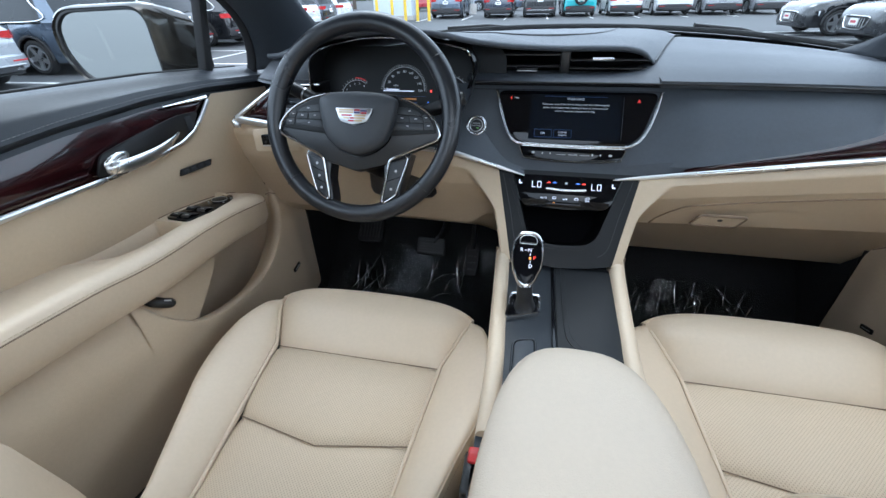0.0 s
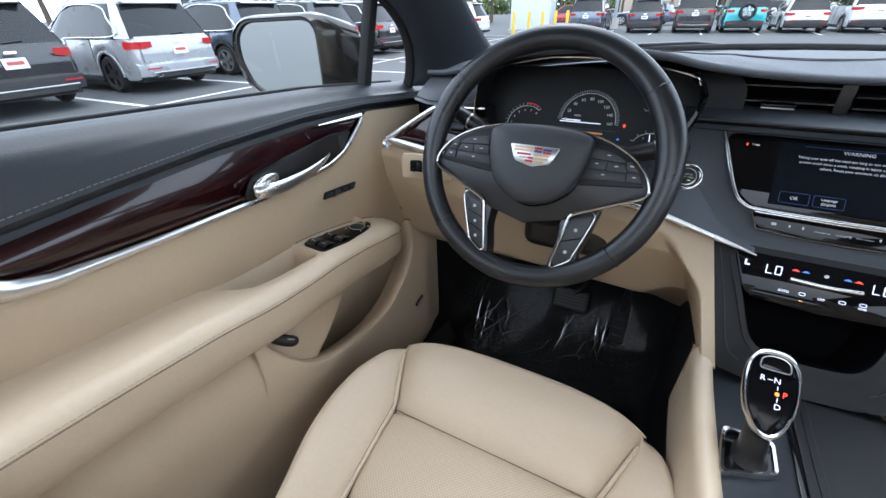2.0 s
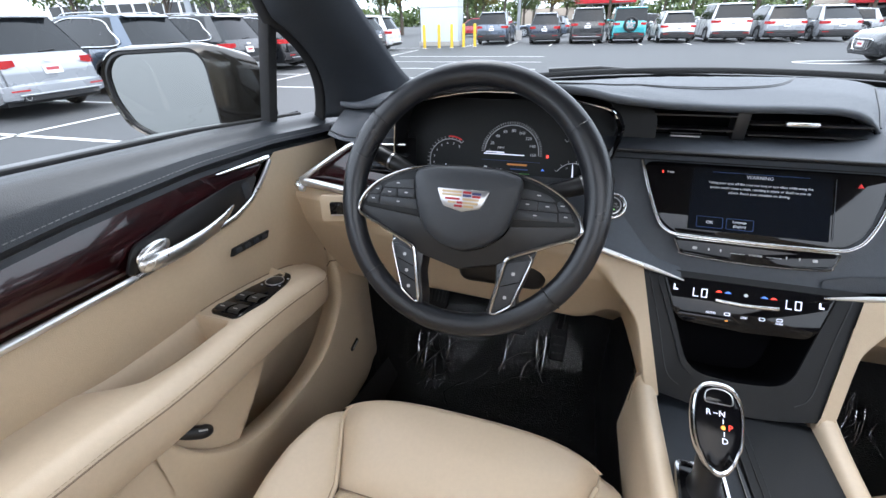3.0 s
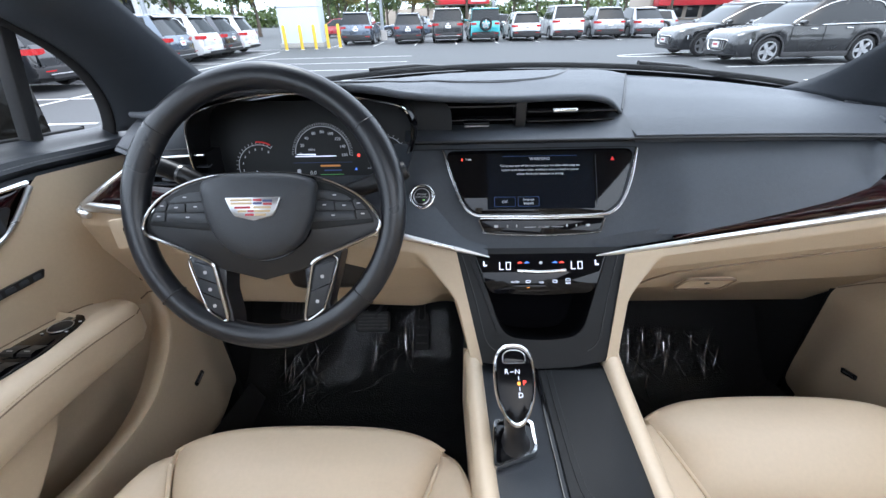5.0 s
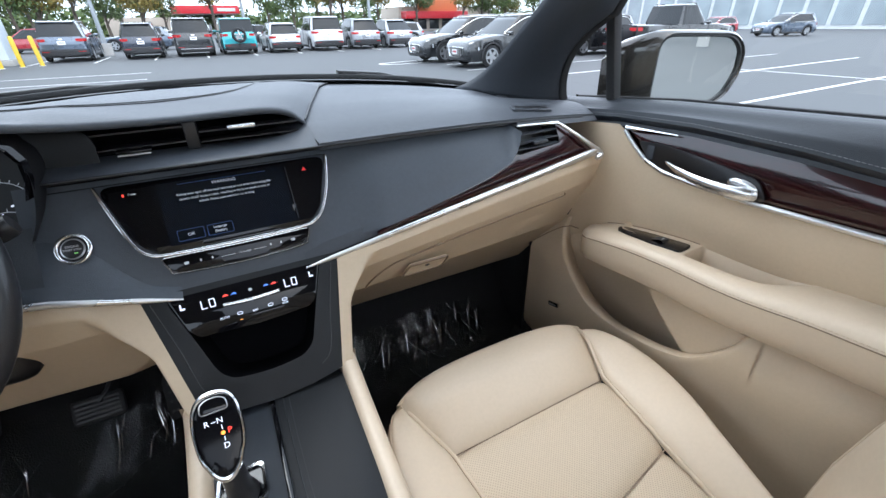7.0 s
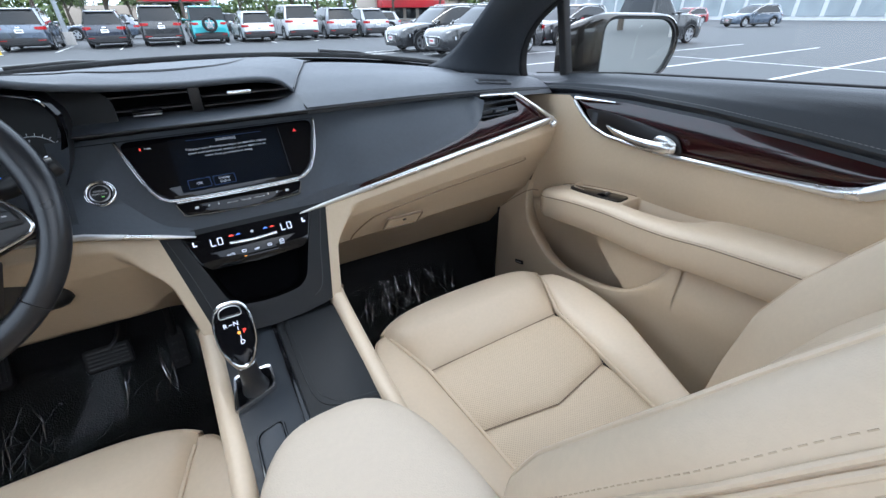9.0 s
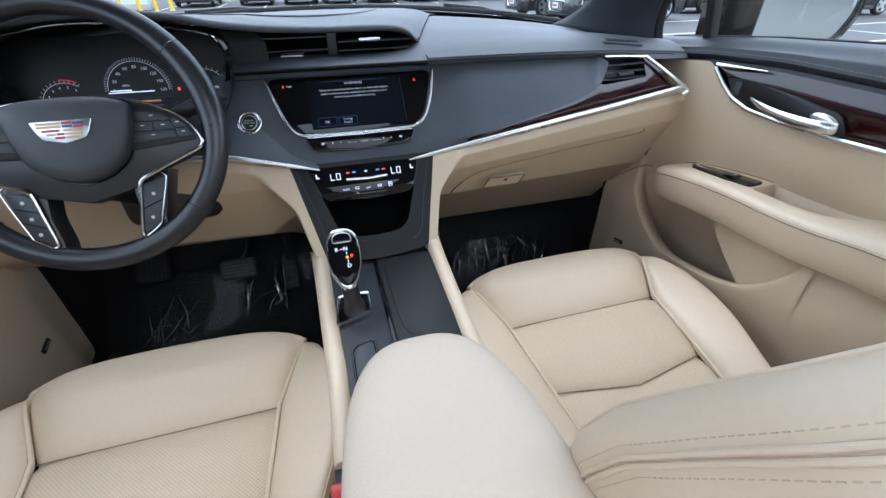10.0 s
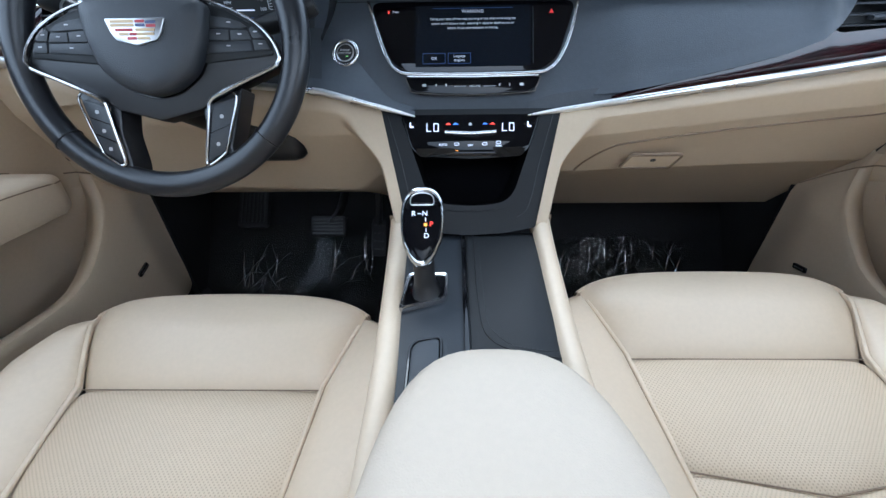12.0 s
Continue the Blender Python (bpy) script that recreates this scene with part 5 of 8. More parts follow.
# belt buckle beside the console
buckle = thing("belt_buckle", "black seat belt buckle with red release button", "belt buckle", (-0.135, 0.26, 0.70))
part("stalk", box(-0.134, -0.112, 0.235, 0.275, 0.66, 0.78, 0.004), BLACK, buckle)
part("buckle_body", box(-0.136, -0.110, 0.228, 0.282, 0.74, 0.832, 0.006), BLACK, buckle)
part("release_button", box(-0.132, -0.114, 0.264, 0.284, 0.818, 0.836, 0.003), mat("red_button", (0.55, 0.03, 0.03), 0.4), buckle, "red release button")


# ---- doors ----
def belt_z(y):
    return table([(-0.7, 1.232), (0.25, 1.200), (0.35, 1.195), (0.49, 1.188), (0.72, 1.176), (1.0, 1.150)], y)


def stitch_z(y):
    return table([(-0.7, 1.09), (0.20, 1.123), (0.32, 1.133), (0.47, 1.143), (0.64, 1.146), (0.80, 1.138), (0.95, 1.122), (1.0, 1.118)], y)


def trim_top(y):
    return stitch_z(y) - 0.014


def trim_low(y):
    return table([(0.19, 1.088), (0.215, 1.070), (0.25, 1.062), (0.35, 1.056), (0.50, 1.050), (0.60, 1.051), (0.67, 1.056), (0.71, 1.068), (0.74, 1.088), (0.775, 1.118)], y)


def arm_top(y):
    return curve([(-0.3, 0.985), (0.10, 0.978), (0.34, 0.958), (0.43, 0.944), (0.50, 0.9385), (0.57, 0.9365), (0.64, 0.931), (0.70, 0.923), (0.76, 0.909), (0.80, 0.893)], y)


def inward(y):
    return 0.045 * ease(0.55, 1.0, y)


def car_door(s, label):
    d = thing("door_1" if s < 0 else "door_2", label, "car door", (s * 0.80, 0.3, 0.42), "front doors", "structure")

    def P(X, y, z):
        return Vector((s * X, y, z))

    def upper(u, v):
        y = lerp(-0.65, 1.02, u)
        b, t = belt_z(y), stitch_z(y)
        pts = [(0.860, b - 0.02), (0.845, b - 0.004), (0.825, b + 0.001), (0.805, b - 0.004), (0.788, b - 0.016), (0.774, lerp(b, t, 0.55)), (0.768, lerp(b, t, 0.8)), (0.764, t + 0.002), (0.768, t - 0.004), (0.780, t - 0.012)]
        q = v * (len(pts) - 1)
        i = min(int(q), len(pts) - 2)
        f = q - i
        return P(lerp(pts[i][0], pts[i + 1][0], f), y, lerp(pts[i][1], pts[i + 1][1], f))
    part("upper_pad", grid(upper, 60, 27), DOOR_SKIN, d, "dark grey stitched upper pad")
    part("window_seal", sweep([P(0.848, y, belt_z(y) - 0.001) for y in np.linspace(-0.65, 1.0, 30)], round_rect(0.012, 0.008, 0.003, 2)), RUBBER, d)
    part("sill_chrome", sweep([P(0.893, y, belt_z(y) - 0.010) for y in np.linspace(-0.65, 1.0, 30)], round_rect(0.040, 0.010, 0.003, 2)), BLACK, d)
    part("stitching", dashes([P(0.7636, y, stitch_z(y) + 0.008) for y in np.linspace(-0.25, 0.95, 60)], 0.0068, 0.0046, 0.0005), DOOR_THREAD, d, "pale stitch line")
    # dark shadow line strip, wood, chrome
    part("shadow_strip", grid(lambda u, v: P(lerp(0.778, 0.774, v), lerp(-0.65, 1.0, u), stitch_z(lerp(-0.65, 1.0, u)) - 0.006 - 0.012 * v), 40, 2), DOOR_SKIN, d)

    def veneer(u, v):
        y = lerp(0.195, 0.768, u)
        lo, hi = trim_low(y) + 0.002, trim_top(y) - 0.002
        hi = max(hi, lo + 0.0005)
        return P(0.772 - 0.008 * math.sin(math.pi * v), y, lerp(lo, hi, v))
    part("wood_trim", grid(veneer, 50, 12), WOOD, d, "glossy dark red wood trim")
    low = [P(0.7595, y, trim_low(y)) for y in np.linspace(0.19, 0.775, 60)]
    part("chrome_trim", sweep(low, circle(0.0045, 10, 0.0055), scale=lambda t: table([(0, 2.4), (0.08, 1.7), (0.2, 1.0), (0.7, 0.7), (0.85, 0.9), (1, 0.8)], t)), SATIN, d, "polished chrome trim")
    part("chrome_tip", sweep([P(0.762, y, trim_top(y) - 0.002) for y in np.linspace(0.66, 0.775, 14)], circle(0.0028, 6), scale=lambda t: 0.4 + 1.2 * t), CHROME, d)

    # beige panel from under the trim to the armrest
    def mid_span(y):
        top = trim_low(y) if 0.19 < y < 0.775 else stitch_z(y) - 0.012
        return top, arm_top(y) - 0.08 if y < 0.80 else lerp(0.866, 0.772, (y - 0.80) / 0.185)

    def mid_at(y, z):
        top, low_ = mid_span(y)
        v = (top - z) / (top - low_)
        return P(0.769 + lerp(0.020, 0.044, ease(0.70, 0.58, y)) * v * v - 0.006 * math.sin(math.pi * v) - inward(y) * 0.6 * (0.4 + 0.6 * v), y, z)

    def mid(u, v):
        y = lerp(-0.65, 0.985, u)
        top, low_ = mid_span(y)
        return mid_at(y, lerp(top, low_, v))
    part("door_panel", grid(mid, 60, 14), BEIGE_PLASTIC, d, "beige door panel")

    # armrest: a padded shelf that tapers to a rounded tip, with an open pull cup
    def arm_row(y):
        k = table([(-0.3, 1), (0.60, 1), (0.70, 0.97), (0.76, 0.88), (0.785, 0.74), (0.802, 0.52), (0.810, 0.30), (0.814, 0.0)], y)
        zt = arm_top(y) - 0.010 * (1 - k)
        h = 0.082 * k + 0.004
        xi = 0.800 - inward(y) * 0.6
        xo = xi - 0.008 - 0.112 * k
        wall_x = xi - 0.008 - 0.012 * k
        cup_ = 0.055 * ease(0.385, 0.445, y) * ease(0.5635, 0.5565, y)
        lim = table([(0.385, 0.780), (0.394, 0.772), (0.417, 0.746), (0.434, 0.731), (0.47, 0.7245), (0.54, 0.720), (0.566, 0.718)], y)
        lim = max(min(lim, wall_x - 0.004), xo + 0.024 * k)
        deep = min(1.0, cup_ / 0.012)
        row = [(xi, zt), (wall_x, zt), (wall_x - 0.004 * deep, zt - 0.5 * cup_), (lerp(wall_x - 0.007 * deep, lim, 0.1), zt - cup_ * 0.96), (lerp(wall_x, lim, 0.55), zt - cup_ * 1.04), (lim + 0.010 * deep + 0.002, zt - cup_ * 0.97), (lim + 0.006 * deep + 0.001, zt - cup_ * 0.80), (lim + 0.002 * deep, zt - cup_ * 0.22), (lim - 0.0015 * deep, zt - cup_ * 0.06), (lim - 0.006 * k, zt)]
        r = min(0.030 * k + 0.001, (row[-1][0] - xo) * 0.98 + 0.0005)
        for i in range(1, 10):
            a = math.pi / 2 * i / 9
            row.append((xo + r * (1 - math.sin(a)), zt - r * 0.75 * (1 - math.cos(a))))
        zl = zt - h
        row += [(xo + 0.001, lerp(row[-1][1], zl, 0.4)), (xo + 0.004 * k, lerp(row[-1][1], zl, 0.75)), (xo + 0.012 * k, zl + 0.004 * k), (xo + 0.030 * k, zl), (xi, zl + 0.004)]
        return [P(x, y, z) for x, z in row]
    stations = sorted(list(np.linspace(-0.30, 0.38, 18)) + list(np.linspace(0.385, 0.555, 24)) + [0.5563, 0.5578, 0.5590, 0.5602, 0.5615, 0.5628, 0.5640, 0.568] + list(np.linspace(0.58, 0.76, 14)) + [0.772, 0.782, 0.79, 0.797, 0.803, 0.808, 0.8115, 0.814])
    armrest = part("armrest", rows_sheet([arm_row(y) for y in stations]), LEATHER, d, "padded beige leather armrest")
    seam_ = [arm_row(y)[17] for y in np.linspace(-0.28, 0.80, 60)]
    part("armrest_seam", sweep(seam_, circle(0.0011, 6)), SEAM, armrest)
    part("armrest_stitching", dashes([arm_row(y)[16] for y in np.linspace(-0.28, 0.66, 60)], 0.0065, 0.0045, 0.0005), STITCH, armrest, "pale stitch row")
    part("cup_seam", sweep([mid_at(y, arm_row(y)[1].z + 0.001) for y in np.linspace(0.57, 0.775, 20)], circle(0.0012, 6)), SEAM, armrest)
    # switch plate on the armrest
    def plate_m(y):
        return plane_at((s * 0.7315, y, arm_top(y) + 0.0022), (-s * 0.02, 0.10, 1), (0, 1, 0))
    y0 = 0.640
    plate = [(-0.0315, -0.068), (0.0215, -0.072), (0.0305, -0.015), (0.0255, 0.045), (0.0140, 0.076), (-0.0080, 0.080), (-0.0245, 0.010)]
    if s > 0:
        plate = [(-x * 0.80, y) for x, y in plate][::-1]
    sw = part("switch_plate", slab(rounded(plate, 0.010, 4), plate_m(y0), 0.012, 0.001), GLOSS, d, "gloss black window switch plate")
    keys = ((-0.050, -0.015), (-0.050, 0.009), (-0.014, -0.010), (-0.014, 0.014)) if s < 0 else ((-0.018, 0.0),)
    for ky, kx in keys:
        k = part("window_switch", rows_sheet([[plate_m(y0) @ Vector((kx + x, ky + a, z)) for a, z in ((-0.013, 0.001), (-0.011, 0.0045), (-0.004, 0.0055), (0.006, 0.0025), (0.013, 0.0008))] for x in (-0.0098, -0.0092, 0.0092, 0.0098)]), BLACK, sw)
        part("switch_trim", slab(round_rect(0.008, 0.0016, 0.0004, 1, kx, ky - 0.006), plate_m(y0) @ Matrix.Translation((0, 0, 0.0058)), 0.001), PRINT, k)
    if s < 0:
        DIAL = plate_m(y0) @ Matrix.Translation((0.004, 0.042, 0.001))
        dial_ = part("mirror_dial", slab(circle(0.0145, 24), DIAL @ Matrix.Translation((0, 0, 0.002)), 0.004, 0.0012), BLACK, sw)
        part("dial_ring", sweep([DIAL @ Vector((x, y, 0.0012)) for x, y in circle(0.0155, 28)], circle(0.0008, 5), closed=True), SILVER, dial_)
        for x, y in ((0, 0.022), (0.017, 0.016), (0.019, -0.010), (-0.016, -0.016)):
            part("dial_mark", slab(round_rect(0.004, 0.003, 0.0006, 1, x * 0.9, y), DIAL, 0.0008), PRINT, dial_)
    # release handle in its dark pocket
    hp = rounded([(0.484, 1.056), (0.505, 1.089), (0.58, 1.099), (0.68, 1.108), (0.738, 1.104), (0.700, 1.062), (0.60, 1.052)], 0.012, 4)
    HM = Matrix(((0, 0, -s, s * 0.7580), (1, 0, 0, 0), (0, 1, 0, 0), (0, 0, 0, 1)))
    pocket = part("handle_pocket", slab(hp, HM, 0.004, 0.001), BLACK, d, "black handle pocket")
    part("lock_key", slab(round_rect(0.016, 0.026, 0.003, 3, 0.705, 1.088), HM @ Matrix.Translation((0, 0, 0.002)), 0.004, 0.001), DARK, pocket)
    lev = smooth_path([P(0.744, 0.494, 1.068), P(0.739, 0.515, 1.067), P(0.7355, 0.55, 1.0665), P(0.735, 0.59, 1.069), P(0.739, 0.63, 1.0745), P(0.748, 0.662, 1.081)], 6)
    handle = part("release_handle", sweep(lev, circle(0.0050, 14, 0.0100), scale=lambda t: table([(0, 0.45), (0.05, 0.85), (0.2, 1.05), (0.45, 0.95), (0.8, 0.62), (1, 0.22)], t)), SATIN, d, "chrome release handle")
    bm = bmesh.new()
    bmesh.ops.create_uvsphere(bm, u_segments=20, v_segments=12, radius=1, matrix=Matrix.LocRotScale((s * 0.751, 0.523, 1.075), Euler((radians(8), 0, 0)), (0.0045, 0.025, 0.0115)))
    part("handle_end", bm, SATIN, handle)

    # lower door: an outer skin round the mouth of the map pocket, a rolled lip and the pocket's wall behind
    def face_x(y, z):
        return 0.704 - 0.020 * math.exp(-((y - 0.52) / 0.16) ** 2 - ((z - 0.75) / 0.10) ** 2) + 0.045 * ease(0.74, 0.87, z) * ease(0.78, 0.90, y) + 0.03 * ease(0.80, 0.90, z) * ease(0.55, 0.35, y) + 0.05 * ease(0.5, 0.40, z) + 0.018 * ease(0.88, 0.985, y)
    mouth_ = [Vector(p) for p in ((0.404, 0.894), (0.428, 0.822), (0.475, 0.766), (0.53, 0.738), (0.60, 0.718), (0.68, 0.704), (0.74, 0.712), (0.785, 0.738), (0.83, 0.776), (0.868, 0.812), (0.890, 0.848), (0.885, 0.880))]
    mouth_ = [v.to_2d() for v in smooth_path([v.to_3d() for v in mouth_], 6)]
    hem = smooth_path([(0.33, 0.40, 0), (0.45, 0.40, 0), (0.60, 0.40, 0), (0.75, 0.40, 0), (0.88, 0.40, 0), (0.972, 0.42, 0), (0.985, 0.52, 0), (0.985, 0.62, 0), (0.985, 0.72, 0), (0.982, 0.78, 0), (0.95, 0.84, 0), (0.90, 0.892, 0)], 6)
    mid_ = Vector((0.66, 0.82))
    cols = []
    for q, hq in zip(mouth_, hem):
        n_ = (mid_ - q).normalized()
        col = []
        for dep, inn in ((0.060, -0.030), (0.024, 0.000), (0.012, 0.004), (0.005, 0.0035), (0.0012, 0.001), (0.0, -0.004)):
            w_ = q + n_ * inn
            col.append(P(face_x(*q) + dep, w_.x, w_.y))
        for f in np.linspace(0.06, 1, 16):
            w_ = q.lerp(hq.to_2d(), f)
            col.append(P(face_x(w_.x, w_.y), w_.x, w_.y))
        cols.append(col)
    part("lower_panel", rows_sheet(cols), BEIGE_PLASTIC, d, "beige lower door panel with map pocket")
    part("rear_panel", grid(lambda u, v: P(face_x(lerp(-0.65, lerp(0.404, 0.33, v), u), lerp(0.894, 0.40, v)), lerp(-0.65, lerp(0.404, 0.33, v), u), lerp(arm_top(lerp(-0.65, 0.404, u)) - 0.074, 0.40, v)), 40, 16), BEIGE_PLASTIC, d, "beige lower door panel")

    def pocket(u, v):
        z = lerp(0.46, 0.93, v)
        rib = table([(0.46, 0.42), (0.62, 0.44), (0.74, 0.50), (0.81, 0.60), (0.93, 0.72)], z)
        y = table([(0, 0.36), (0.3, rib - 0.014), (0.5, rib + 0.018), (1, 0.93)], u)
        return P(face_x(y, max(z, 0.72)) + 0.022 + 0.105 * ease(rib - 0.012, rib + 0.016, y) * ease(0.91, 0.80, y), y, z)
    part("pocket_wall", grid(pocket, 60, 24), BEIGE_PLASTIC, d)
    part("panel_gap", sweep([P(face_x(y, z) - 0.0005, y, z) for y, z in ((0.815, 0.884), (0.86, 0.866), (0.90, 0.844), (0.94, 0.812), (0.982, 0.772))], circle(0.0014, 6)), SEAM, d)
    # speaker badge, small marker plate, seat memory keys
    BM = Matrix(((0, 0, -s, s * (0.7635 - inward(0.70) * 0.6)), (1, 0, 0, 0.684), (0, 1, 0, 1.0015), (0, 0, 0, 1))) @ Matrix.Rotation(radians(-5), 4, "Z")
    if s < 0:
        mem = part("memory_keys", slab(rounded([(-0.046, -0.006), (0.040, -0.006), (0.046, 0.006), (-0.040, 0.006)], 0.002, 3), BM, 0.004, 0.001), BLACK, d, "black seat memory keys")
        for k in range(4):
            part("memory_key", slab(round_rect(0.014, 0.008, 0.002, 2, -0.030 + 0.020 * k, 0), BM @ Matrix.Translation((0, 0, 0.0015)), 0.003, 0.0008), DARK, mem)
    NM = Matrix(((0, 0, -s, s * 0.7005), (1, 0, 0, 0.850), (0, 1, 0, 0.640), (0, 0, 0, 1))) @ Matrix.Rotation(radians(-14 if s > 0 else 14), 4, "Z")
    nb = part("speaker_badge", slab(round_rect(0.034, 0.011, 0.002, 2), NM, 0.006, 0.001), BLACK, d, "small black speaker badge")
    part("badge_mark", slab(round_rect(0.024, 0.003, 0.0008, 1), NM @ Matrix.Translation((0, 0, 0.0006)), 0.0008), SILVER, nb)
    # outer skin and bottom
    part("outer_skin", grid(lambda u, v: P(lerp(0.885, 0.93, math.sin(math.pi * min(1, v * 1.3))) , lerp(-0.65, 1.05, u), lerp(belt_z(lerp(-0.65, 1.05, u)) - 0.005, 0.25, v)), 20, 12), BODY, d, "dark bronze painted outer skin")
    part("door_edge", rows_sheet([[P(0.72, 0.99, z), P(0.93, 1.03, z)] for z in (0.30, 0.7, 1.13)]), BLACK, d)
    return d


car_door(-1, "driver door with beige armrest, wood trim and chrome handle, closed")
car_door(1, "passenger door with beige armrest, wood trim and chrome handle, closed")
tk = thing("seat_adjuster", "small black knob on the driver door pocket", "knob", (-0.706, 0.452, 0.822))
part("knob", sweep(smooth_path([(-0.722, 0.436, 0.846), (-0.708, 0.443, 0.840), (-0.700, 0.453, 0.832), (-0.697, 0.463, 0.826)], 4), circle(0.0095, 12), scale=lambda t: table([(0, 0.8), (0.15, 1.0), (0.8, 1), (1, 0.7)], t)), BLACK, tk)
part("knob_mark", sweep([(-0.695, 0.447, 0.8435), (-0.690, 0.455, 0.838)], circle(0.0012, 6)), PRINT, tk)

# ---- floor, footwells, pedals ----
floor = part("floor", grid(lambda u, v: Vector((lerp(-0.85, 0.85, u), lerp(-1.6, 1.35, v), 0.40 + 0.30 * ease(1.0, 1.34, lerp(-1.6, 1.35, v)))), 20, 60), CARPET)
tagged(floor, "black carpeted car floor", "floor", kind="structure")
fw = part("firewall", box(-0.85, 0.85, 1.32, 1.36, 0.40, 1.15), CARPET)
tagged(fw, "black firewall behind the dashboard", "wall", kind="structure")
for s in (-1, 1):
    sill = part("sill", grid(lambda u, v: Vector((s * lerp(0.722 - 0.03 * ease(0.5, 0.9, lerp(-0.6, 0.99, u)), 0.665, v), lerp(-0.6, 0.99, u), lerp(table([(-0.6, 0.66), (0.22, 0.635), (0.36, 0.592), (0.60, 0.545), (0.99, 0.47)], lerp(-0.6, 0.99, u)), 0.41, v))), 20, 4), RUBBER)
    tagged(sill, "black rubber door sill", "door sill", kind="structure")
    kick = part("kick_panel", grid(lambda u, v: Vector((s * (0.74 + 0.01 * v), lerp(0.955, 1.34, u), lerp(0.40, 1.02, v))), 4, 4), CARPET)
    tagged(kick, "black carpet on the side of the footwell", "wall", kind="structure")
def film_sheet(x0, x1, y0, y1, folds, seed):
    """A thin clear sheet over the carpet with sharp folds: rows of (x, y, reach, count, height)."""
    r_ = random.Random(seed)
    nx, ny = int((x1 - x0) / 0.0022), int((y1 - y0) / 0.0022)
    X, Y = np.meshgrid(np.linspace(x0, x1, nx + 1), np.linspace(y0, y1, ny + 1), indexing="ij")
    t = np.clip((Y - 0.98) / 0.36, 0, 1)
    Z = 0.412 + 0.30 * t * t * (3 - 2 * t) + 0.004 * np.sin(X * 17 + 3 * np.sin(Y * 9)) * np.sin(Y * 13 + 2)
    lines = []
    for fx, fy, reach, count, high in folds:
        for _ in range(count):
            ax, ay = fx + r_.gauss(0, reach), fy + r_.gauss(0, reach * 0.6)
            ang, ln = r_.uniform(0.3, 2.5), r_.uniform(0.012, 0.055)
            dx, dy, bend = math.cos(ang), math.sin(ang), r_.uniform(-6, 6)
            w_, h_ = r_.uniform(0.004, 0.009), high * r_.uniform(0.3, 1.0)
            along = (X - ax) * dx + (Y - ay) * dy
            across = -(X - ax) * dy + (Y - ay) * dx + bend * along ** 2
            Z += h_ * np.clip(1 - np.abs(across) / w_, 0, 1) * np.clip(1 - (along / ln) ** 2, 0, 1)
            lines.append([(ax + q * dx + bend * q * q * dy, ay + q * dy - bend * q * q * dx, ln) for q in np.linspace(-ln, ln, 12)])
    verts_ = np.stack([X, Y, Z], -1).reshape(-1, 3)
    k = np.arange((nx + 1) * (ny + 1)).reshape(nx + 1, ny + 1)
    quads = np.stack([k[:-1, :-1], k[1:, :-1], k[1:, 1:], k[:-1, 1:]], -1).reshape(-1, 4)
    me = bpy.data.meshes.new("floor_film")
    me.from_pydata(verts_.tolist(), [], quads.tolist())
    me.polygons.foreach_set("use_smooth", [True] * len(me.polygons))
    me.materials.append(FILM)
    film = tagged(new("floor_film", me), "crinkled clear protective film on the carpet", "plastic film", group="floor films")
    for line in lines:
        pts = []
        for x, y, ln in line:
            if x0 < x < x1 and y0 < y < y1:
                pts.append(Vector((x, y, Z[int((x - x0) / (x1 - x0) * nx), int((y - y0) / (y1 - y0) * ny)] + 0.0012)))
        if len(pts) > 4:
            # extra-glossy ribbon laid on the fold, added to draw its bright glint
            fat = r_.uniform(0.6, 1.6)
            part("fold", sweep(pts, circle(0.0009 * fat, 6, 0.0016 * fat), scale=lambda t: 0.25 + 0.75 * math.sin(math.pi * t)), FOLD_GLINT, film)
    return film


film_sheet(-0.69, -0.15, 0.86, 1.17, ((-0.585, 1.065, 0.035, 16, 0.007), (-0.57, 1.00, 0.035, 12, 0.005), (-0.35, 1.08, 0.035, 8, 0.006), (-0.25, 1.09, 0.03, 4, 0.005), (-0.42, 1.03, 0.08, 5, 0.004)), 3)
film_sheet(0.15, 0.63, 0.86, 1.132, ((0.44, 1.085, 0.045, 16, 0.008), (0.30, 1.07, 0.05, 7, 0.005), (0.55, 1.09, 0.03, 8, 0.006), (0.40, 1.02, 0.08, 5, 0.004)), 8)
rest_ = thing("foot_rest", "ribbed black foot rest beside the pedals", "foot rest", (-0.60, 1.2, 0.6))
FR = plane_at((-0.60, 1.205, 0.640), (0, -0.72, 0.69))
plate_ = part("rest_plate", slab(round_rect(0.085, 0.20, 0.012, 4), FR, 0.02, 0.003), RUBBER, rest_)
for k in range(7):
    part("rib", slab(round_rect(0.0045, 0.17, 0.002, 2, -0.033 + 0.011 * k), FR @ Matrix.Translation((0, 0, 0.003)), 0.004, 0.001), BLACK, plate_)
ped = thing("brake_pedal", "wide black rubber brake pedal", "pedal", (-0.30, 1.02, 0.56))
PM = plane_at((-0.358, 1.072, 0.610), (0, -0.8, 0.6))
pad = part("pad", slab(round_rect(0.092, 0.055, 0.008, 3), PM, 0.012, 0.003), RUBBER, ped)
for k in range(5):
    part("rib", slab(round_rect(0.078, 0.004, 0.001, 1, 0, -0.018 + 0.009 * k), PM @ Matrix.Translation((0, 0, 0.002)), 0.003), BLACK, pad)
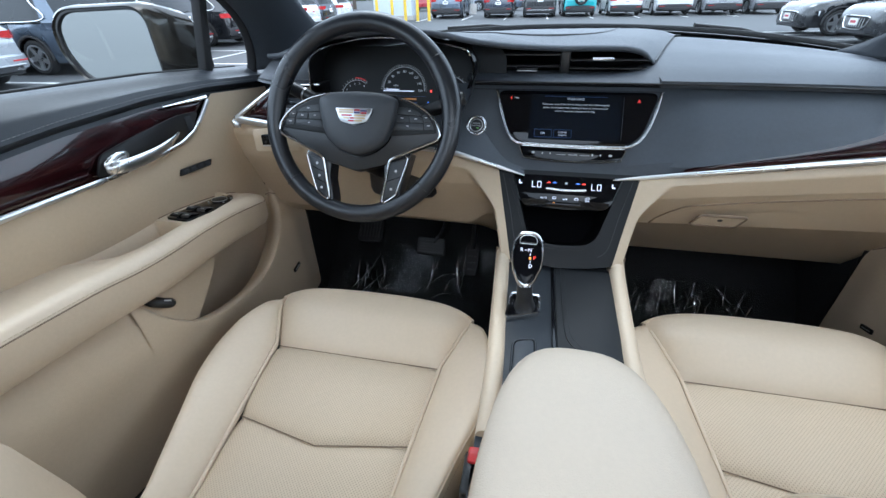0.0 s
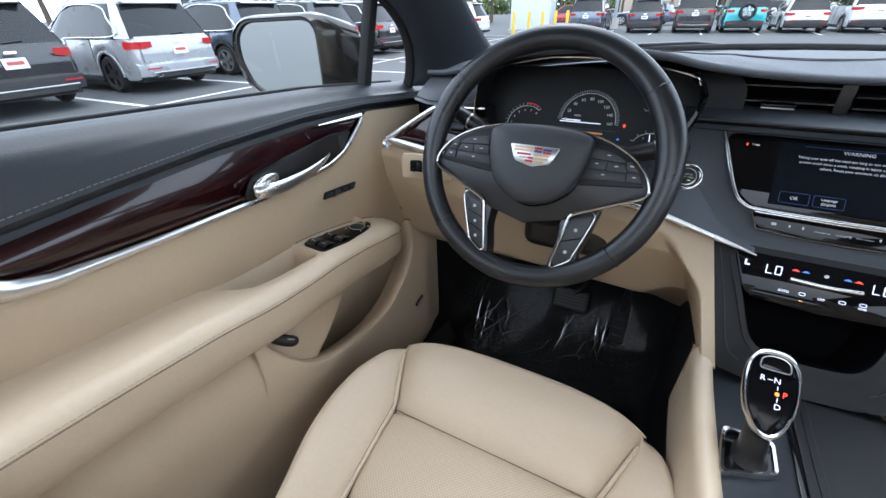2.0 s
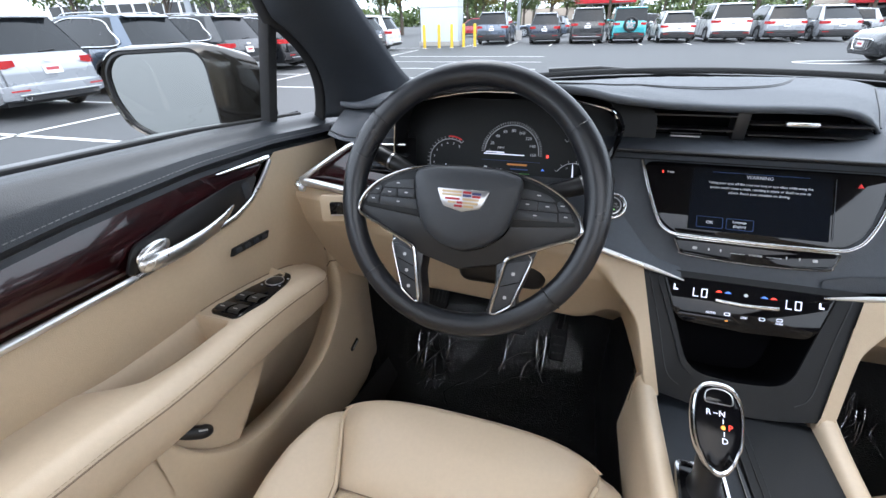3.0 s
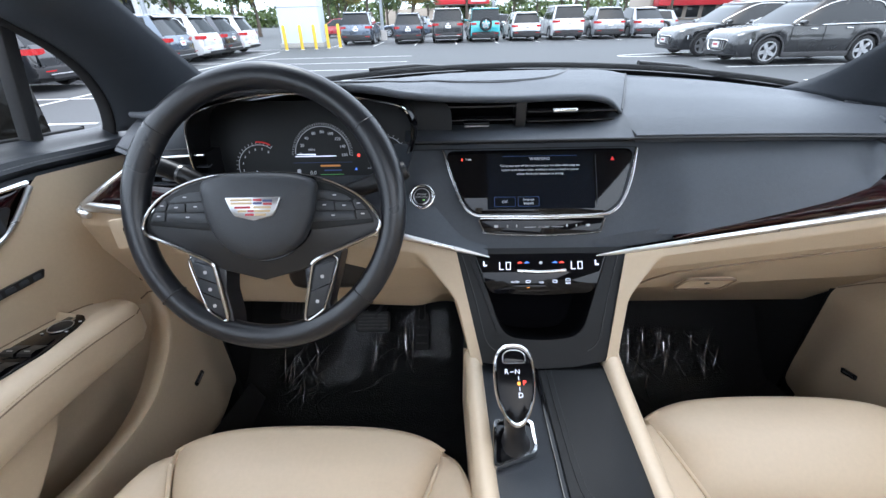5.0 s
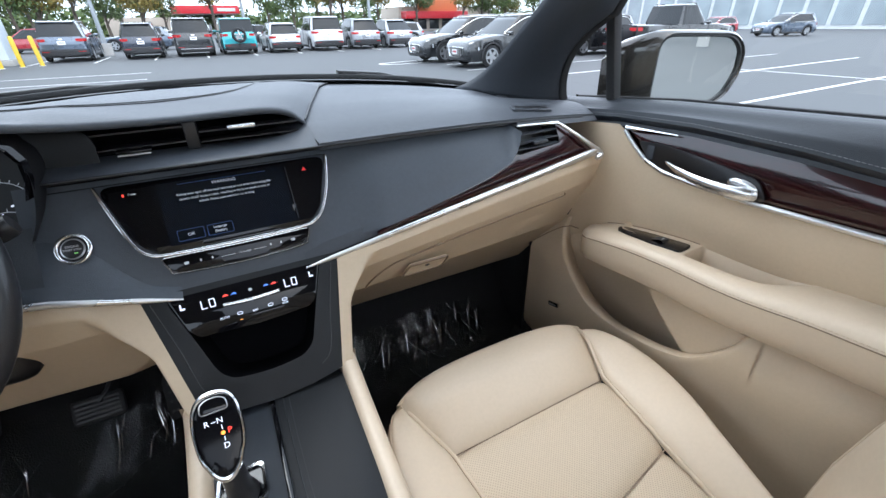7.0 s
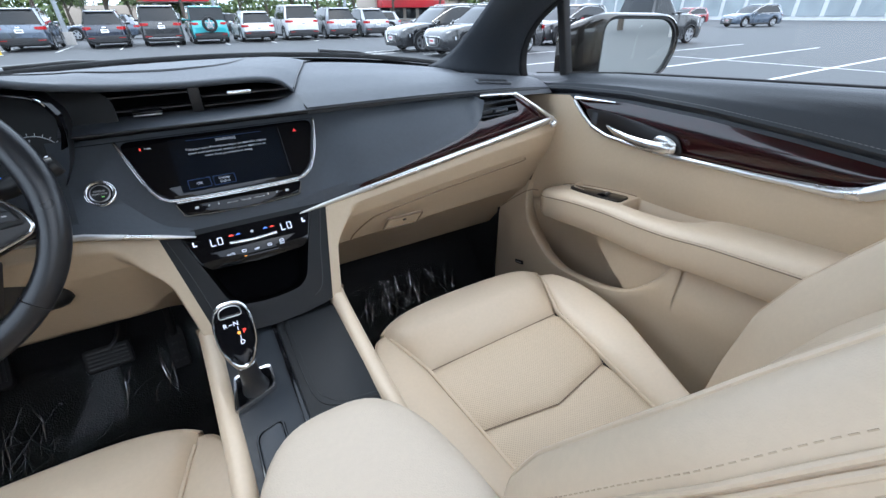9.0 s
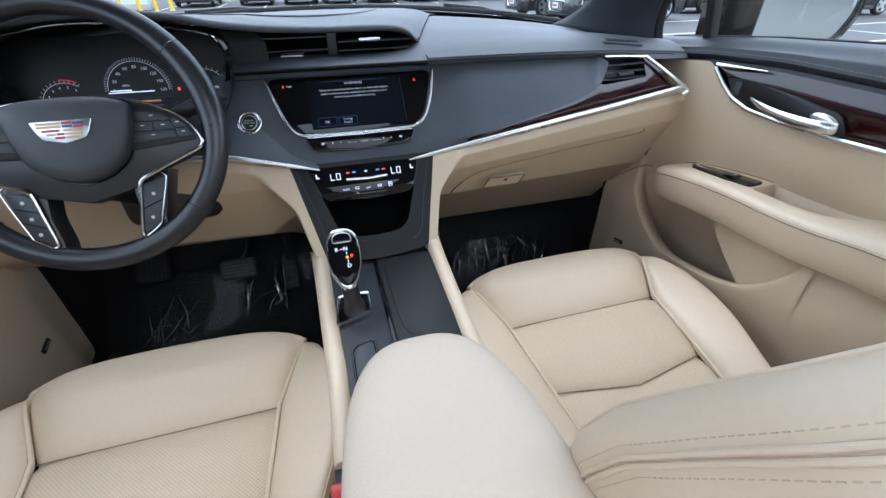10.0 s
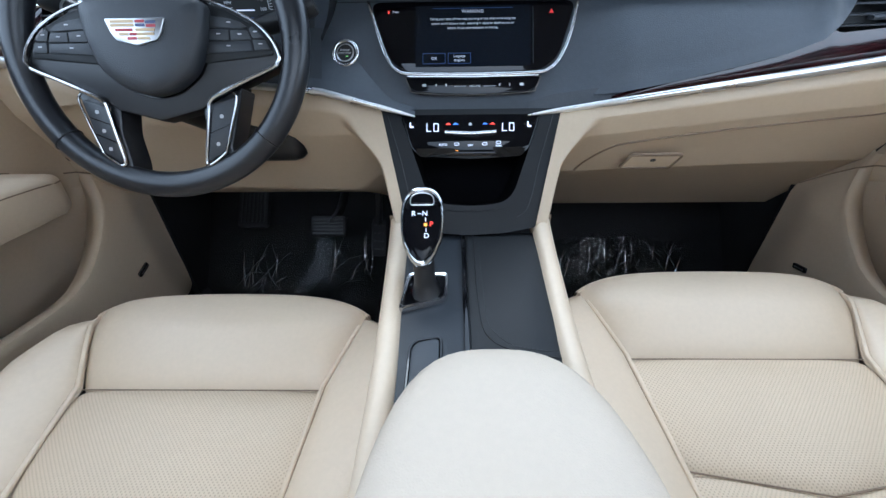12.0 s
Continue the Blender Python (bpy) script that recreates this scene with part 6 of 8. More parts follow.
part("arm", sweep(smooth_path([(-0.352, 1.085, 0.615), (-0.318, 1.11, 0.66), (-0.27, 1.15, 0.86)], 5), round_rect(0.014, 0.02, 0.003, 2)), BLACK, ped)
acc = thing("accelerator_pedal", "tall black accelerator pedal", "pedal", (-0.17, 1.0, 0.5))
AM = plane_at((-0.226, 1.075, 0.575), (0, -0.75, 0.66)) @ Matrix.Diagonal((0.7, 0.62, 1, 1))
pad = part("pad", slab(rounded([(-0.026, -0.085), (0.026, -0.085), (0.03, 0.06), (0.02, 0.085), (-0.02, 0.085), (-0.03, 0.06)], 0.008, 3), AM, 0.012, 0.003), RUBBER, acc)
for k in range(3):
    for j in range(4):
        part("stud", slab(circle(0.0045, 8), AM @ Matrix.Translation((-0.014 + 0.014 * k, -0.055 + 0.035 * j, 0.002)), 0.003, 0.001), BLACK, pad)
part("arm", sweep([(-0.226, 1.10, 0.60), (-0.215, 1.15, 0.80)], round_rect(0.014, 0.02, 0.003, 2)), BLACK, acc)

# ---- glovebox seam and latch ----
box_ = thing("glovebox", "beige glovebox lid with recessed latch", "glovebox", (0.42, 0.82, 0.86))
LM = plane_at((0.315, 0.8345, 0.889), (0, -0.87, -0.49))
part("latch_plate", slab(rounded([(-0.045, -0.016), (0.040, -0.016), (0.048, 0.016), (-0.036, 0.016)], 0.005, 3), LM @ Matrix.Translation((0, 0, 0.0005)), 0.006, 0.0015), BEIGE_PLASTIC, box_, "beige latch plate")
part("latch_gap", frame_ring(rounded([(-0.048, -0.019), (0.043, -0.019), (0.051, 0.019), (-0.039, 0.019)], 0.006, 3), rounded([(-0.045, -0.016), (0.040, -0.016), (0.048, 0.016), (-0.036, 0.016)], 0.005, 3), LM, 0.002, 0.002), SEAM, box_)
part("keyhole", slab(circle(0.005, 14, 0.004), LM @ Matrix.Translation((0.004, 0.004, 0.0012)), 0.001), BLACK, box_)
def knee_y(X, z):
    yc, zc = chrome_line(X)
    a = (zc - 0.002 - z) / (zc - 0.002 - 0.858)
    return lerp(yc + table([(0, 0.0), (0.12, -0.010), (0.35, 0.004), (0.7, 0.045), (1, 0.075)], a), stack_y(z) - 0.004, ease(0.155, 0.125, X))


sm = [Vector((p.x, knee_y(p.x, p.z) - 0.0012, p.z)) for p in smooth_path([(0.672, 0, 0.976), (0.668, 0, 0.966), (0.55, 0, 0.958), (0.40, 0, 0.946), (0.27, 0, 0.930), (0.235, 0, 0.918), (0.205, 0, 0.885), (0.195, 0, 0.862)], 8)]
part("lid_gap", sweep(sm, circle(0.0016, 6)), SEAM, box_)
# parking brake switch left of the wheel
eb = thing("parking_brake_switch", "black parking brake switch in a beige surround", "switch", (-0.64, 0.79, 1.045))
EM = plane_at((-0.632, 0.797, 1.030), (0.25, -0.93, 0.1))
part("surround", slab(round_rect(0.10, 0.05, 0.006, 4), EM, 0.006, 0.002), BEIGE_PLASTIC, eb)
part("key", slab(round_rect(0.024, 0.026, 0.004, 3, -0.02, 0.0), EM @ Matrix.Translation((0, 0, 0.003)), 0.005, 0.001), GLOSS, eb)
part("key_trim", slab(round_rect(0.022, 0.003, 0.001, 1, -0.02, -0.011), EM @ Matrix.Translation((0, 0, 0.0036)), 0.002), SILVER, eb)

# ---- pillars, roof, glass ----
for s in (-1, 1):
    def pillar(u, v):
        base_i, base_o = Vector((s * 0.632, 1.165, 1.165)), Vector((s * 0.798, 1.012, 1.140))
        top_i, top_o = Vector((s * 0.655, 0.675, 1.56)), Vector((s * 0.735, 0.700, 1.557))
        i, o2 = base_i.lerp(top_i, u), base_o.lerp(top_o, u)
        i += Vector((-s * 0.05, 0.02, -0.0)) * math.exp(-u * 14)
        o2 += Vector((-s * 0.012, 0.040, 0.012)) * math.sin(math.pi * min(1.0, u / 0.46)) ** 0.8
        p = i.lerp(o2, v)
        return p + Vector((-s * 0.016, -0.030, 0.0)) * math.sin(math.pi * v) ** 0.8
    pl = part("pillar_trim", grid(pillar, 36, 14), DARK)
    sol = pl.modifiers.new("s", "SOLIDIFY")
    sol.thickness, sol.offset = 0.012, 0
    tagged(pl, "dark grey windscreen pillar trim", "pillar", kind="structure")
    seal = part("pillar_seal", sweep([pillar(u, 1.0) + Vector((s * 0.004, -0.003, 0)) for u in np.linspace(0.0, 1.0, 40)], round_rect(0.024, 0.016, 0.006, 3), up=(0, 1, 0.2)), RUBBER)
    tagged(seal, "black rubber seal along the pillar", "window seal", kind="structure")
    bar_ = part("window_bar", sweep([(s * 0.834, 0.874, 1.12), (s * 0.800, 0.8755, 1.265), (s * 0.778, 0.876, 1.355), (s * 0.740, 0.876, 1.51)], round_rect(0.022, 0.024, 0.004, 2), up=(0, 1, 0)), RUBBER)
    tagged(bar_, "black bar of the quarter window", "window frame", kind="structure")
    pane = part("window", rows_sheet([[Vector((s * 0.856, y, belt_z(y) - 0.02)), Vector((s * 0.745, min(y, 0.62), 1.54))] for y in (-0.65, 0.0, 0.5, 0.95)]), GLASS)
    pane.visible_shadow = False
    tagged(pane, "clear side window of the front door", "window", kind="structure")
def roof_z(x):
    return 1.575 - 0.05 * abs(x / 0.72) ** 3


def roof_strip(x0, x1, y0, y1):
    rows = [[Vector((x, lerp(y0 - (0.13 * (x / 0.72) ** 2 if y0 > 0.7 else 0), y1, v), roof_z(x) + dz)) for x in np.linspace(x0, x1, 9)] for dz, v in ((0, 0), (0, 0.5), (0, 1), (0.04, 1), (0.04, 0.5), (0.04, 0), (0, 0))]
    return rows_sheet(rows)


roof = part("roof", join(roof_strip(-0.72, 0.72, 0.82, 0.12), roof_strip(-0.72, -0.45, 0.12, -1.1), roof_strip(0.45, 0.72, 0.12, -1.1), roof_strip(-0.72, 0.72, -1.1, -2.05)), HEADLINER)
sunroof = part("sunroof", grid(lambda u, v: Vector((lerp(-0.45, 0.45, u), lerp(0.12, -1.1, v), roof_z(lerp(-0.45, 0.45, u)) + 0.03)), 8, 8), ROOF_GLASS)
tagged(sunroof, "clear glass panel in the roof", "window", kind="structure")
tagged(roof, "beige headliner under the roof", "ceiling", kind="structure")
ws = part("windscreen", grid(lambda u, v: Vector((lerp(-1, 1, u) * lerp(0.68, 0.68, v), lerp(1.345, 0.81, v) - 0.14 * (2 * u - 1) ** 2, lerp(1.15, 1.57, v))), 16, 8), GLASS)
ws.visible_shadow = False
tagged(ws, "clear raked windscreen", "windscreen", kind="structure")
rear = part("rear_wall", box(-0.8, 0.8, -2.1, -2.05, 0.40, 1.15), HEADLINER)
tagged(rear, "plain lower rear wall of the cabin", "wall", kind="structure")
bench = thing("rear_bench", "plain beige rear bench seat", "seat", (0, -1.0, 0.42))
part("bench_cushion", box(-0.68, 0.68, -1.25, -0.70, 0.45, 0.72, 0.05), LEATHER, bench)
part("bench_back", box(-0.68, 0.68, -1.5, -1.25, 0.62, 1.25, 0.06), LEATHER, bench)
for s in (-1, 1):
    sd = part("rear_side", box(min(s * 0.78, s * 0.86), max(s * 0.78, s * 0.86), -2.1, -0.65, 0.40, 1.18), BEIGE_PLASTIC)
    tagged(sd, "beige rear side panel", "wall", kind="structure")
    bp = part("centre_pillar", box(min(s * 0.72, s * 0.84), max(s * 0.72, s * 0.84), -0.65, -0.50, 1.1, 1.56), HEADLINER)
    tagged(bp, "beige centre pillar", "pillar", kind="structure")

# ---- bonnet, wipers, cowl ----
bonnet = part("bonnet", grid(lambda u, v: Vector((lerp(-0.80, 0.80, u), lerp(1.55, 2.45, v), 1.075 - 0.16 * v ** 2 - 0.06 * (2 * u - 1) ** 2)), 16, 12), BODY)
tagged(bonnet, "dark bronze painted bonnet", "bonnet", kind="structure")
cowl = part("cowl", grid(lambda u, v: Vector((lerp(-0.78, 0.78, u), lerp(1.33, 1.60, v) - 0.12 * (2 * u - 1) ** 2, lerp(1.165, 1.115, v) - 0.035 * (2 * u - 1) ** 2)), 20, 6), BLACK)
tagged(cowl, "black plastic cowl under the windscreen", "cowl", kind="structure")
for x0, x1 in ((-0.62, 0.02), (0.02, 0.64)):
    w = thing("wiper", "black windscreen wiper at rest", "wiper", (x0, 1.33, 1.17), "wipers")
    def wp(x):
        z = dash_top_z(x, 1.27) + 0.018
        return Vector((x, screen_y(x, z) + 0.016, z))
    part("blade", sweep([wp(x) for x in np.linspace(x0, x1, 16)], round_rect(0.012, 0.012, 0.003, 2)), RUBBER, w)
    part("wiper_arm", sweep([wp(lerp(x0, x1, 0.45)) + Vector((0, 0.004, 0.009)), wp(lerp(x0, x1, 0.62)) + Vector((0, 0.015, 0.007)), wp(lerp(x0, x1, 1.0)) + Vector((0, 0.09, -0.02))], round_rect(0.016, 0.010, 0.003, 2)), BLACK, w)


# ---- door mirrors ----
def door_mirror(s, inner, outer):
    """inner and outer: where the glass's two ends stand in plan, on the passenger's side."""
    mr = thing("door_mirror", "dark bronze door mirror with chamfered glass", "mirror", (s * 0.90, 1.0, 1.12), "door mirrors")
    a, b = Vector((s * inner[0], inner[1], 1.212)), Vector((s * outer[0], outer[1], 1.214))
    c = (a + b) / 2
    along = (b - a).normalized()
    half = (b - a).length / 2

    def Q(x, z, d):
        return c + along * x * half + Vector((-s * 0.25 * d, d, z * 0.074))
    shape = [(-1.02, -0.98), (0.35, -1.08), (0.82, -0.78), (1.03, -0.10), (1.0, 0.55), (0.70, 0.95), (-0.85, 1.02), (-1.04, 0.75)]
    ol = rounded(shape, 0.25, 5)
    rings = [[Q(x * f * (g if x < 0 else 1.0), z * f * (1 - max(0.0, -x) * drop * (z > 0)) + dz, d) for x, z in ol] for f, g, d, dz, drop in ((0.97, 1.0, 0.010, 0, 0), (1.06, 1.0, -0.002, 0, 0), (1.12, 1.02, 0.004, 0, 0), (1.15, 1.08, 0.022, 0, 0), (1.13, 1.22, 0.070, 0.0, 0.22), (1.0, 1.16, 0.115, 0.0, 0.5), (0.72, 0.95, 0.150, 0.0, 0.7))]
    part("shell", rows_sheet(rings, closed=True, front=False), BODY, mr, "dark bronze shell")
    g = bmesh.new()
    g.faces.new([g.verts.new(Q(x, z, 0.006)) for x, z in ol])
    part("glass", g, MIRROR, mr, "mirror glass")
    part("glass_rim", sweep([Q(x * 1.01, z * 1.01, 0.004) for x, z in ol], circle(0.004, 6), closed=True, up=(0, 1, 0)), BLACK, mr)
    part("foot", sweep([c + Vector((-s * 0.04, 0.08, -0.080)), c + Vector((-s * 0.09, 0.09, -0.088)), c + Vector((-s * 0.16, 0.09, -0.095))], round_rect(0.10, 0.030, 0.012, 3)), BLACK, mr)


door_mirror(-1, (0.916, 0.842), (1.092, 0.789))
door_mirror(1, (0.921, 0.848), (1.114, 0.782))

# the car stands slightly askew to the rows of the car park
askew = Matrix.Translation((0, 0.75, 0)) @ Matrix.Rotation(radians(-1.7), 4, "Z") @ Matrix.Translation((0, -0.75, 0))
for ob in list(scene.objects):
    if ob.parent is None and ob.type in {"EMPTY", "MESH"}:
        nudge = {"armrest": 0.016, "gear_lever": 0.006, "belt_buckle": 0.015}.get(ob.name, 0.0)
        ob.matrix_basis = askew @ Matrix.Translation((nudge, 0, 0)) @ ob.matrix_basis

# ---- outside: the car park ----
ground = part("ground", grid(lambda u, v: Vector((lerp(-400, 400, u), lerp(-300, 500, v), GROUND)), 8, 8), ASPHALT)
tagged(ground, "grey worn asphalt of a large car park", "ground", kind="structure")


def stripe(x0, y0, x1, y1, w=0.10):
    d = Vector((x1 - x0, y1 - y0, 0)).normalized() * w / 2
    n = Vector((-d.y, d.x, 0))
    a, b = Vector((x0, y0, GROUND + 0.006)), Vector((x1, y1, GROUND + 0.006))
    k = max(2, int((b - a).length / 0.6))
    bm = rows_sheet([[a.lerp(b, i / k) + n * (1 + 0.10 * noise.noise((x0 + i, y0, 1))), a.lerp(b, i / k) - n * (1 + 0.10 * noise.noise((x0, y0 + i, 7)))] for i in range(k + 1)])
    ob = part("parking_line", bm, PAINT_LINE)
    return tagged(ob, "worn white painted parking line", "road marking", kind="structure")


for k in range(9):
    stripe(-14.0, 4.45 + 2.62 * k, -5.7 if k < 3 else -8.2, 4.45 + 2.62 * k)
stripe(-8.2, -6.0, -8.2, 23.5)
for k in range(1, 4):
    stripe(-14.0, 4.45 - 2.62 * k, -5.7, 4.45 - 2.62 * k)
for y in (11.8, 14.3, 16.7, 19.2):
    stripe(-7.6, y, -1.2, y - 0.15)
for k in range(9):
    stripe(-6.2 + 2.42 * k, 26.6, -6.2 + 2.42 * k + 0.1, 31.5)
for k in range(5):
    stripe(8.0, 4.25 + 2.75 * k - 2.75, 22.0, 4.25 + 2.75 * k - 2.75)
stripe(14.6, -6.0, 14.6, 11.5)
loop = smooth_path([(13.0, 18.0, 0), (8.4, 17.3, 0), (7.0, 17.0, 0), (6.6, 16.6, 0), (7.1, 16.2, 0), (8.4, 16.3, 0), (13.0, 17.0, 0)], 8)
lp = part("painted_loop", sweep([p + Vector((0, 0, GROUND + 0.004)) for p in loop], [(-0.06, -0.002), (0.06, -0.002), (0.06, 0.003), (-0.06, 0.003)]), PAINT_LINE)
tagged(lp, "white painted island outline on the asphalt", "road marking", kind="structure")
stripe(8.5, 14.75, 13.0, 14.75)

# ---- parked cars ----
TYRE = mat("tyre_rubber", (0.012, 0.012, 0.013), 0.85)
ALLOY = mat("alloy", (0.50, 0.51, 0.53), 0.3, metal=0.9)
DARK_ALLOY = mat("dark_alloy", (0.05, 0.05, 0.055), 0.35, metal=0.7)
TAIL = mat("tail_lamp", (0.42, 0.012, 0.015), 0.15, coat=1.0)
LENS = mat("lamp_lens", (0.55, 0.58, 0.62), 0.08, coat=1.0)
PLATE = mat("plate_white", (0.72, 0.72, 0.72), 0.4)
PLATE_RED = mat("plate_red", (0.40, 0.05, 0.06), 0.4)
CLADDING = mat("dark_cladding", (0.02, 0.02, 0.022), 0.6)


def paint(name, color, metal=0.35):
    return mat(name, color, 0.28, metal=metal, coat=1.0, var=0.04, scale=2, fine=20)


def wheel_parts(parent, x, y, r, side, alloy):
    """One road wheel: tyre, rim and spokes; side is +1 or -1."""
    m = Matrix.Translation((x, y, r)) @ Matrix.Rotation(radians(90) * side, 4, "Y")
    wh = part("wheel", grid(lambda u, v: m @ Vector(((r * 0.80 + 0.19 * r * math.cos(2 * math.pi * v)) * math.cos(2 * math.pi * u), (r * 0.80 + 0.19 * r * math.cos(2 * math.pi * v)) * math.sin(2 * math.pi * u), -0.10 + 0.105 * math.sin(2 * math.pi * v))), 28, 10, True, True), TYRE, parent)
    part("rim", frame_ring(circle(r * 0.70, 28), circle(r * 0.62, 28), m, 0.16, 0.0), alloy, wh)
    part("brake", slab(circle(r * 0.62, 20), m @ Matrix.Translation((0, 0, -0.08)), 0.03), BLACK, wh)
    sp = [slab(rounded([(-0.030, 0.03), (-0.018, r * 0.66), (0.018, r * 0.66), (0.030, 0.03)], 0.008, 2)[::-1], m @ Matrix.Rotation(2 * math.pi * (k + 0.15) / 5, 4, "Z") @ Matrix.Translation((dx, 0, -0.015)), 0.03) for k in range(5) for dx in (-0.022, 0.022)]
    part("spokes", join(*sp, slab(circle(0.055, 14), m @ Matrix.Translation((0, 0, -0.008)), 0.03)), alloy, wh)


def suv(label, color, L=4.68, W=1.90, H=1.66, boxy=0.0, alloy=None, plate=None, spare=False, low_black=True, chrome=True, exhaust=False, slope=0.0, name="parked_car", group="parked cars", bed=False):
    """A parked car about its own origin on the ground: x across, front towards +y."""
    car = thing(name, label, "car", (0, 0, 0), group)
    alloy = alloy or ALLOY
    hw, hl = W / 2, L / 2
    r = 0.36
    axles = (-hl + 0.93, hl - 0.90)
    belt = 0.60 * H + 0.02

    def zt(f):
        if bed:
            return table([(-1, belt + 0.02), (0.5, belt + 0.03), (0.62, belt + 0.02), (0.92, belt - 0.10), (1, belt - 0.30)], f)
        return table([(-1.0, belt - 0.20), (-0.97, belt - 0.02), (-0.9, belt + 0.01), (0.30, belt + 0.0), (0.42, belt + 0.02), (0.62, belt - 0.02), (0.86, belt - 0.11 + 0.06 * boxy), (0.96, belt - 0.22 + 0.1 * boxy), (1.0, belt - 0.40 + 0.2 * boxy)], f)

    def wd(f):
        return hw * table([(-1.0, 0.86 + 0.08 * boxy), (-0.95, 0.94), (-0.8, 0.985), (0.0, 1.0), (0.7, 0.985), (0.9, 0.93 + 0.04 * boxy), (0.97, 0.84 + 0.1 * boxy), (1.0, 0.72 + 0.2 * boxy)], f)

    def zb(y):
        z = table([(-hl, 0.34), (-hl + 0.2, 0.26), (hl - 0.3, 0.24), (hl, 0.30)], y)
        for a in axles:
            t = (y - a) / (r * 1.17)
            if abs(t) < 1:
                z = max(z, r + r * 1.15 * math.sqrt(1 - t * t))
        return z

    ys = sorted(set([round(-hl + L * i / 60, 4) for i in range(61)] + [round(a + r * 1.17 * t, 4) for a in axles for t in (-1, -0.97, -0.9, -0.7, -0.35, 0, 0.35, 0.7, 0.9, 0.97, 1)]))
    rows = []
    for y in ys:
        f = y / hl
        w, t, b = wd(f), zt(f), zb(y)
        b = min(b, t - 0.12)
        half = [(w * 0.96, b), (w * 1.0, lerp(b, t, 0.28)), (w * 0.992, lerp(b, t, 0.62)), (w * 0.985, lerp(b, t, 0.70)), (w * 0.965, t - 0.035), (w * 0.90, t), (w * 0.5, t + 0.012), (0.0, t + 0.016)]
        rows.append([Vector((x, y, z)) for x, z in half] + [Vector((-x, y, z)) for x, z in half[-2::-1]])
    body = rows_sheet(rows)
    for e in (0, -1):
        body.verts.ensure_lookup_table()
        n = len(rows[0])
        vs = body.verts[:n] if e == 0 else body.verts[-n:]
        body.faces.new(vs)
    part("body", body, color, car)
    part("underbody", box(-hw * 0.86, hw * 0.86, -hl + 0.12, hl - 0.12, 0.22, 0.62), BLACK, car)
    # arch linings and side cladding
    for s in (-1, 1):
        for a in axles:
            arc = [Vector((s * (wd(a / hl) * 0.997), a + r * 1.14 * math.cos(q), r + r * 1.14 * math.sin(q))) for q in np.linspace(-0.1, math.pi + 0.1, 20)]
            part("wheel_arch", sweep(arc, round_rect(0.05, 0.035, 0.01, 2), up=(s, 0, 0)), CLADDING if low_black else color, car)
        part("side_sill", box(min(s * hw * 0.93, s * hw * 1.005), max(s * hw * 0.93, s * hw * 1.005), axles[0] + r * 1.1, axles[1] - r * 1.1, 0.20, 0.33, 0.02), CLADDING, car)
        wheel_parts(car, s * (hw - 0.01), axles[0], r, s, alloy)
        wheel_parts(car, s * (hw - 0.01), axles[1], r, s, alloy)

    # cabin: glass all round, then pillars and roof over it
    fr0, fr1 = (-0.22 if bed else -0.955 + 0.02 * boxy), 0.40 - 0.10 * boxy
    tr0, tr1 = (-0.16 if bed else -0.80 - 0.10 * boxy + slope), 0.03 + 0.17 * boxy
    zr = H - 0.05

    def G(s, f, t, out=0.0):
        """On the cabin's side: s across from -1 to 1, f along from 0 (rear) to 1 (front), t up from 0 to 1."""
        y = lerp(lerp(fr0, fr1, f), lerp(tr0, tr1, f), t) * hl
        w = lerp(hw * 0.955, hw * (0.74 + 0.14 * boxy), t ** 1.15)
        k = 1.0 - 0.10 * max(0, abs(2 * f - 1) - 0.75) / 0.25 * (1 - 0.5 * boxy)
        return Vector((s * (w * k + out), y + out * (2 * f - 1), lerp(belt - 0.01, zr, t) + 0.03 * math.sin(math.pi * f) * t * (1 - boxy)))
    ring = lambda t: [G(1, i / 16, t) for i in range(17)] + [G(s, 1, t) + Vector((0, 0.05 * (1 - s * s) * hl * 0.3, 0)) for s in (0.6, 0.2, -0.2, -0.6)] + [G(-1, 1 - i / 16, t) for i in range(17)] + [G(s, 0, t) - Vector((0, 0.02 * (1 - s * s) * hl, 0)) for s in (-0.6, -0.2, 0.2, 0.6)]
    part("glasshouse", rows_sheet([ring(t) for t in (0.0, 0.25, 0.5, 0.75, 1.0)], closed=True), TINT, car, "dark tinted windows")
    top = [[(p + (Vector((0, (p.y - (tr0 + tr1) / 2 * hl), 0)) * g) + Vector((p.x * g, 0, dz))) for p in ring(1.0)] for g, dz in ((0.012, -0.035), (0.018, -0.01), (0.0, 0.025), (-0.16, 0.045), (-0.5, 0.055))]
    part("roof_panel", rows_sheet(top, closed=True), color, car)
    for s in (-1, 1):
        for name_, f0, f1, g0, g1 in (("pillar", 0.0, 0.075 + 0.04 * (1 - boxy), 0.0, 0.06 + 0.03 * (1 - boxy)), ("pillar", 0.965, 1.0, 0.95, 1.0)):
            a = [[G(s, lerp(f0, f1, q), 0.0, 0.012).lerp(G(s, lerp(g0, g1, q), 1.0, 0.012), t) for q in (0, 0.5, 1)] for t in np.linspace(0, 1, 7)]
            part(name_, rows_sheet(a), color, car)
        for f0 in (0.33, 0.62):
            a = [[G(s, f0 + q, 0.0, 0.006).lerp(G(s, f0 + q, 1.0, 0.006), t) for q in (0, 0.03)] for t in np.linspace(0, 1, 5)]
            part("door_pillar", rows_sheet(a), BLACK, car)
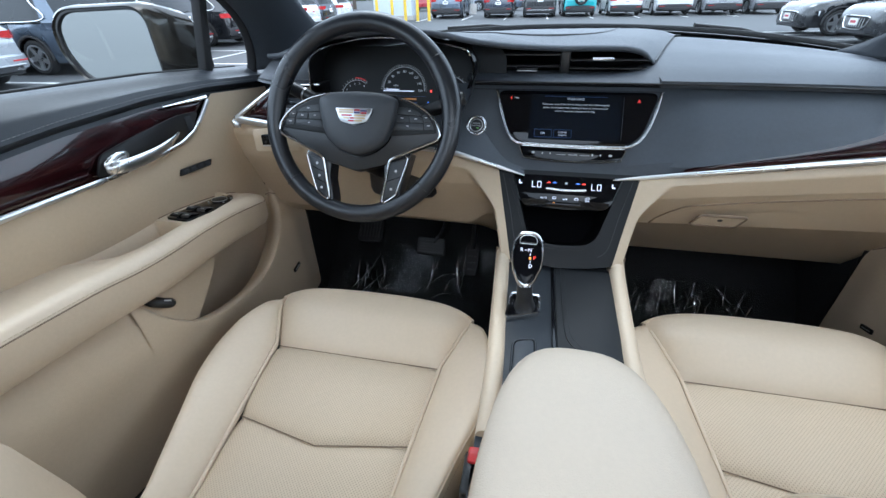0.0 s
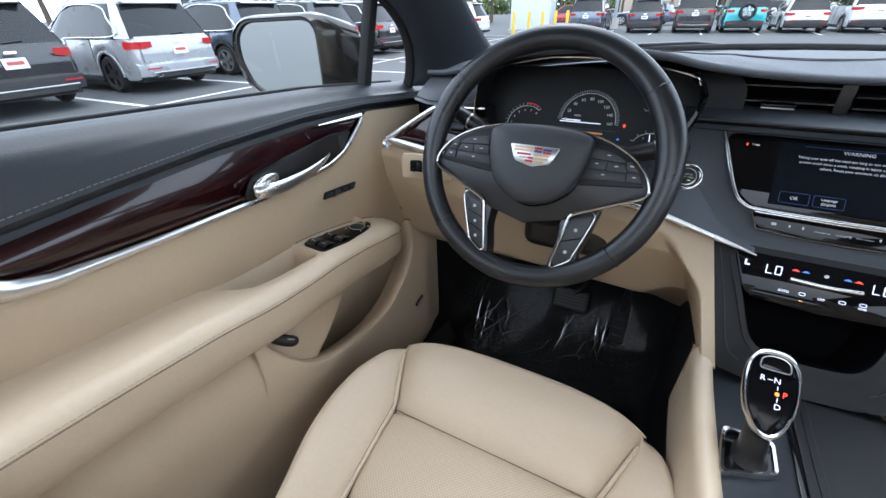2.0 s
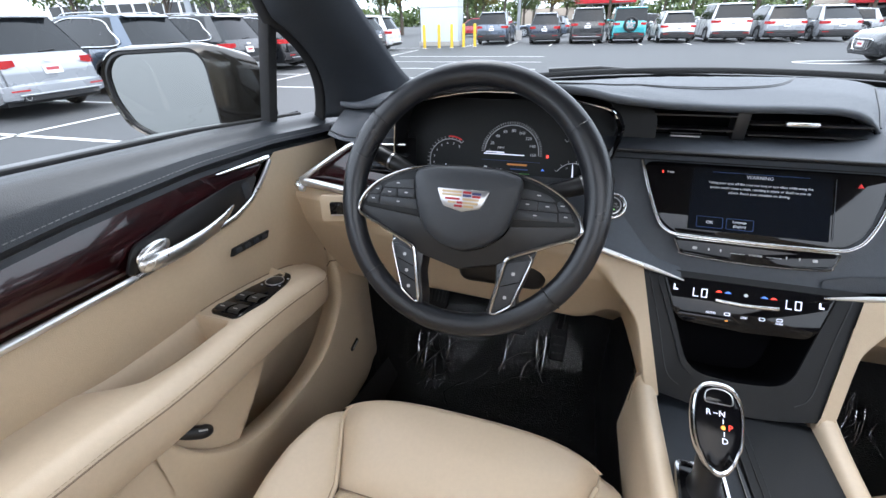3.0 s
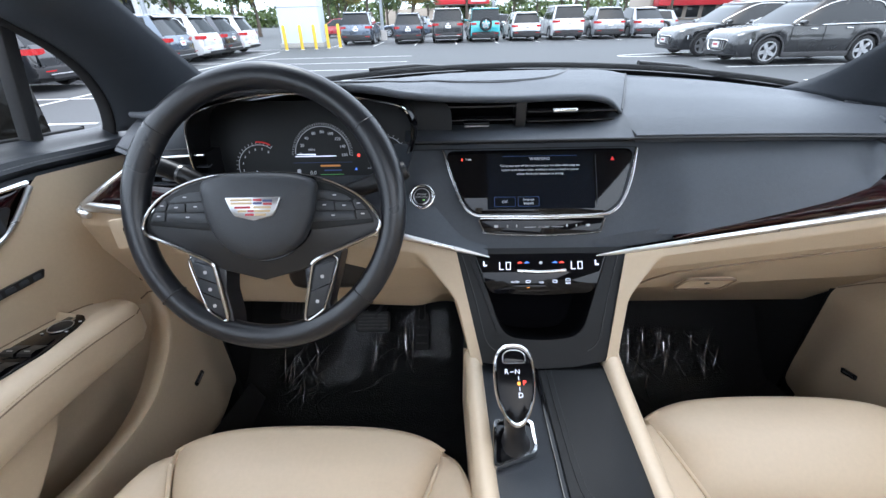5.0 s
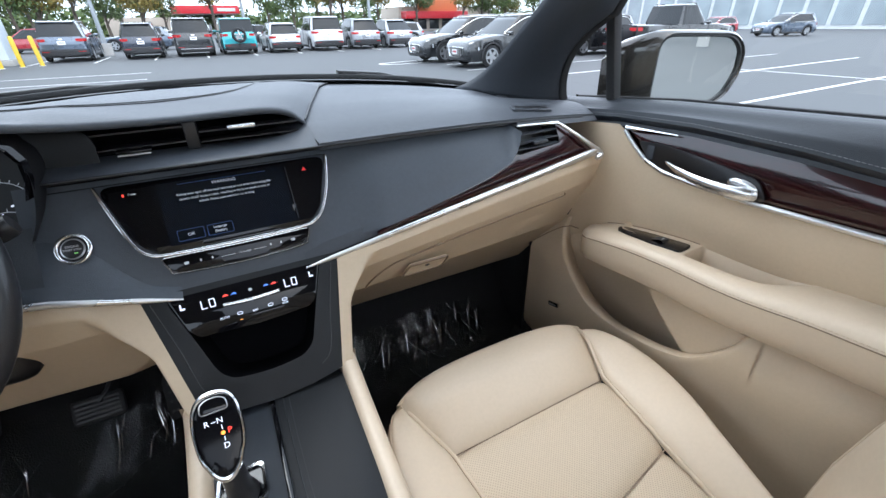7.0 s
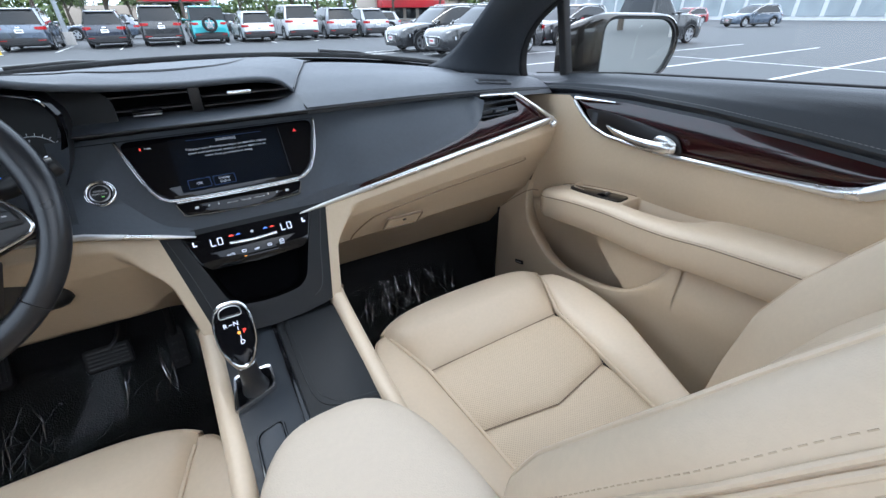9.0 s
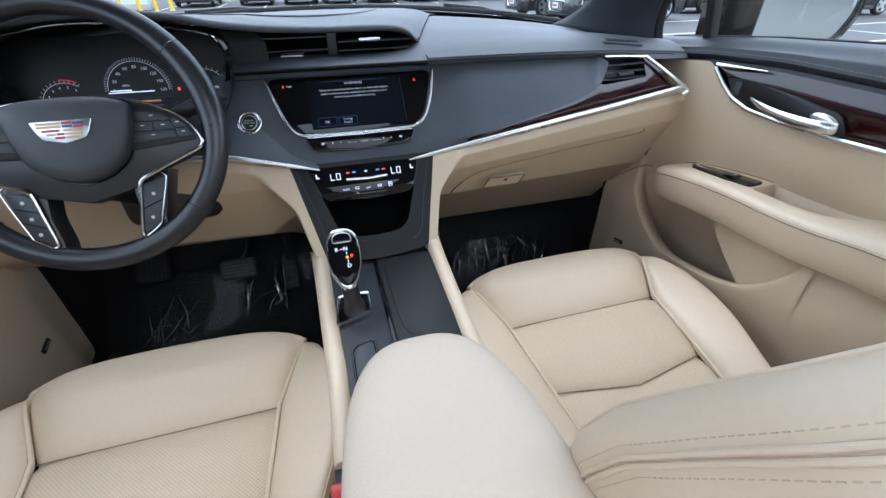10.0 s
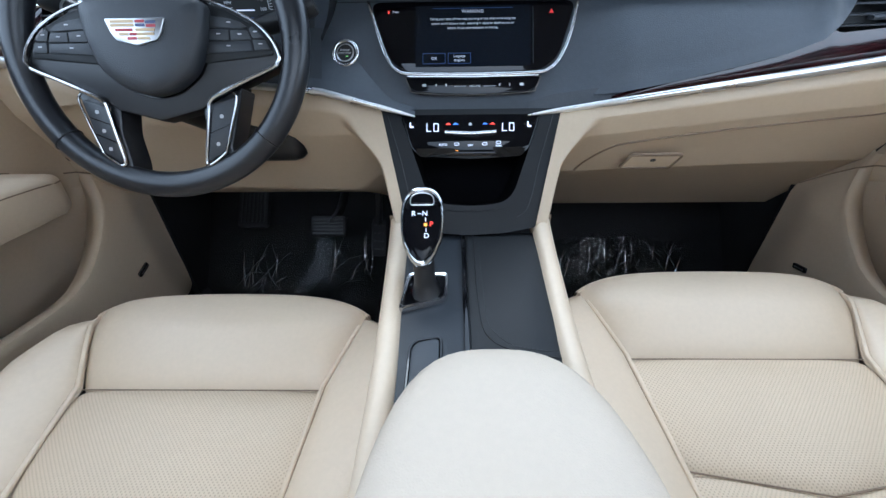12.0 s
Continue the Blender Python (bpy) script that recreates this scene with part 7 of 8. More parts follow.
        if chrome:
            loop_ = smooth_path([G(s, 0.10, 0.10, 0.010), G(s, 0.13, 0.55, 0.010), G(s, 0.20, 0.86, 0.010), G(s, 0.5, 0.94, 0.010), G(s, 0.80, 0.90, 0.010), G(s, 0.95, 0.5, 0.010), G(s, 0.965, 0.04, 0.010), G(s, 0.5, 0.03, 0.012)], 5, closed=True)
            part("window_trim", sweep(loop_, circle(0.013, 6), closed=True), CHROME, car)
        part("roof_rail", sweep(smooth_path([G(s * 0.93, 0.10, 1.0) + Vector((0, 0, 0.02)), G(s * 0.93, 0.2, 1.0) + Vector((0, 0, 0.075)), G(s * 0.93, 0.75, 1.0) + Vector((0, 0, 0.075)), G(s * 0.93, 0.88, 1.0) + Vector((0, 0, 0.02))], 5), round_rect(0.03, 0.022, 0.008, 2)), SILVER if chrome else BLACK, car)
        # mirrors, handles, door gaps
        my = lerp(fr0, fr1, 0.93) * hl
        part("door_mirror", rows_sheet([[Vector((s * (hw * 0.95 + q), my + dy, belt + 0.06 + dz)) for dy, dz in circle(g, 12, g * 0.75)] for q, g in ((0.0, 0.05), (0.07, 0.075), (0.17, 0.085), (0.22, 0.06))], closed=True), color, car)
        for fy in (-0.32, 0.12):
            part("door_handle", sweep([(s * (hw * 0.995), fy * hl - 0.09, belt - 0.10), (s * (hw * 1.012), fy * hl, belt - 0.095), (s * (hw * 0.995), fy * hl + 0.09, belt - 0.09)], round_rect(0.02, 0.03, 0.006, 2)), CHROME if chrome else color, car)
        for fy in (-0.42, -0.03, 0.37):
            part("door_gap", sweep([(s * hw * q * wd(fy) / hw, fy * hl, z) for q, z in ((1.003, 0.36), (1.003, 0.6), (0.997, belt - 0.25), (0.972, belt - 0.03))], circle(0.006, 5)), BLACK, car)

    # rear end
    yr = -hl
    def R(x, z, d=0.0):
        f = -1.0
        bulge = 0.10 * (1 - (x / hw) ** 2)
        return Vector((x, yr - 0.012 - d - bulge * 0.6, z))
    gate = [[R(x, z, 0.005) for x in np.linspace(-hw * 0.80, hw * 0.80, 9)] for z in np.linspace(0.52, belt - 0.20, 4)]
    rear_top = [[Vector((x, lerp(yr - 0.02, fr0 * hl - 0.005, t) - 0.055 * (1 - (x / hw) ** 2), lerp(belt - 0.20, belt + 0.02, t))) for x in np.linspace(-hw * 0.80, hw * 0.80, 9)] for t in (0.3, 0.7, 1.0)]
    part("tailgate", rows_sheet(gate + rear_top), color, car)
    part("rear_bumper", rows_sheet([[R(x, z, d) + Vector((0, 0.06 * (abs(x) / hw) ** 6 * 3, 0)) for x in np.linspace(-hw * 0.93, hw * 0.93, 13)] for z, d in ((0.30, -0.03), (0.33, 0.05), (0.42, 0.07), (0.54, 0.06), (0.58, 0.0))]), CLADDING if low_black else color, car)
    part("diffuser", rows_sheet([[R(x, z, d) for x in np.linspace(-hw * 0.7, hw * 0.7, 7)] for z, d in ((0.26, 0.0), (0.30, 0.075), (0.40, 0.082))]), CLADDING, car)
    part("bumper_strip", sweep([R(x, 0.40, 0.085) for x in np.linspace(-hw * 0.75, hw * 0.75, 9)], round_rect(0.02, 0.025, 0.006, 2)), SILVER if chrome else CLADDING, car)
    for s in (-1, 1):
        lamp = [[Vector((s * x, yr - 0.035 - d - 0.06 * (1 - (x / hw) ** 2), z)) for x, d in ((hw * 0.58, 0.0), (hw * 0.74, 0.004), (hw * 0.88, -0.06), (hw * 0.975, -0.26))] for z in (belt - 0.19, belt - 0.15, belt - 0.08, belt - 0.065)]
        for i, row in enumerate(lamp):
            row[0].z += 0.03 * (1 - i / 3)
        part("tail_lamp", rows_sheet(lamp), TAIL, car, "red tail lamp")
        part("reflector", rows_sheet([[R(s * x, z, 0.075) for x in np.linspace(hw * 0.55, hw * 0.84, 4)] for z in (0.46, 0.485)]), TAIL, car)
        if exhaust:
            for dx in (0.0, 0.11):
                part("exhaust_tip", frame_ring(circle(0.05, 14), circle(0.040, 14), plane_at((s * (hw * 0.52 + dx), yr - 0.13, 0.36), (0, -1, 0)), 0.06, 0.0), CHROME, car)
    part("number_plate", slab(round_rect(0.31, 0.155, 0.01, 2), plane_at((0, yr - 0.092, belt - 0.24), (0, -1, 0.15)), 0.01), PLATE, car)
    part("plate_writing", slab(round_rect(0.22, 0.05, 0.01, 2), plane_at((0, yr - 0.093, belt - 0.235), (0, -1, 0.15)) @ Matrix.Translation((0, 0, 0.002)), 0.002), plate or PLATE_RED, car)
    part("tail_badge", slab(round_rect(0.16, 0.035, 0.015, 3), plane_at((0, yr - 0.085, belt - 0.085), (0, -1, 0.3)), 0.01), CHROME, car)
    wiper_ = [G(0.0, 0, 0.08) + Vector((0, -0.06, 0.0)), G(0.35, 0, 0.12) + Vector((0, -0.055, 0.0))]
    part("rear_wiper", sweep(wiper_, circle(0.012, 6)), BLACK, car)
    if not bed:
        part("spoiler", rows_sheet([[G(x, 0, 1.0) + Vector((0, d - 0.03, z)) for x in np.linspace(-0.92, 0.92, 9)] for d, z in ((0.12, 0.045), (-0.02, 0.035), (-0.12, 0.0), (-0.11, -0.02), (0.05, -0.03))]), color, car)

    # front end
    yf = hl
    def F(x, z, d=0.0):
        return Vector((x, yf + 0.02 + d - 0.26 * (abs(x) / hw) ** 2.6, z))
    part("grille", rows_sheet([[F(x, z, 0.02) for x in np.linspace(-hw * w, hw * w, 9)] for z, w in ((0.36, 0.32), (0.45, 0.46), (0.62, 0.50), (belt - 0.36, 0.44))]), BLACK, car, "black grille")
    part("grille_frame", sweep([F(s_ * hw, z, 0.03) for s_, z in ((-0.32, 0.36), (-0.46, 0.45), (-0.51, 0.62), (-0.44, belt - 0.35), (0.0, belt - 0.345), (0.44, belt - 0.35), (0.51, 0.62), (0.46, 0.45), (0.32, 0.36), (0.0, 0.35))], circle(0.018, 6), closed=True, up=(0, 1, 0)), CHROME if chrome else CLADDING, car)
    for k in range(9):
        x = (k - 4) * 0.088 * hw
        part("grille_bar", sweep([F(x, 0.40, 0.028), F(x, belt - 0.38, 0.028)], circle(0.009, 5), up=(0, 1, 0)), SILVER, car)
    for s in (-1, 1):
        part("headlamp", rows_sheet([[Vector((s * x, yf + 0.012 - 0.26 * (x / hw) ** 2.6 + d, z + 0.05 * (x / hw - 0.6))) for x, d in ((hw * 0.54, 0.0), (hw * 0.72, 0.0), (hw * 0.88, -0.04), (hw * 0.95, -0.16))] for z in (belt - 0.46, belt - 0.40, belt - 0.34)]), LENS, car, "clear headlamp")
        part("air_intake", rows_sheet([[F(s * x, z, 0.012) for x in np.linspace(hw * 0.60, hw * 0.86, 4)] for z in (0.34, 0.46, 0.54)]), CLADDING, car)
    part("front_plate", slab(round_rect(0.31, 0.155, 0.01, 2), plane_at((0, yf + 0.06, 0.52), (0, 1, 0.0)), 0.01), PLATE, car)
    part("front_plate_writing", slab(round_rect(0.22, 0.06, 0.01, 2), plane_at((0, yf + 0.062, 0.52), (0, 1, 0)), 0.002), plate or PLATE_RED, car)
    part("front_lip", rows_sheet([[F(x, z, d) for x in np.linspace(-hw * 0.9, hw * 0.9, 11)] for z, d in ((0.24, -0.04), (0.27, 0.025), (0.33, 0.02))]), CLADDING, car)
    if spare:
        m = plane_at((0.0, yr - 0.22, 0.98), (0, -1, 0))
        part("spare_tyre", grid(lambda u, v: m @ Vector(((0.31 + 0.075 * math.cos(2 * math.pi * v)) * math.cos(2 * math.pi * u), (0.31 + 0.075 * math.cos(2 * math.pi * v)) * math.sin(2 * math.pi * u), 0.11 * math.sin(2 * math.pi * v))), 28, 10, True, True), TYRE, car, "spare wheel")
        part("spare_rim", join(*[slab(rounded([(-0.03, 0.03), (-0.045, 0.25), (0.045, 0.25), (0.03, 0.03)], 0.01, 2)[::-1], m @ Matrix.Rotation(2 * math.pi * k / 5, 4, "Z") @ Matrix.Translation((0, 0, 0.06)), 0.03) for k in range(5)]), ALLOY, car)
    return car


def park(car, x, y, heading):
    """heading: degrees, 0 faces +y, 90 faces -x."""
    car.matrix_basis = pose(x, y, GROUND, 0, 0, heading)


WHITE, SILVERP, BLUEG, BLK, NAVY, TEAL, GREYP = paint("white_paint", (0.62, 0.63, 0.64), 0.0), paint("silver_paint", (0.34, 0.355, 0.38), 0.3), paint("blue_grey_paint", (0.085, 0.11, 0.15), 0.5), paint("black_paint", (0.008, 0.009, 0.011), 0.2), paint("navy_paint", (0.015, 0.022, 0.04), 0.4), paint("teal_paint", (0.02, 0.33, 0.37), 0.1), paint("grey_paint", (0.07, 0.075, 0.085), 0.5)
CHARCOAL = paint("charcoal_paint", (0.018, 0.020, 0.023), 0.3)
REDP = paint("red_paint", (0.35, 0.02, 0.03), 0.1)

# row to the driver's side, tails towards the lane
for y, c, lab, kw in ((3.35, BLK, "black estate car parked tail towards the lane", {}), (6.08, SILVERP, "silver sport utility car with four exhaust tips", {"exhaust": True, "alloy": DARK_ALLOY, "low_black": False}), (8.8, BLUEG, "blue grey sport utility car parked in a row", {}),
                      (11.5, CHARCOAL, "charcoal sport utility car parked in a row", {}), (14.2, BLK, "black sport utility car parked in a row", {}), (16.9, BLUEG, "blue sport utility car parked in a row", {}), (19.3, WHITE, "white sport utility car parked in a row", {"low_black": False}), (21.4, NAVY, "dark blue small sport utility car", {"L": 4.5}), (23.6, WHITE, "white small sport utility car", {"L": 4.5, "low_black": False})):
    park(suv(lab, c, **kw), -11.75, y, 90)
# far row, tails towards us
for x, c, lab, kw in ((-4.95, BLUEG, "large dark blue grey sport utility car", {"H": 1.78, "W": 1.98, "boxy": 0.35, "chrome": False}), (-1.80, NAVY, "small dark blue sport utility car", {"W": 1.8, "chrome": False}), (0.62, BLK, "large black sport utility car", {"H": 1.86, "W": 1.92, "boxy": 0.5}), (2.90, TEAL, "teal off-road car with a spare wheel on the tailgate", {"H": 1.84, "L": 4.3, "W": 1.88, "boxy": 1.0, "spare": True, "chrome": False}),
                      (5.40, WHITE, "white compact sport utility car", {"H": 1.56, "W": 1.85, "chrome": False}), (7.95, WHITE, "large white sport utility car", {"H": 1.88, "W": 2.02, "boxy": 0.5, "chrome": False}), (10.45, SILVERP, "silver sport utility car parked tail out", {"H": 1.72, "W": 1.98, "chrome": False}), (12.85, SILVERP, "silver coupe-roofed sport utility car", {"H": 1.66, "slope": 0.18, "chrome": False})):
    park(suv(lab, c, plate=GREYP, **kw), x, 30.4, 0)
# cars on the passenger's side, noses towards the lane
for x, y, c, lab in ((10.45, 13.55, BLK, "black sport utility car with bright grille frame"), (10.35, 16.55, BLK, "black sport utility car behind another one")):
    park(suv(lab, c, L=4.5, H=1.62, W=1.86), x, y, 90)
park(suv("dark pickup truck parked across the lane", BLK, L=5.7, W=2.05, H=1.92, boxy=0.6, bed=True, chrome=False, name="pickup_truck"), 19.0, 12.9, -98)
park(suv("black sport utility car beside a pickup", BLK, L=4.5, H=1.6), 17.0, 15.6, 90)
park(suv("grey blue sport utility car standing far off", BLUEG), 44.0, 19.5, 70)
park(suv("red car standing far off", REDP, H=1.5), 47.0, 27.0, 80)
park(suv("white car standing behind on the passenger side", WHITE, L=4.7), 10.0, -17.0, 0)
for x, y, c in ((-2.6, 40.0, BLUEG), (4.8, 42.0, GREYP), (16.0, 36.0, SILVERP), (-9.0, 42.0, REDP)):
    park(suv("car standing in the road beyond the car park", c, L=4.5, H=1.5, chrome=False), x, y, 80)

# ---- bollards ----
YELLOW = mat("yellow_paint", (0.62, 0.42, 0.03), 0.5, var=0.12)
first = None
for x, y in ((-8.25, 24.9), (-7.45, 25.1), (-6.75, 25.3), (-6.2, 25.9), (-5.6, 26.2)):
    if first is None:
        first = thing("bollard", "yellow painted steel bollard", "bollard", (0, 0, 0), "bollards")
        part("post", rows_sheet([[Vector((a, b, z)) for a, b in circle(rr, 14)] for rr, z in ((0.085, 0), (0.085, 1.12), (0.075, 1.17), (0.045, 1.20))], closed=True), YELLOW, first)
        part("foot", slab(circle(0.12, 14), pose(0, 0, 0.02), 0.02), PAINT_LINE, first)
        first.matrix_basis = pose(x, y, GROUND)
    else:
        copy_thing(first, pose(x, y, GROUND, 2 * noise.noise((x, y, 0)), 2 * noise.noise((y, x, 3)), 0))

# ---- sign pylon, canopy, shops ----
PALE = mat("pale_panel", (0.55, 0.60, 0.64), 0.5, var=0.05)
pylon = thing("sign_pylon", "tall pale grey clad sign pylon", "pylon", (-8.0, 27.8, GROUND))
part("shaft", box(-9.2, -6.85, 27.2, 28.6, 0.25 + GROUND, 9.0, 0.03), PALE, pylon)
part("plinth", box(-9.3, -6.75, 27.1, 28.7, GROUND, 0.25 + GROUND, 0.02), mat("concrete", (0.35, 0.34, 0.32), 0.9), pylon)
for z in (2.0, 4.0, 6.0):
    part("panel_gap", box(-9.205, -6.845, 27.19, 28.61, z, z + 0.02), GREYP, pylon)
RED = mat("red_fascia", (0.50, 0.02, 0.03), 0.4)
BUFF = mat("shop_wall", (0.42, 0.36, 0.30), 0.8)
station = thing("station_canopy", "petrol station canopy with a red fascia", "canopy", (6, 110, GROUND))
part("fascia", box(-0.2, 12.6, 110.0, 122.0, 3.9, 5.4, 0.03), RED, station)
part("soffit", box(0.0, 12.4, 110.2, 121.8, 3.82, 3.92), PAINT_LINE, station)
part("fascia_sign", box(8.3, 11.8, 109.94, 109.99, 4.3, 4.9), WHITE, station)
for x in (3.0, 10.0):
    part("column", box(x - 0.3, x + 0.3, 115.8, 116.4, GROUND, 3.85, 0.02), WHITE, station)
part("kiosk", box(-12.0, 0.0, 112.0, 118.0, GROUND, 3.3, 0.02), BUFF, station)
part("pump", box(5.6, 6.8, 115.6, 116.6, GROUND, 1.9, 0.05), SILVERP, station)
shop = thing("shop", "low shop with a red awning and orange gable", "building", (52, 92, GROUND))
part("walls", box(42.0, 66.0, 92.0, 102.0, GROUND, 4.6, 0.02), BUFF, shop)
part("awning", box(42.5, 58.0, 89.5, 92.0, 2.35, 3.7, 0.05), RED, shop)
part("gable", box(46.0, 56.0, 91.0, 91.9, 3.7, 7.4, 0.05), mat("orange_wall", (0.55, 0.16, 0.06), 0.7), shop)
for k in range(7):
    w = part("window", box(43.0 + 3.2 * k, 45.4 + 3.2 * k, 91.9, 91.98, 0.3, 2.3, 0.01), TINT, shop)
    part("window_frame", box(42.9 + 3.2 * k, 45.5 + 3.2 * k, 91.93, 91.99, 0.2, 0.3), SILVER, w)
SHOW_GLASS = mat("pale_show_glass", (0.30, 0.34, 0.36), 0.08, var=0.3, scale=0.4)
hall = thing("showroom", "long white showroom with tall glass front", "building", (90, 40, GROUND))
part("walls", box(70, 74, 8, 70, GROUND, 6.0), WHITE, hall)
for k in range(20):
    part("glass_bay", box(69.9, 69.99, 8.4 + 3.0 * k, 10.9 + 3.0 * k, 0.4, 4.6), SHOW_GLASS, hall)
office = thing("office_block", "long low pale office building far off", "building", (-60, 60, GROUND))
part("walls", box(-85, -36, 58, 70, GROUND, 6.5), WHITE, office)
for k in range(16):
    part("window_band", box(-84 + 3.0 * k, -81.6 + 3.0 * k, 57.9, 57.99, 2.0, 4.6), TINT, office)

# ---- lamp posts, street signs ----
POLE = mat("galvanised_pole", (0.30, 0.32, 0.34), 0.5, metal=0.6)
lamp0 = thing("street_lamp", "tall grey car park lamp post", "lamp post", (0, 0, 0), "lamp posts")
part("pole", rows_sheet([[Vector((a, b, z)) for a, b in circle(rr, 12)] for rr, z in ((0.12, 0.6), (0.07, 9.0))], closed=True), POLE, lamp0)
part("footing", rows_sheet([[Vector((a, b, z)) for a, b in circle(0.3, 16)] for z in (0, 0.65)], closed=True), mat("footing_concrete", (0.4, 0.38, 0.36), 0.9), lamp0)
for s in (-1, 1):
    hd = part("lamp_head", box(min(s * 0.2, s * 0.9), max(s * 0.2, s * 0.9), -0.18, 0.18, 8.95, 9.08, 0.03), POLE, lamp0)
    part("lens", box(min(s * 0.4, s * 0.85), max(s * 0.4, s * 0.85), -0.13, 0.13, 8.92, 8.95), LENS, hd)
lamp0.matrix_basis = pose(-4.0, 34.0, GROUND)
for x, y in ((4.3, 36.0), (13.0, 34.0), (-16.5, 27.0), (-14.5, 15.0), (-16.0, -14.0), (-30.0, -22.0), (-22.0, -30.0), (30.0, 34.0), (25.0, -20.0), (10.0, -26.0)):
    copy_thing(lamp0, pose(x, y, GROUND, 0, 0, 30))
sg = thing("row_sign", "white rectangular row sign on a lamp post", "sign", (-14.5, 20.0, GROUND))
part("post", box(-14.55, -14.45, 19.95, 20.05, GROUND, 2.9, 0.01), POLE, sg)
part("board", box(-14.85, -14.15, 19.90, 19.94, 2.1, 2.85, 0.01), WHITE, sg)
part("writing", join(box(-14.72, -14.54, 19.885, 19.90, 2.22, 2.48), box(-14.46, -14.28, 19.885, 19.90, 2.22, 2.48), box(-14.72, -14.28, 19.885, 19.90, 2.62, 2.70)), BLACK, sg)


# ---- trees ----
def leaf_mat(name, a, b):
    m = mat(name, a, 0.6)
    n, l = m.node_tree.nodes, m.node_tree.links
    g, r = n.new("ShaderNodeNewGeometry"), n.new("ShaderNodeMix")
    r.data_type = "RGBA"
    r.inputs["A"].default_value, r.inputs["B"].default_value = (*a, 1), (*b, 1)
    l.new(g.outputs["Random Per Island"], r.inputs["Factor"])
    l.new(r.outputs["Result"], n["Principled BSDF"].inputs["Base Color"])
    return m


BARK = mat("bark", (0.09, 0.07, 0.055), 0.9, var=0.3)
GREEN = leaf_mat("green_leaves", (0.035, 0.07, 0.018), (0.10, 0.14, 0.03))
AUTUMN = leaf_mat("turning_leaves", (0.09, 0.10, 0.02), (0.26, 0.17, 0.03))


def tree(seed, leaves, label):
    rng = random.Random(seed)
    tr = thing("tree", label, "tree", (0, 0, 0), "trees round the car park")
    part("trunk", sweep([(0.05 * math.sin(z), 0.04 * math.cos(z * 1.3), z) for z in np.linspace(0, 5.5, 9)], circle(0.22, 9), up=(0, 1, 0), scale=lambda t: 1.1 - 0.8 * t), BARK, tr)
    blobs = []
    limbs = bmesh.new()
    for k in range(9):
        a, h = rng.uniform(0, 6.28), rng.uniform(1.8, 4.5)
        tip = Vector((math.cos(a) * rng.uniform(1.2, 2.6), math.sin(a) * rng.uniform(1.2, 2.6), h + rng.uniform(1.2, 3.2)))
        limbs = join(limbs, sweep([(0, 0, h), tuple(tip * 0.5 + Vector((0, 0, h * 0.55))), tuple(tip)], circle(0.07, 6), up=(0.1, 0.9, 0.2), scale=lambda t: 1 - 0.75 * t))
        blobs.append((tip, rng.uniform(0.9, 1.6)))
    part("limbs", limbs, BARK, tr)
    for k in range(10):
        a = rng.uniform(0, 6.28)
        blobs.append((Vector((math.cos(a) * rng.uniform(0, 2.0), math.sin(a) * rng.uniform(0, 2.0), rng.uniform(4.0, 7.6))), rng.uniform(0.8, 1.5)))
    verts, faces = [], []
    for k in range(3600):
        c, r = rng.choice(blobs)
        d = Vector((rng.gauss(0, 1), rng.gauss(0, 1), rng.gauss(0, 0.8))).normalized() * r * rng.uniform(0.45, 1.12)
        p = c + d
        s = rng.uniform(0.10, 0.24)
        u = Vector((rng.gauss(0, 1), rng.gauss(0, 1), rng.gauss(0, 1))).normalized()
        w = u.cross(Vector((rng.gauss(0, 1), rng.gauss(0, 1), rng.gauss(0, 1)))).normalized()
        i = len(verts)
        verts += [p - u * s, p + w * s * 0.55, p + u * s, p - w * s * 0.55]
        faces.append((i, i + 1, i + 2, i + 3))
    me = bpy.data.meshes.new("crown")
    me.from_pydata(verts, [], faces)
    me.materials.append(leaves)
    cr = new("crown", me)
    cr.parent = tr
    return tr


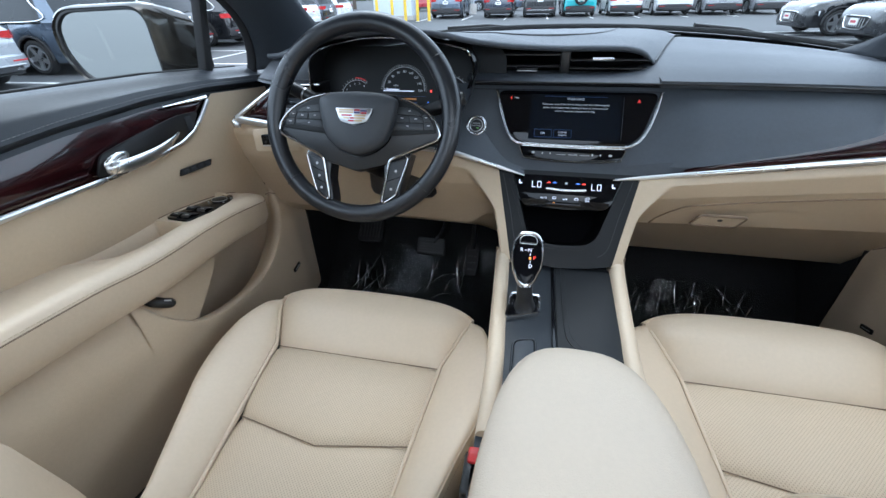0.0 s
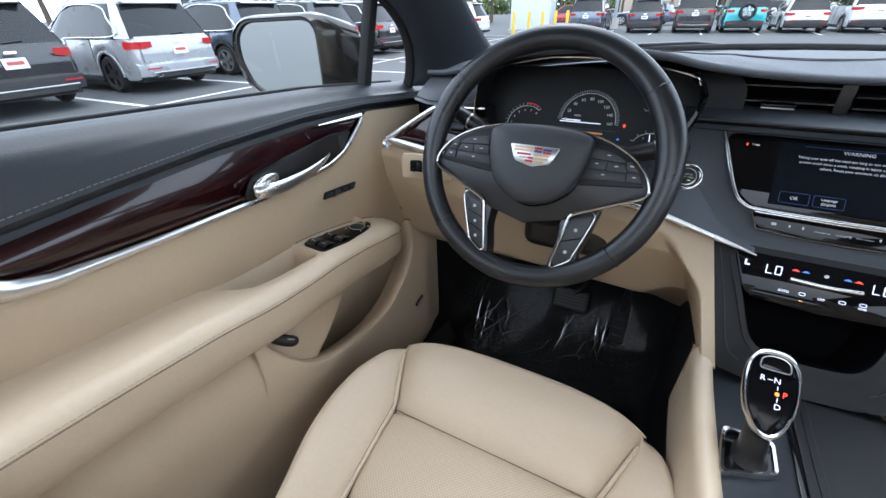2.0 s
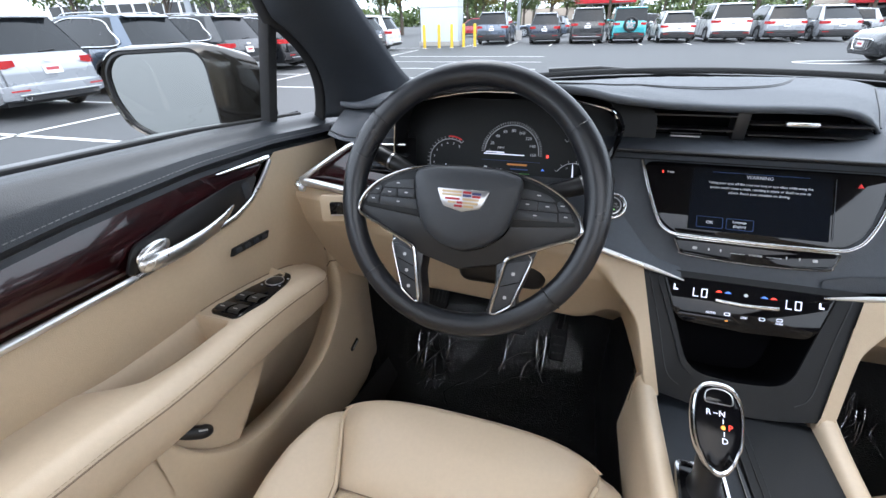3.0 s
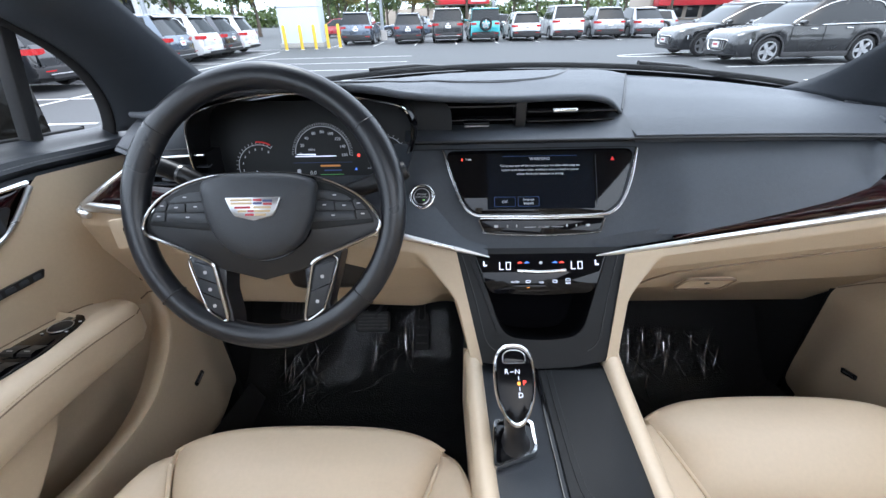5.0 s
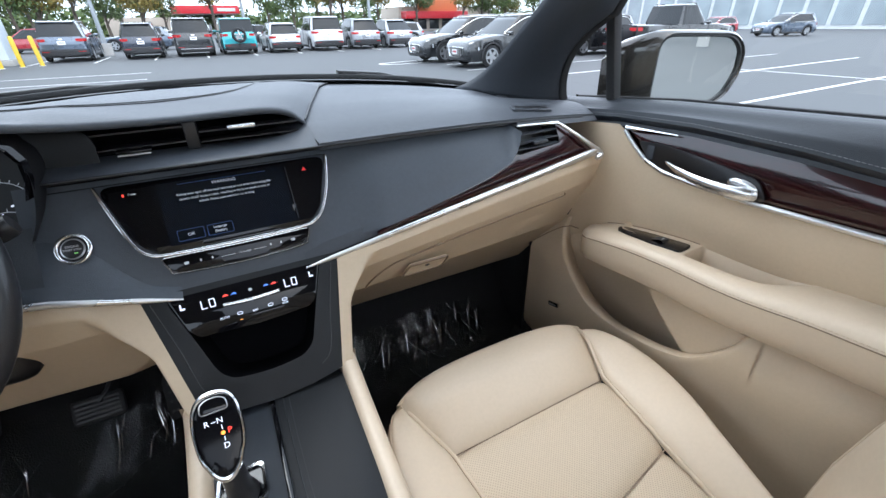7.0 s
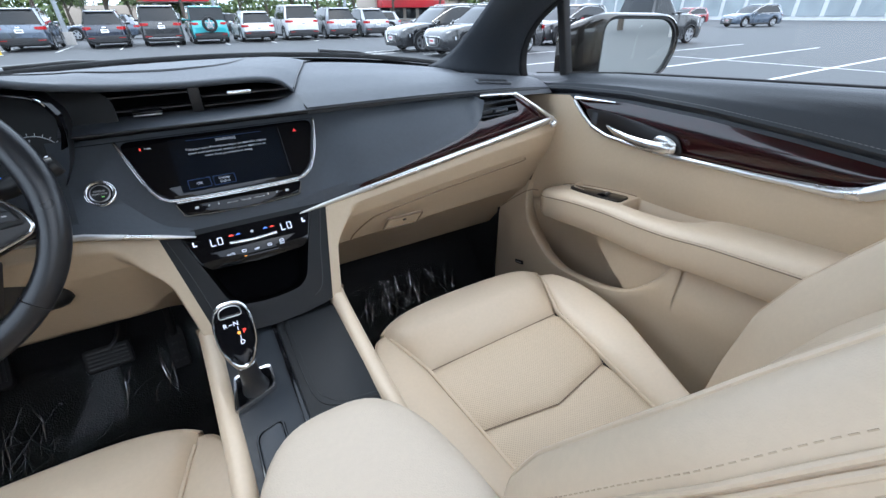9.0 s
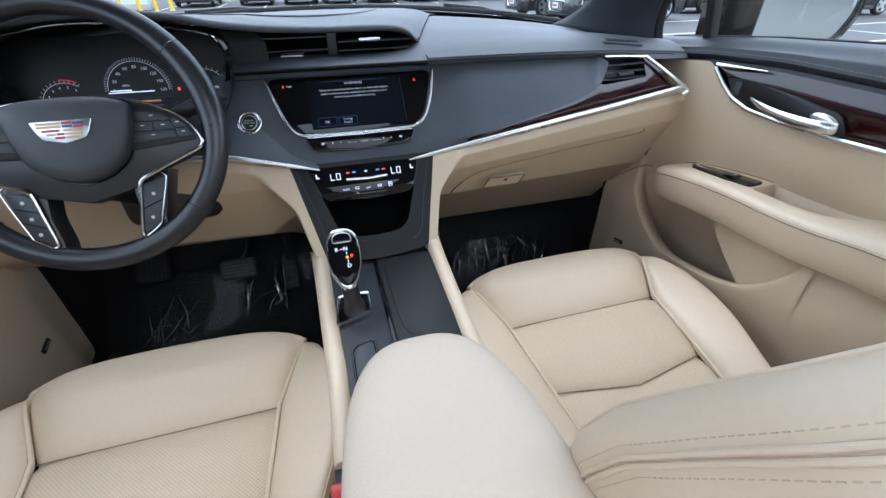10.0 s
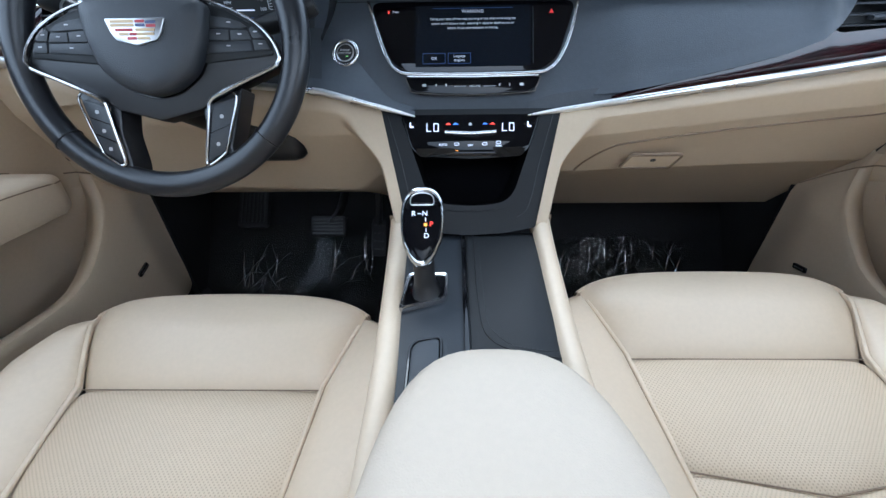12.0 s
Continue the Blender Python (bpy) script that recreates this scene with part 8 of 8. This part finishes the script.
rng = random.Random(4)
masters = [tree(1, GREEN, "green broad-leaved tree beyond the car park"), tree(2, AUTUMN, "tree with leaves turning yellow"), tree(5, GREEN, "full green tree beyond the car park")]
spots = [(x, 78 + rng.uniform(-8, 14), rng.uniform(0.9, 1.5)) for x in np.linspace(-75, 75, 25)] + [(-14 + 3.4 * k, 58 + rng.uniform(-3, 3), rng.uniform(0.7, 1.0)) for k in range(4)] + [(-46, 44, 1.1), (-40, 30, 1.0), (-48, 20, 1.1), (-38, 48, 0.9), (-28, 52, 1.0), (-22, 50, 0.8), (14, 52, 1.0), (19, 55, 1.0)] + [(rng.uniform(15, 60), -rng.uniform(45, 70), rng.uniform(1.0, 1.5)) for k in range(12)] + [(60 + rng.uniform(0, 20), y, 1.1) for y in (-30, -15, 78, 90)] + [(-24, 46, 1.0), (-20, 50, 0.9), (-30, 44, 1.0), (-35, 38, 0.9), (10, -36, 1.0), (15, -40, 1.2), (21, -36, 1.0), (27, -34, 1.1), (33, -30, 1.0)]
for k, (x, y, s) in enumerate(spots):
    m = pose(x + rng.uniform(-1.5, 1.5), y, GROUND, 0, 0, rng.uniform(0, 360))
    src = masters[(k * 7 + int(x)) % 3]
    if k < 3:
        masters[k].matrix_basis = m
        masters[k].scale = (s, s, s)
    else:
        c = copy_thing(src, m)
        c.scale = (s, s, s * 1.05)
verts, faces = [], []
for k in range(26000):
    x = rng.uniform(-170, 170)
    top = 4.2 + 2.6 * noise.noise((x * 0.07, 2.0, 1.0)) + 1.4 * noise.noise((x * 0.31, 5.0, 1.0))
    p = Vector((x, 118 + rng.uniform(0, 14), GROUND + top * rng.uniform(0, 1.05)))
    u = Vector((rng.gauss(0, 1), rng.gauss(0, 1), rng.gauss(0, 1))).normalized()
    w = u.cross(Vector((rng.gauss(0, 1), rng.gauss(0, 1), rng.gauss(0, 1)))).normalized()
    r = rng.uniform(0.3, 0.8)
    i = len(verts)
    verts += [p - u * r, p + w * r * 0.6, p + u * r, p - w * r * 0.6]
    faces.append((i, i + 1, i + 2, i + 3))
me = bpy.data.meshes.new("far_wood")
me.from_pydata(verts, [], faces)
me.materials.append(GREEN)
wood_far = new("far_wood", me)
tagged(wood_far, "dense dark wood far behind the car park", "woodland", kind="stuff")
